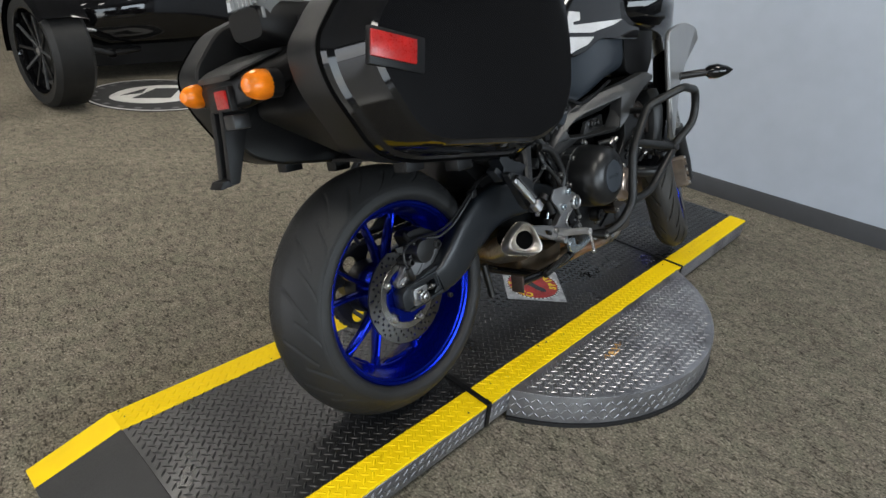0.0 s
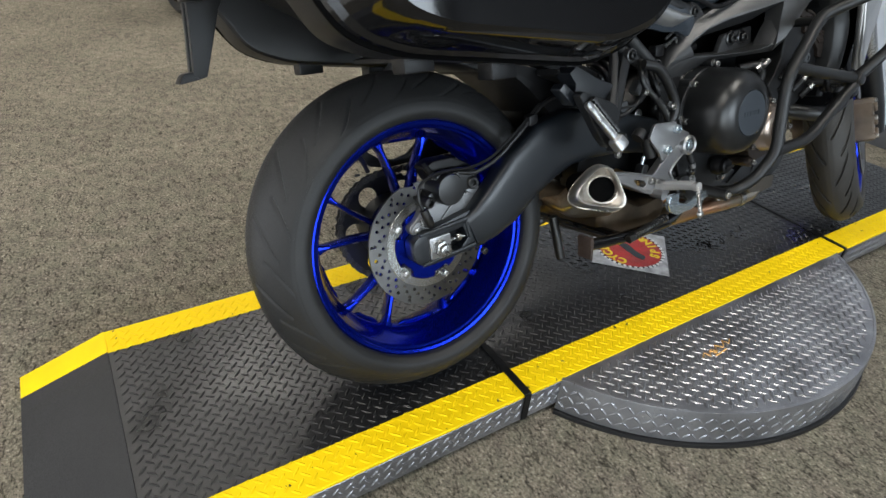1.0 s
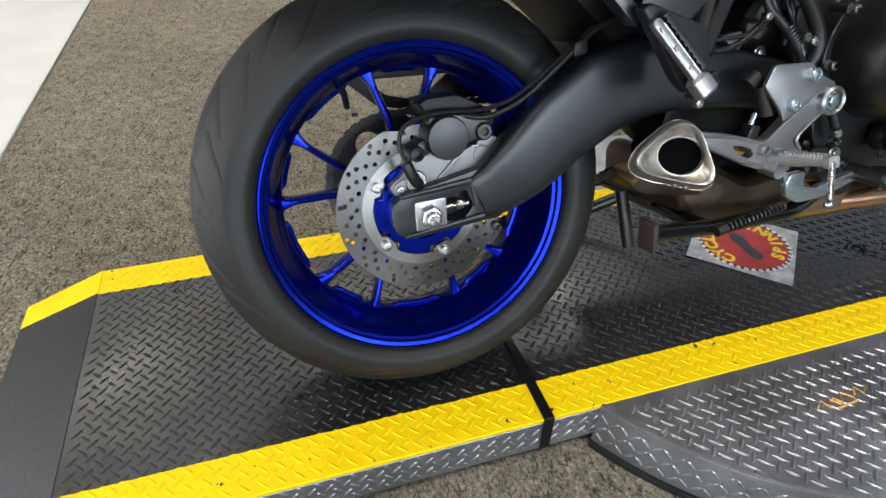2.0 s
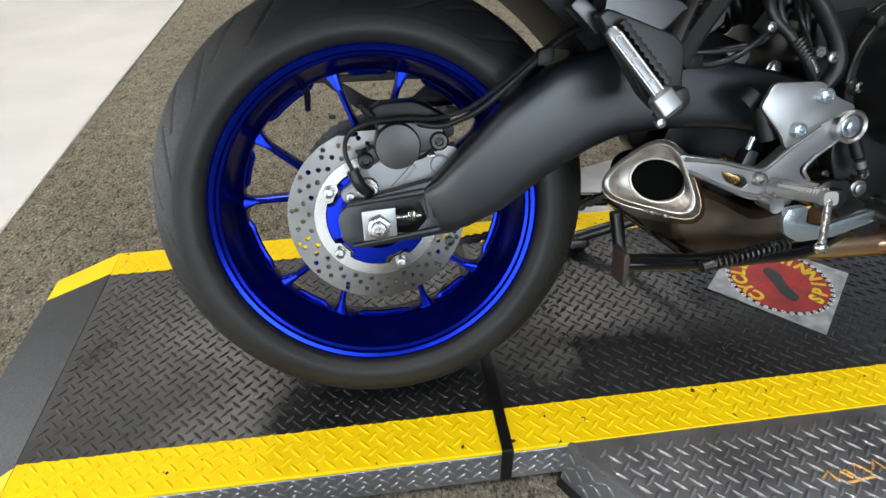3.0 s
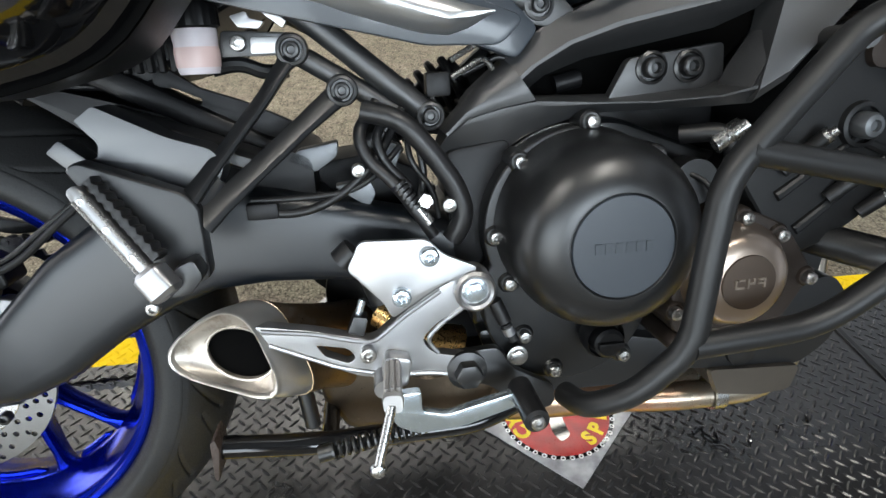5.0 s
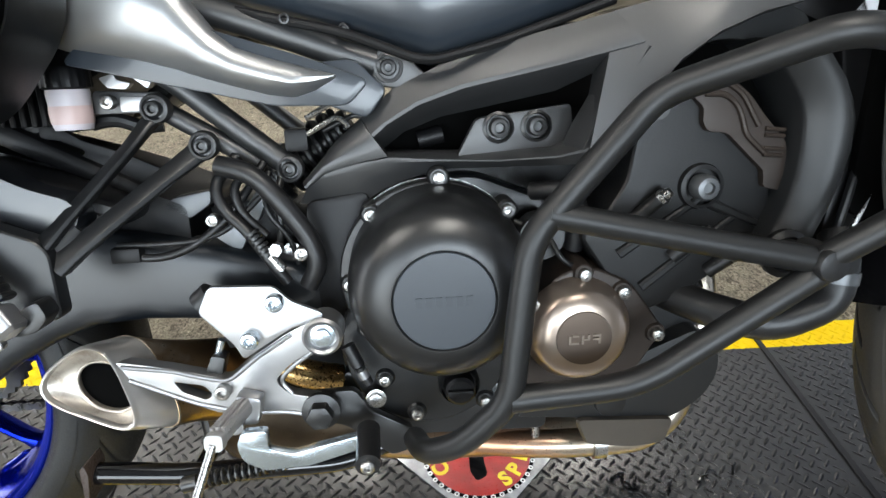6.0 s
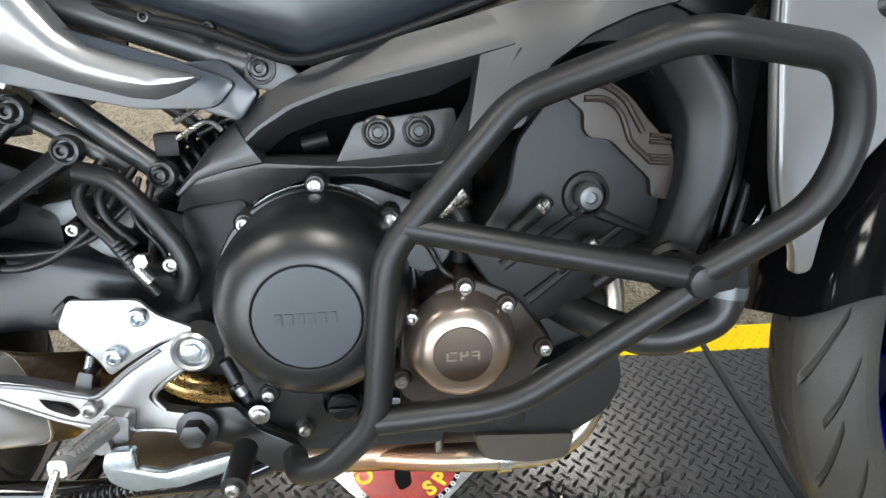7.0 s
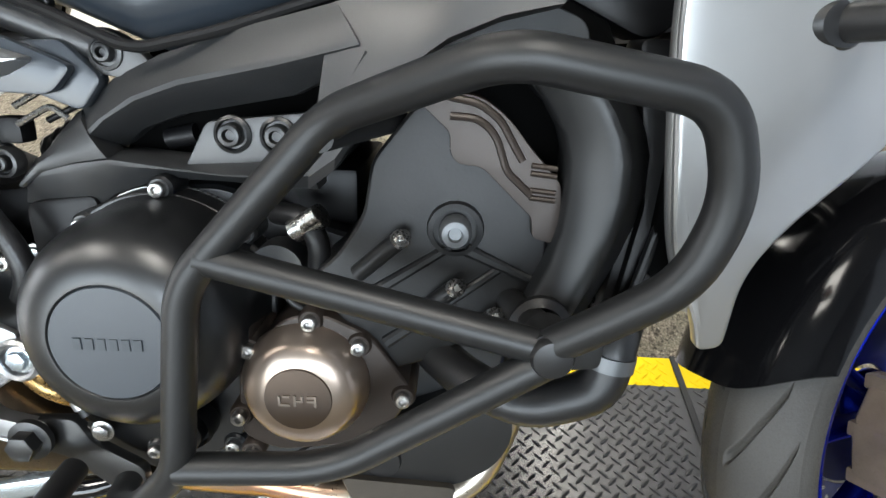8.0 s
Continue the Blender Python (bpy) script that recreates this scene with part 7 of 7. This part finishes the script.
    part("radiator_stay", rod((1.135, -0.205, 0.165), (1.178, -0.200, 0.262), 0.0028, 8), STEEL, bike, "thin bright stay rod")


bodywork()


def crash_bar():
    R = 0.0127
    b = part("crash_bar", tube([(0.681, -0.205, -0.024), (0.690, -0.240, -0.020), (0.726, -0.265, 0.003), (0.772, -0.281, 0.056), (0.783, -0.280, 0.152), (0.791, -0.280, 0.212), (0.897, -0.281, 0.330), (1.003, -0.352, 0.372), (1.114, -0.346, 0.353), (1.131, -0.340, 0.300), (1.116, -0.334, 0.248), (1.085, -0.316, 0.217), (1.045, -0.298, 0.184)], R, 0.024, 20, 8), BAR_BLACK, bike, "black powder-coated tubular crash bar")
    part("middle_bar", tube([(0.806, -0.281, 0.233), (0.925, -0.287, 0.207), (1.045, -0.296, 0.182)], R * 0.96, 0.02, 20), BAR_BLACK, b)
    part("lower_bar", tube([(0.772, -0.281, 0.058), (0.893, -0.283, 0.066), (1.045, -0.296, 0.172)], R, 0.035, 20, 8), BAR_BLACK, b)
    hub = part("slider_mount", rod((1.047, -0.270, 0.181), (1.047, -0.304, 0.181), 0.0162, 28, 0.003), BAR_BLACK, b)
    part("slider_plug", lathe([(0.0150, 0.0), (0.0150, -0.005), (0.013, -0.0085), (0.008, -0.0095), (0, -0.010)], (1.047, -0.303, 0.181), 32), HOSE, hub, "black rubber end plug")
    part("clamp_tab", prism(rounded([(1.060, 0.165), (1.082, 0.168), (1.084, 0.192), (1.064, 0.198)], 0.005), -0.296, -0.276, 0.002), BAR_BLACK, hub)
    part("mount_strut", rod((1.047, -0.270, 0.181), (1.02, -0.165, 0.170), 0.012, 16), BAR_BLACK, b)
    part("upper_mount", rod((0.893, -0.288, 0.318), (0.93, -0.17, 0.318), 0.010, 14), BAR_BLACK, b)
    part("far_crash_bar", tube([(0.712, 0.21, 0.006), (0.778, 0.30, 0.056), (0.788, 0.30, 0.190), (0.893, 0.30, 0.318), (1.098, 0.35, 0.346), (1.134, 0.35, 0.300), (1.045, 0.31, 0.184), (0.895, 0.30, 0.062), (0.778, 0.30, 0.052)], R, 0.035, 14, 5), BAR_BLACK, bike, "black crash bar of the far side")


crash_bar()


def plumbing():
    hose = [("coolant_hose", [(0.495, -0.150, 0.272), (0.530, -0.158, 0.264), (0.556, -0.160, 0.234), (0.582, -0.160, 0.194), (0.590, -0.160, 0.165), (0.576, -0.155, 0.140)], 0.0105, 0.03, "black rubber hose"),
            ("brake_line", [(0.556, -0.165, 0.148), (0.540, -0.168, 0.175), (0.518, -0.160, 0.206), (0.496, -0.155, 0.226), (0.488, -0.150, 0.252), (0.51, -0.13, 0.278)], 0.0062, 0.02, "black armoured brake line"),
            ("wiring", [(0.535, -0.12, 0.27), (0.505, -0.150, 0.222), (0.464, -0.155, 0.190), (0.425, -0.155, 0.177), (0.381, -0.155, 0.184)], 0.0045, 0.03, "black wiring loom"),
            ("wiring", [(0.53, -0.135, 0.235), (0.490, -0.155, 0.197), (0.43, -0.155, 0.193), (0.383, -0.152, 0.194)], 0.003, 0.03, "black wiring loom"),
            ("wiring", [(0.54, -0.125, 0.26), (0.535, -0.150, 0.225), (0.56, -0.145, 0.19), (0.565, -0.14, 0.16)], 0.003, 0.02, "black wiring loom"),
            ("wiring", [(0.526, -0.13, 0.267), (0.505, -0.145, 0.250), (0.512, -0.15, 0.222), (0.536, -0.15, 0.196)], 0.0048, 0.02, "black wiring loom"),
            ("wiring", [(0.555, -0.12, 0.262), (0.548, -0.14, 0.236), (0.552, -0.145, 0.205), (0.545, -0.14, 0.175)], 0.0040, 0.02, "black wiring loom"),
            ("cable", [(0.60, -0.11, 0.30), (0.64, -0.118, 0.318), (0.655, -0.115, 0.30), (0.64, -0.11, 0.28)], 0.003, 0.02, "thin black cable"),
            ("breather_hose", [(0.82, -0.150, 0.230), (0.85, -0.175, 0.235), (0.865, -0.180, 0.215), (0.86, -0.17, 0.17)], 0.010, 0.02, "black breather hose"),
            ("wiring", [(0.80, -0.160, 0.20), (0.83, -0.185, 0.19), (0.84, -0.20, 0.165), (0.87, -0.19, 0.15)], 0.003, 0.02, "black wiring loom")]
    for nm, pts, r, bend, lab in hose:
        part(nm, tube(pts, r, bend, 12), HOSE, bike, lab)
    part("line_fitting", rod((0.541, -0.167, 0.178), (0.552, -0.167, 0.162), 0.0062, 12, 0.001), STEEL, bike, "bright hose fitting")
    part("banjo_bolt", rod((0.549, -0.160, 0.184), (0.549, -0.176, 0.186), 0.0070, 6, 0.001), STEEL, bike)
    for k in range(6):
        c = Vector((0.524, -0.1635, 0.203)).lerp(Vector((0.538, -0.1665, 0.181)), k / 5)
        part("ferrule_ring", rod(c, c + Vector((0.0016, -0.0003, -0.0025)), 0.0076, 14, 0.0006), BLACK_SATIN, bike)
    part("connector_plug", box(0.378, 0.408, -0.162, -0.147, 0.176, 0.192, 0.003), BLACK_PLASTIC, bike, "black cable connector")
    part("linkage_arm", prism(rounded([(0.398, 0.078), (0.408, 0.045), (0.44, 0.015), (0.50, -0.020), (0.62, -0.035), (0.72, -0.020), (0.72, 0.095)], 0.012), 0.030, 0.075, 0.005), BLACK_PLASTIC, bike, "black suspension arm under the swingarm")
    part("shock_linkage", prism(rounded([(0.414, 0.222), (0.426, 0.232), (0.468, 0.239), (0.466, 0.224), (0.442, 0.208)], 0.004), -0.10, -0.075, 0.003), LINK_GREY, bike, "grey suspension link")
    part("link_plate", prism(rounded([(0.460, 0.194), (0.498, 0.198), (0.503, 0.182), (0.494, 0.168), (0.478, 0.180)], 0.004), -0.108, -0.09, 0.002), LINK_GREY, bike, "grey link plate")
    part("wedge_plate", prism(rounded([(0.505, 0.216), (0.522, 0.238), (0.534, 0.232), (0.522, 0.205)], 0.003), -0.12, -0.10, 0.002), LINK_GREY, bike, "grey bracket plate")
    part("shock_absorber", joined(rod((0.50, 0.02, 0.22), (0.62, 0.02, 0.30), 0.022, 18, 0.003)), BLACK_SATIN, bike, "black rear shock absorber")
    coil = []
    for i in range(90):
        t = i / 90
        a = 2 * math.pi * 7 * t
        c = Vector((0.515, 0.02, 0.23)).lerp(Vector((0.61, 0.02, 0.294)), t)
        coil.append(c + Vector((-0.55 * math.cos(a), math.sin(a), 0.83 * math.cos(a))) * 0.03)
    part("shock_spring", sweep(coil, 0.0055, 8), BLACK_SATIN, bike, "black shock spring")
    for x, z, r in ((0.573, 0.178, 0.0075), (0.547, 0.182, 0.0065), (0.487, 0.218, 0.0065)):
        bolt(bike, x, -0.162, z, r, STEEL, r > 0.008)
    part("solenoid", box(0.560, 0.585, -0.128, -0.106, 0.280, 0.304, 0.004), BLACK_PLASTIC, bike, "black electric relay")
    for dz in (0.0, 0.016):
        part("pipe_clip", tube([(0.585, -0.130, 0.298 + dz), (0.618, -0.130, 0.316 + dz), (0.628, -0.125, 0.304 + dz)], 0.003, 0.008, 8), STEEL, bike, "bright metal pipe clip")
    part("shock_guard", prism(rounded([(0.30, 0.242), (0.36, 0.240), (0.43, 0.204), (0.50, 0.214), (0.56, 0.19), (0.56, 0.14), (0.42, 0.10), (0.36, 0.085), (0.30, 0.12), (0.285, 0.19)], 0.012), -0.02, 0.10, 0.004), BLACK_PLASTIC, bike, "black plastic shock guard")
    part("intake_block", box(0.70, 0.885, -0.10, 0.10, 0.205, 0.262, 0.006), BLACK_PLASTIC, bike, "black intake block above the engine")
    part("throttle_body", rod((0.80, -0.10, 0.225), (0.80, 0.10, 0.225), 0.028, 20, 0.004), BLACK_SATIN, bike, "black throttle body")
    part("hose_union", rod((0.842, -0.175, 0.222), (0.868, -0.180, 0.238), 0.011, 14, 0.002), STEEL, bike, "bright hose union")
    part("union_screw", rod((0.852, -0.188, 0.232), (0.866, -0.190, 0.242), 0.007, 12, 0.001), STEEL, bike)
    part("water_pump", rod((0.825, -0.15, 0.185), (0.825, -0.178, 0.185), 0.024, 20, 0.004), ENGINE_BLACK, bike, "black water pump housing")


plumbing()


def front_end():
    STEER = radians(24)
    cx, cz = 1.532, -0.022
    m = Matrix.Translation((cx, -0.040, cz)) @ Matrix.Rotation(STEER, 4, Vector((-0.407, 0, 0.914)))
    w = part("front_wheel", lathe(rim_profile(0.104, 0.226, 0.190), (0, 0, 0), 96, True), BLUE, bike, "blue painted cast front wheel")
    w.matrix_basis = m
    part("tyre", grooved_tyre(0, [(0.300, 0), (0.298, 0.013), (0.2915, 0.027), (0.281, 0.041), (0.268, 0.052), (0.258, 0.058)], [(0.256, 0.0585), (0.248, 0.061), (0.238, 0.0605), (0.231, 0.057), (0.228, 0.053), (0.222, 0.052)], 13, 0.0055, 2.4, 20, -1), DUSTY_RUBBER, w, "dusty black road tyre with slanting grooves")
    part("hub", lathe([(0.02, -0.06), (0.04, -0.06), (0.045, 0), (0.04, 0.06), (0.02, 0.06)], (0, 0, 0), 32), BLUE, w)
    for k in range(5):
        for s in (-1, 1):
            spoke(w, 20 + 72 * k + 16 * s, 0.04, 0.195, 0, 0, lean=-8 * s)
    for s in (-1, 1):
        part("brake_disc", drilled_disc(0.158, 0.116, s * 0.062, 0.0045, [(0.125, 25, 0.0), (0.136, 25, 0.1), (0.147, 25, 0.2)]), DISC, w, "drilled front brake disc")
        part("disc_carrier", prism(circle(0, 0, 0.113, 40), s * 0.062 - 0.003, s * 0.062 + 0.003, 0.001, 1, holes=(circle(0, 0, 0.045, 30),)), BLACK_SATIN, w)
    fork = part("front_fork", joined(*[rod((0.0, s * 0.098, 0.0), (-0.245, s * 0.098, 0.58), 0.021, 20) for s in (-1, 1)]), STEEL, bike, "front fork with black sliders")
    fork.matrix_basis = m
    for s in (-1, 1):
        part("slider", sweep([Vector((0.012, s * 0.098, -0.03)), Vector((-0.02, s * 0.098, 0.05)), Vector((-0.085, s * 0.098, 0.20))], [0.024, 0.029, 0.028], 20), BLACK_SATIN, fork)
        y0 = s * 0.070
        cal = part("front_caliper", prism(rounded([(-0.158, -0.034), (-0.100, -0.042), (-0.075, 0.014), (-0.090, 0.079), (-0.140, 0.090), (-0.168, 0.034)], 0.014), y0 - 0.032, y0 + 0.032, 0.007, 3), CALIPER, fork, "dusty bronze front brake caliper")
        for z in (-0.018, 0.020, 0.058):
            part("caliper_piston", lathe([(0.015, 0.004), (0.015, -0.008), (0.012, -0.011), (0, -0.011)], (-0.122 + abs(z - 0.02) * 0.1, y0 + s * 0.030, z), 20), CALIPER, cal)
        for x, z in ((-0.150, -0.022), (-0.156, 0.030), (-0.138, 0.078)):
            part("caliper_bridge", box(x - 0.010, x + 0.014, y0 - 0.036, y0 + 0.036, z - 0.008, z + 0.008, 0.003), CALIPER, cal)
            bolt(cal, x, y0 - 0.036, z, 0.006, STEEL)
    secs = []
    for i in range(15):
        a = radians(70 + 95 * i / 14)
        hw = 0.080 - 0.006 * abs(i - 7) / 7
        rr = 0.318
        ring = []
        for rim_, steps in ((0.0, range(17)), (0.004, range(16, -1, -1))):
            for k in steps:
                u = k / 8 - 1
                y = u * hw * (1.0 + 0.45 * max(0.0, u) * i / 14)
                cut = radians(9) * (i / 14) ** 2 * max(0.0, -u) ** 2
                r_ = rr - 0.046 * abs(u) ** 3.5 - rim_
                ring.append(Vector((r_ * math.cos(a - cut), y, r_ * math.sin(a - cut))))
        secs.append(ring)
    fen = part("front_fender", loft(secs), FENDER_BLACK, bike, "glossy black front mudguard")
    fen.matrix_basis = m


front_end()


# ---- parked three-wheeler, mat and small litter ----
def roadster():
    car = thing("roadster", pose(0, 0, 0), "low glossy black open three-wheeled roadster parked on the carpet", "car")
    wx, wy, r = 0.33, 3.93, 0.355
    mw = Matrix.Translation((wx, wy, r)) @ Matrix.Rotation(radians(96), 4, "Z")
    wheel = part("front_wheel", lathe([(r - 0.085, -0.115), (r - 0.03, -0.125), (r, -0.095), (r, 0.095), (r - 0.03, 0.125), (r - 0.085, 0.115)], (0, 0, 0), 64), RUBBER, car, "wide black tyre on a dark alloy wheel")
    wheel.matrix_basis = mw
    rim = part("rim", lathe([(r - 0.082, 0.118), (r - 0.090, 0.116), (r - 0.105, 0.04), (r - 0.10, -0.10), (r - 0.085, -0.10)], (0, 0, 0), 48), BLACK_GLOSS, wheel)
    for k in range(10):
        a = 2 * math.pi * k / 10
        b = part("rim_spoke", loft([ring_section((q * math.cos(a), 0.06 + 0.04 * q / 0.24, q * math.sin(a)), (math.cos(a), 0, math.sin(a)), (0, 1, 0), 0.009, 0.008, 3, 8) for q in (0.03, 0.24)]), LINK_GREY if k % 2 else BLACK_SATIN, rim)
    part("rim_back", lathe([(0, 0.02), (r - 0.105, 0.02)], (0, 0, 0), 40), BLACK_SATIN, rim)
    part("hub_cap", lathe([(0.028, 0.06), (0.026, 0.085), (0, 0.09)], (0, 0, 0), 24), SILVER, rim)
    secs = []
    for i in range(13):
        a = radians(-8 + 150 * i / 12)
        n_, c = Vector((math.cos(a), 0, math.sin(a))), Vector(((r + 0.045) * math.cos(a), 0, (r + 0.045) * math.sin(a)))
        secs.append([c + Vector((0, y, 0)) - n_ * d for y, d in ((-0.15, 0.05), (-0.13, 0.008), (0, -0.008), (0.13, 0.008), (0.15, 0.05), (0.13, 0.02), (0, 0.006), (-0.13, 0.02))])
    fen = part("wheel_fender", loft(secs), BLACK_GLOSS, car, "glossy black cycle fender")
    fen.matrix_basis = Matrix.Translation((wx, wy, r)) @ Matrix.Rotation(radians(96), 4, "Z")
    body = part("body", loft([ring_section((x, y, z), (1, 0.25, 0), (0, 0, 1), w, h, 3.5, 24) for x, y, z, w, h in ((0.55, 4.75, 0.46, 0.30, 0.12), (0.75, 4.8, 0.50, 0.50, 0.24), (1.4, 4.95, 0.56, 0.62, 0.32), (2.2, 5.15, 0.56, 0.62, 0.32), (2.5, 5.2, 0.55, 0.50, 0.25))]), BLACK_GLOSS, car, "glossy black body side")
    part("sill_trim", tube([(0.62, 4.40, 0.42), (1.2, 4.38, 0.36), (2.2, 4.55, 0.36)], 0.014, 0.1, 10), STEEL, body)
    part("underbody", slab(0.6, 2.4, 4.5, 5.6, 0.12, 0.30), BLACK_PLASTIC, car)
    part("suspension_arm", tube([(0.42, 4.15, 0.36), (0.80, 4.25, 0.26), (1.1, 4.5, 0.24)], 0.022, 0.05, 12), BLACK_SATIN, car)
    part("arm_end", lathe([(0.03, -0.02), (0.032, 0.02), (0.02, 0.03), (0, 0.03)], (0.80, 4.25, 0.26), 16), STEEL, car)
    for k in range(10):
        part("side_letter_bar", box(0.95 + k * 0.055, 0.985 + k * 0.055, 4.352 + k * 0.008, 4.36 + k * 0.008, 0.44, 0.455, 0, 1), SILVER, body)
    part("rear_wheel", lathe([(0.2, -0.12), (0.3, -0.13), (0.335, -0.10), (0.335, 0.10), (0.3, 0.13), (0.2, 0.12)], (0, 0, 0), 48), RUBBER, car).matrix_basis = Matrix.Translation((2.3, 5.2, 0.335)) @ Matrix.Rotation(radians(72), 4, "Z")
    return car


roadster()


def floor_mat():
    m = thing("floor_mat", pose(0.98, 3.93, 0.0), "round black and white printed emblem mat lying on the carpet", "mat")
    grey = mat("grey_mat_print", (0.12, 0.12, 0.12), 0.9)
    white = mat("white_mat_print", (0.62, 0.61, 0.58), 0.9, vary=0.08)
    black = mat("black_mat_pile", (0.03, 0.03, 0.03), 0.95)
    part("mat_base", prism(circle(0, 0, 0.50, 64), 0.0, 0.006, 0.001, plane="xy"), black, m)
    part("white_rim", prism(circle(0, 0, 0.495, 64), 0.0065, 0.008, 0, plane="xy", holes=(circle(0, 0, 0.480, 64),)), white, m)
    part("white_field", prism(rounded([(-0.40, 0.0), (-0.15, 0.26), (0.2, 0.27), (0.40, 0.0), (0.15, -0.27), (-0.2, -0.26)], 0.2, 8), 0.0065, 0.008, 0, plane="xy"), white, m)
    part("black_arrow", prism([(-0.22, -0.06), (0.05, 0.16), (0.22, 0.10), (0.02, -0.16)], 0.0085, 0.010, 0, plane="xy"), black, m)
    part("black_wedge", prism([(-0.26, 0.05), (0.0, 0.20), (-0.10, 0.06)], 0.0085, 0.010, 0, plane="xy"), black, m)
    for k in range(22):
        a = 2 * math.pi * k / 22
        b = part("rim_mark", moved(prism([(-0.018, -0.02), (0.018, -0.02), (0.018, 0.02), (-0.018, 0.02)], 0.0065, 0.008, 0, plane="xy"), Matrix.Rotation(a, 4, "Z") @ Matrix.Translation((0.435, 0, 0))), grey, m)
    return m


floor_mat()


def litter():
    """Cut cable ties and clips lying on the deck ahead of the sheet."""
    base = None
    for i, (x, y, turn) in enumerate(((1.02, 0.215, 20), (1.045, 0.20, 70), (1.04, 0.175, -30), (1.10, 0.19, 60), (1.16, 0.20, 30), (1.22, 0.215, 55), (0.60, 0.13, 20), (1.03, 0.20, 120))):
        b = joined(tube([(-0.012, 0, 0.003), (0, 0.003, 0.006), (0.012, 0, 0.003)], 0.002, 0.005, 6), rod((-0.014, 0, 0.003), (-0.010, 0, 0.003), 0.0028, 6))
        o = part("plastic_clip", b, BLACK_GLOSS)
        o.matrix_basis = pose(x, y, DECK_Z, 0, 0, turn)
        tagged(o, "small black broken plastic clip lying on the deck", "clip", "litter on the ramp")


litter()
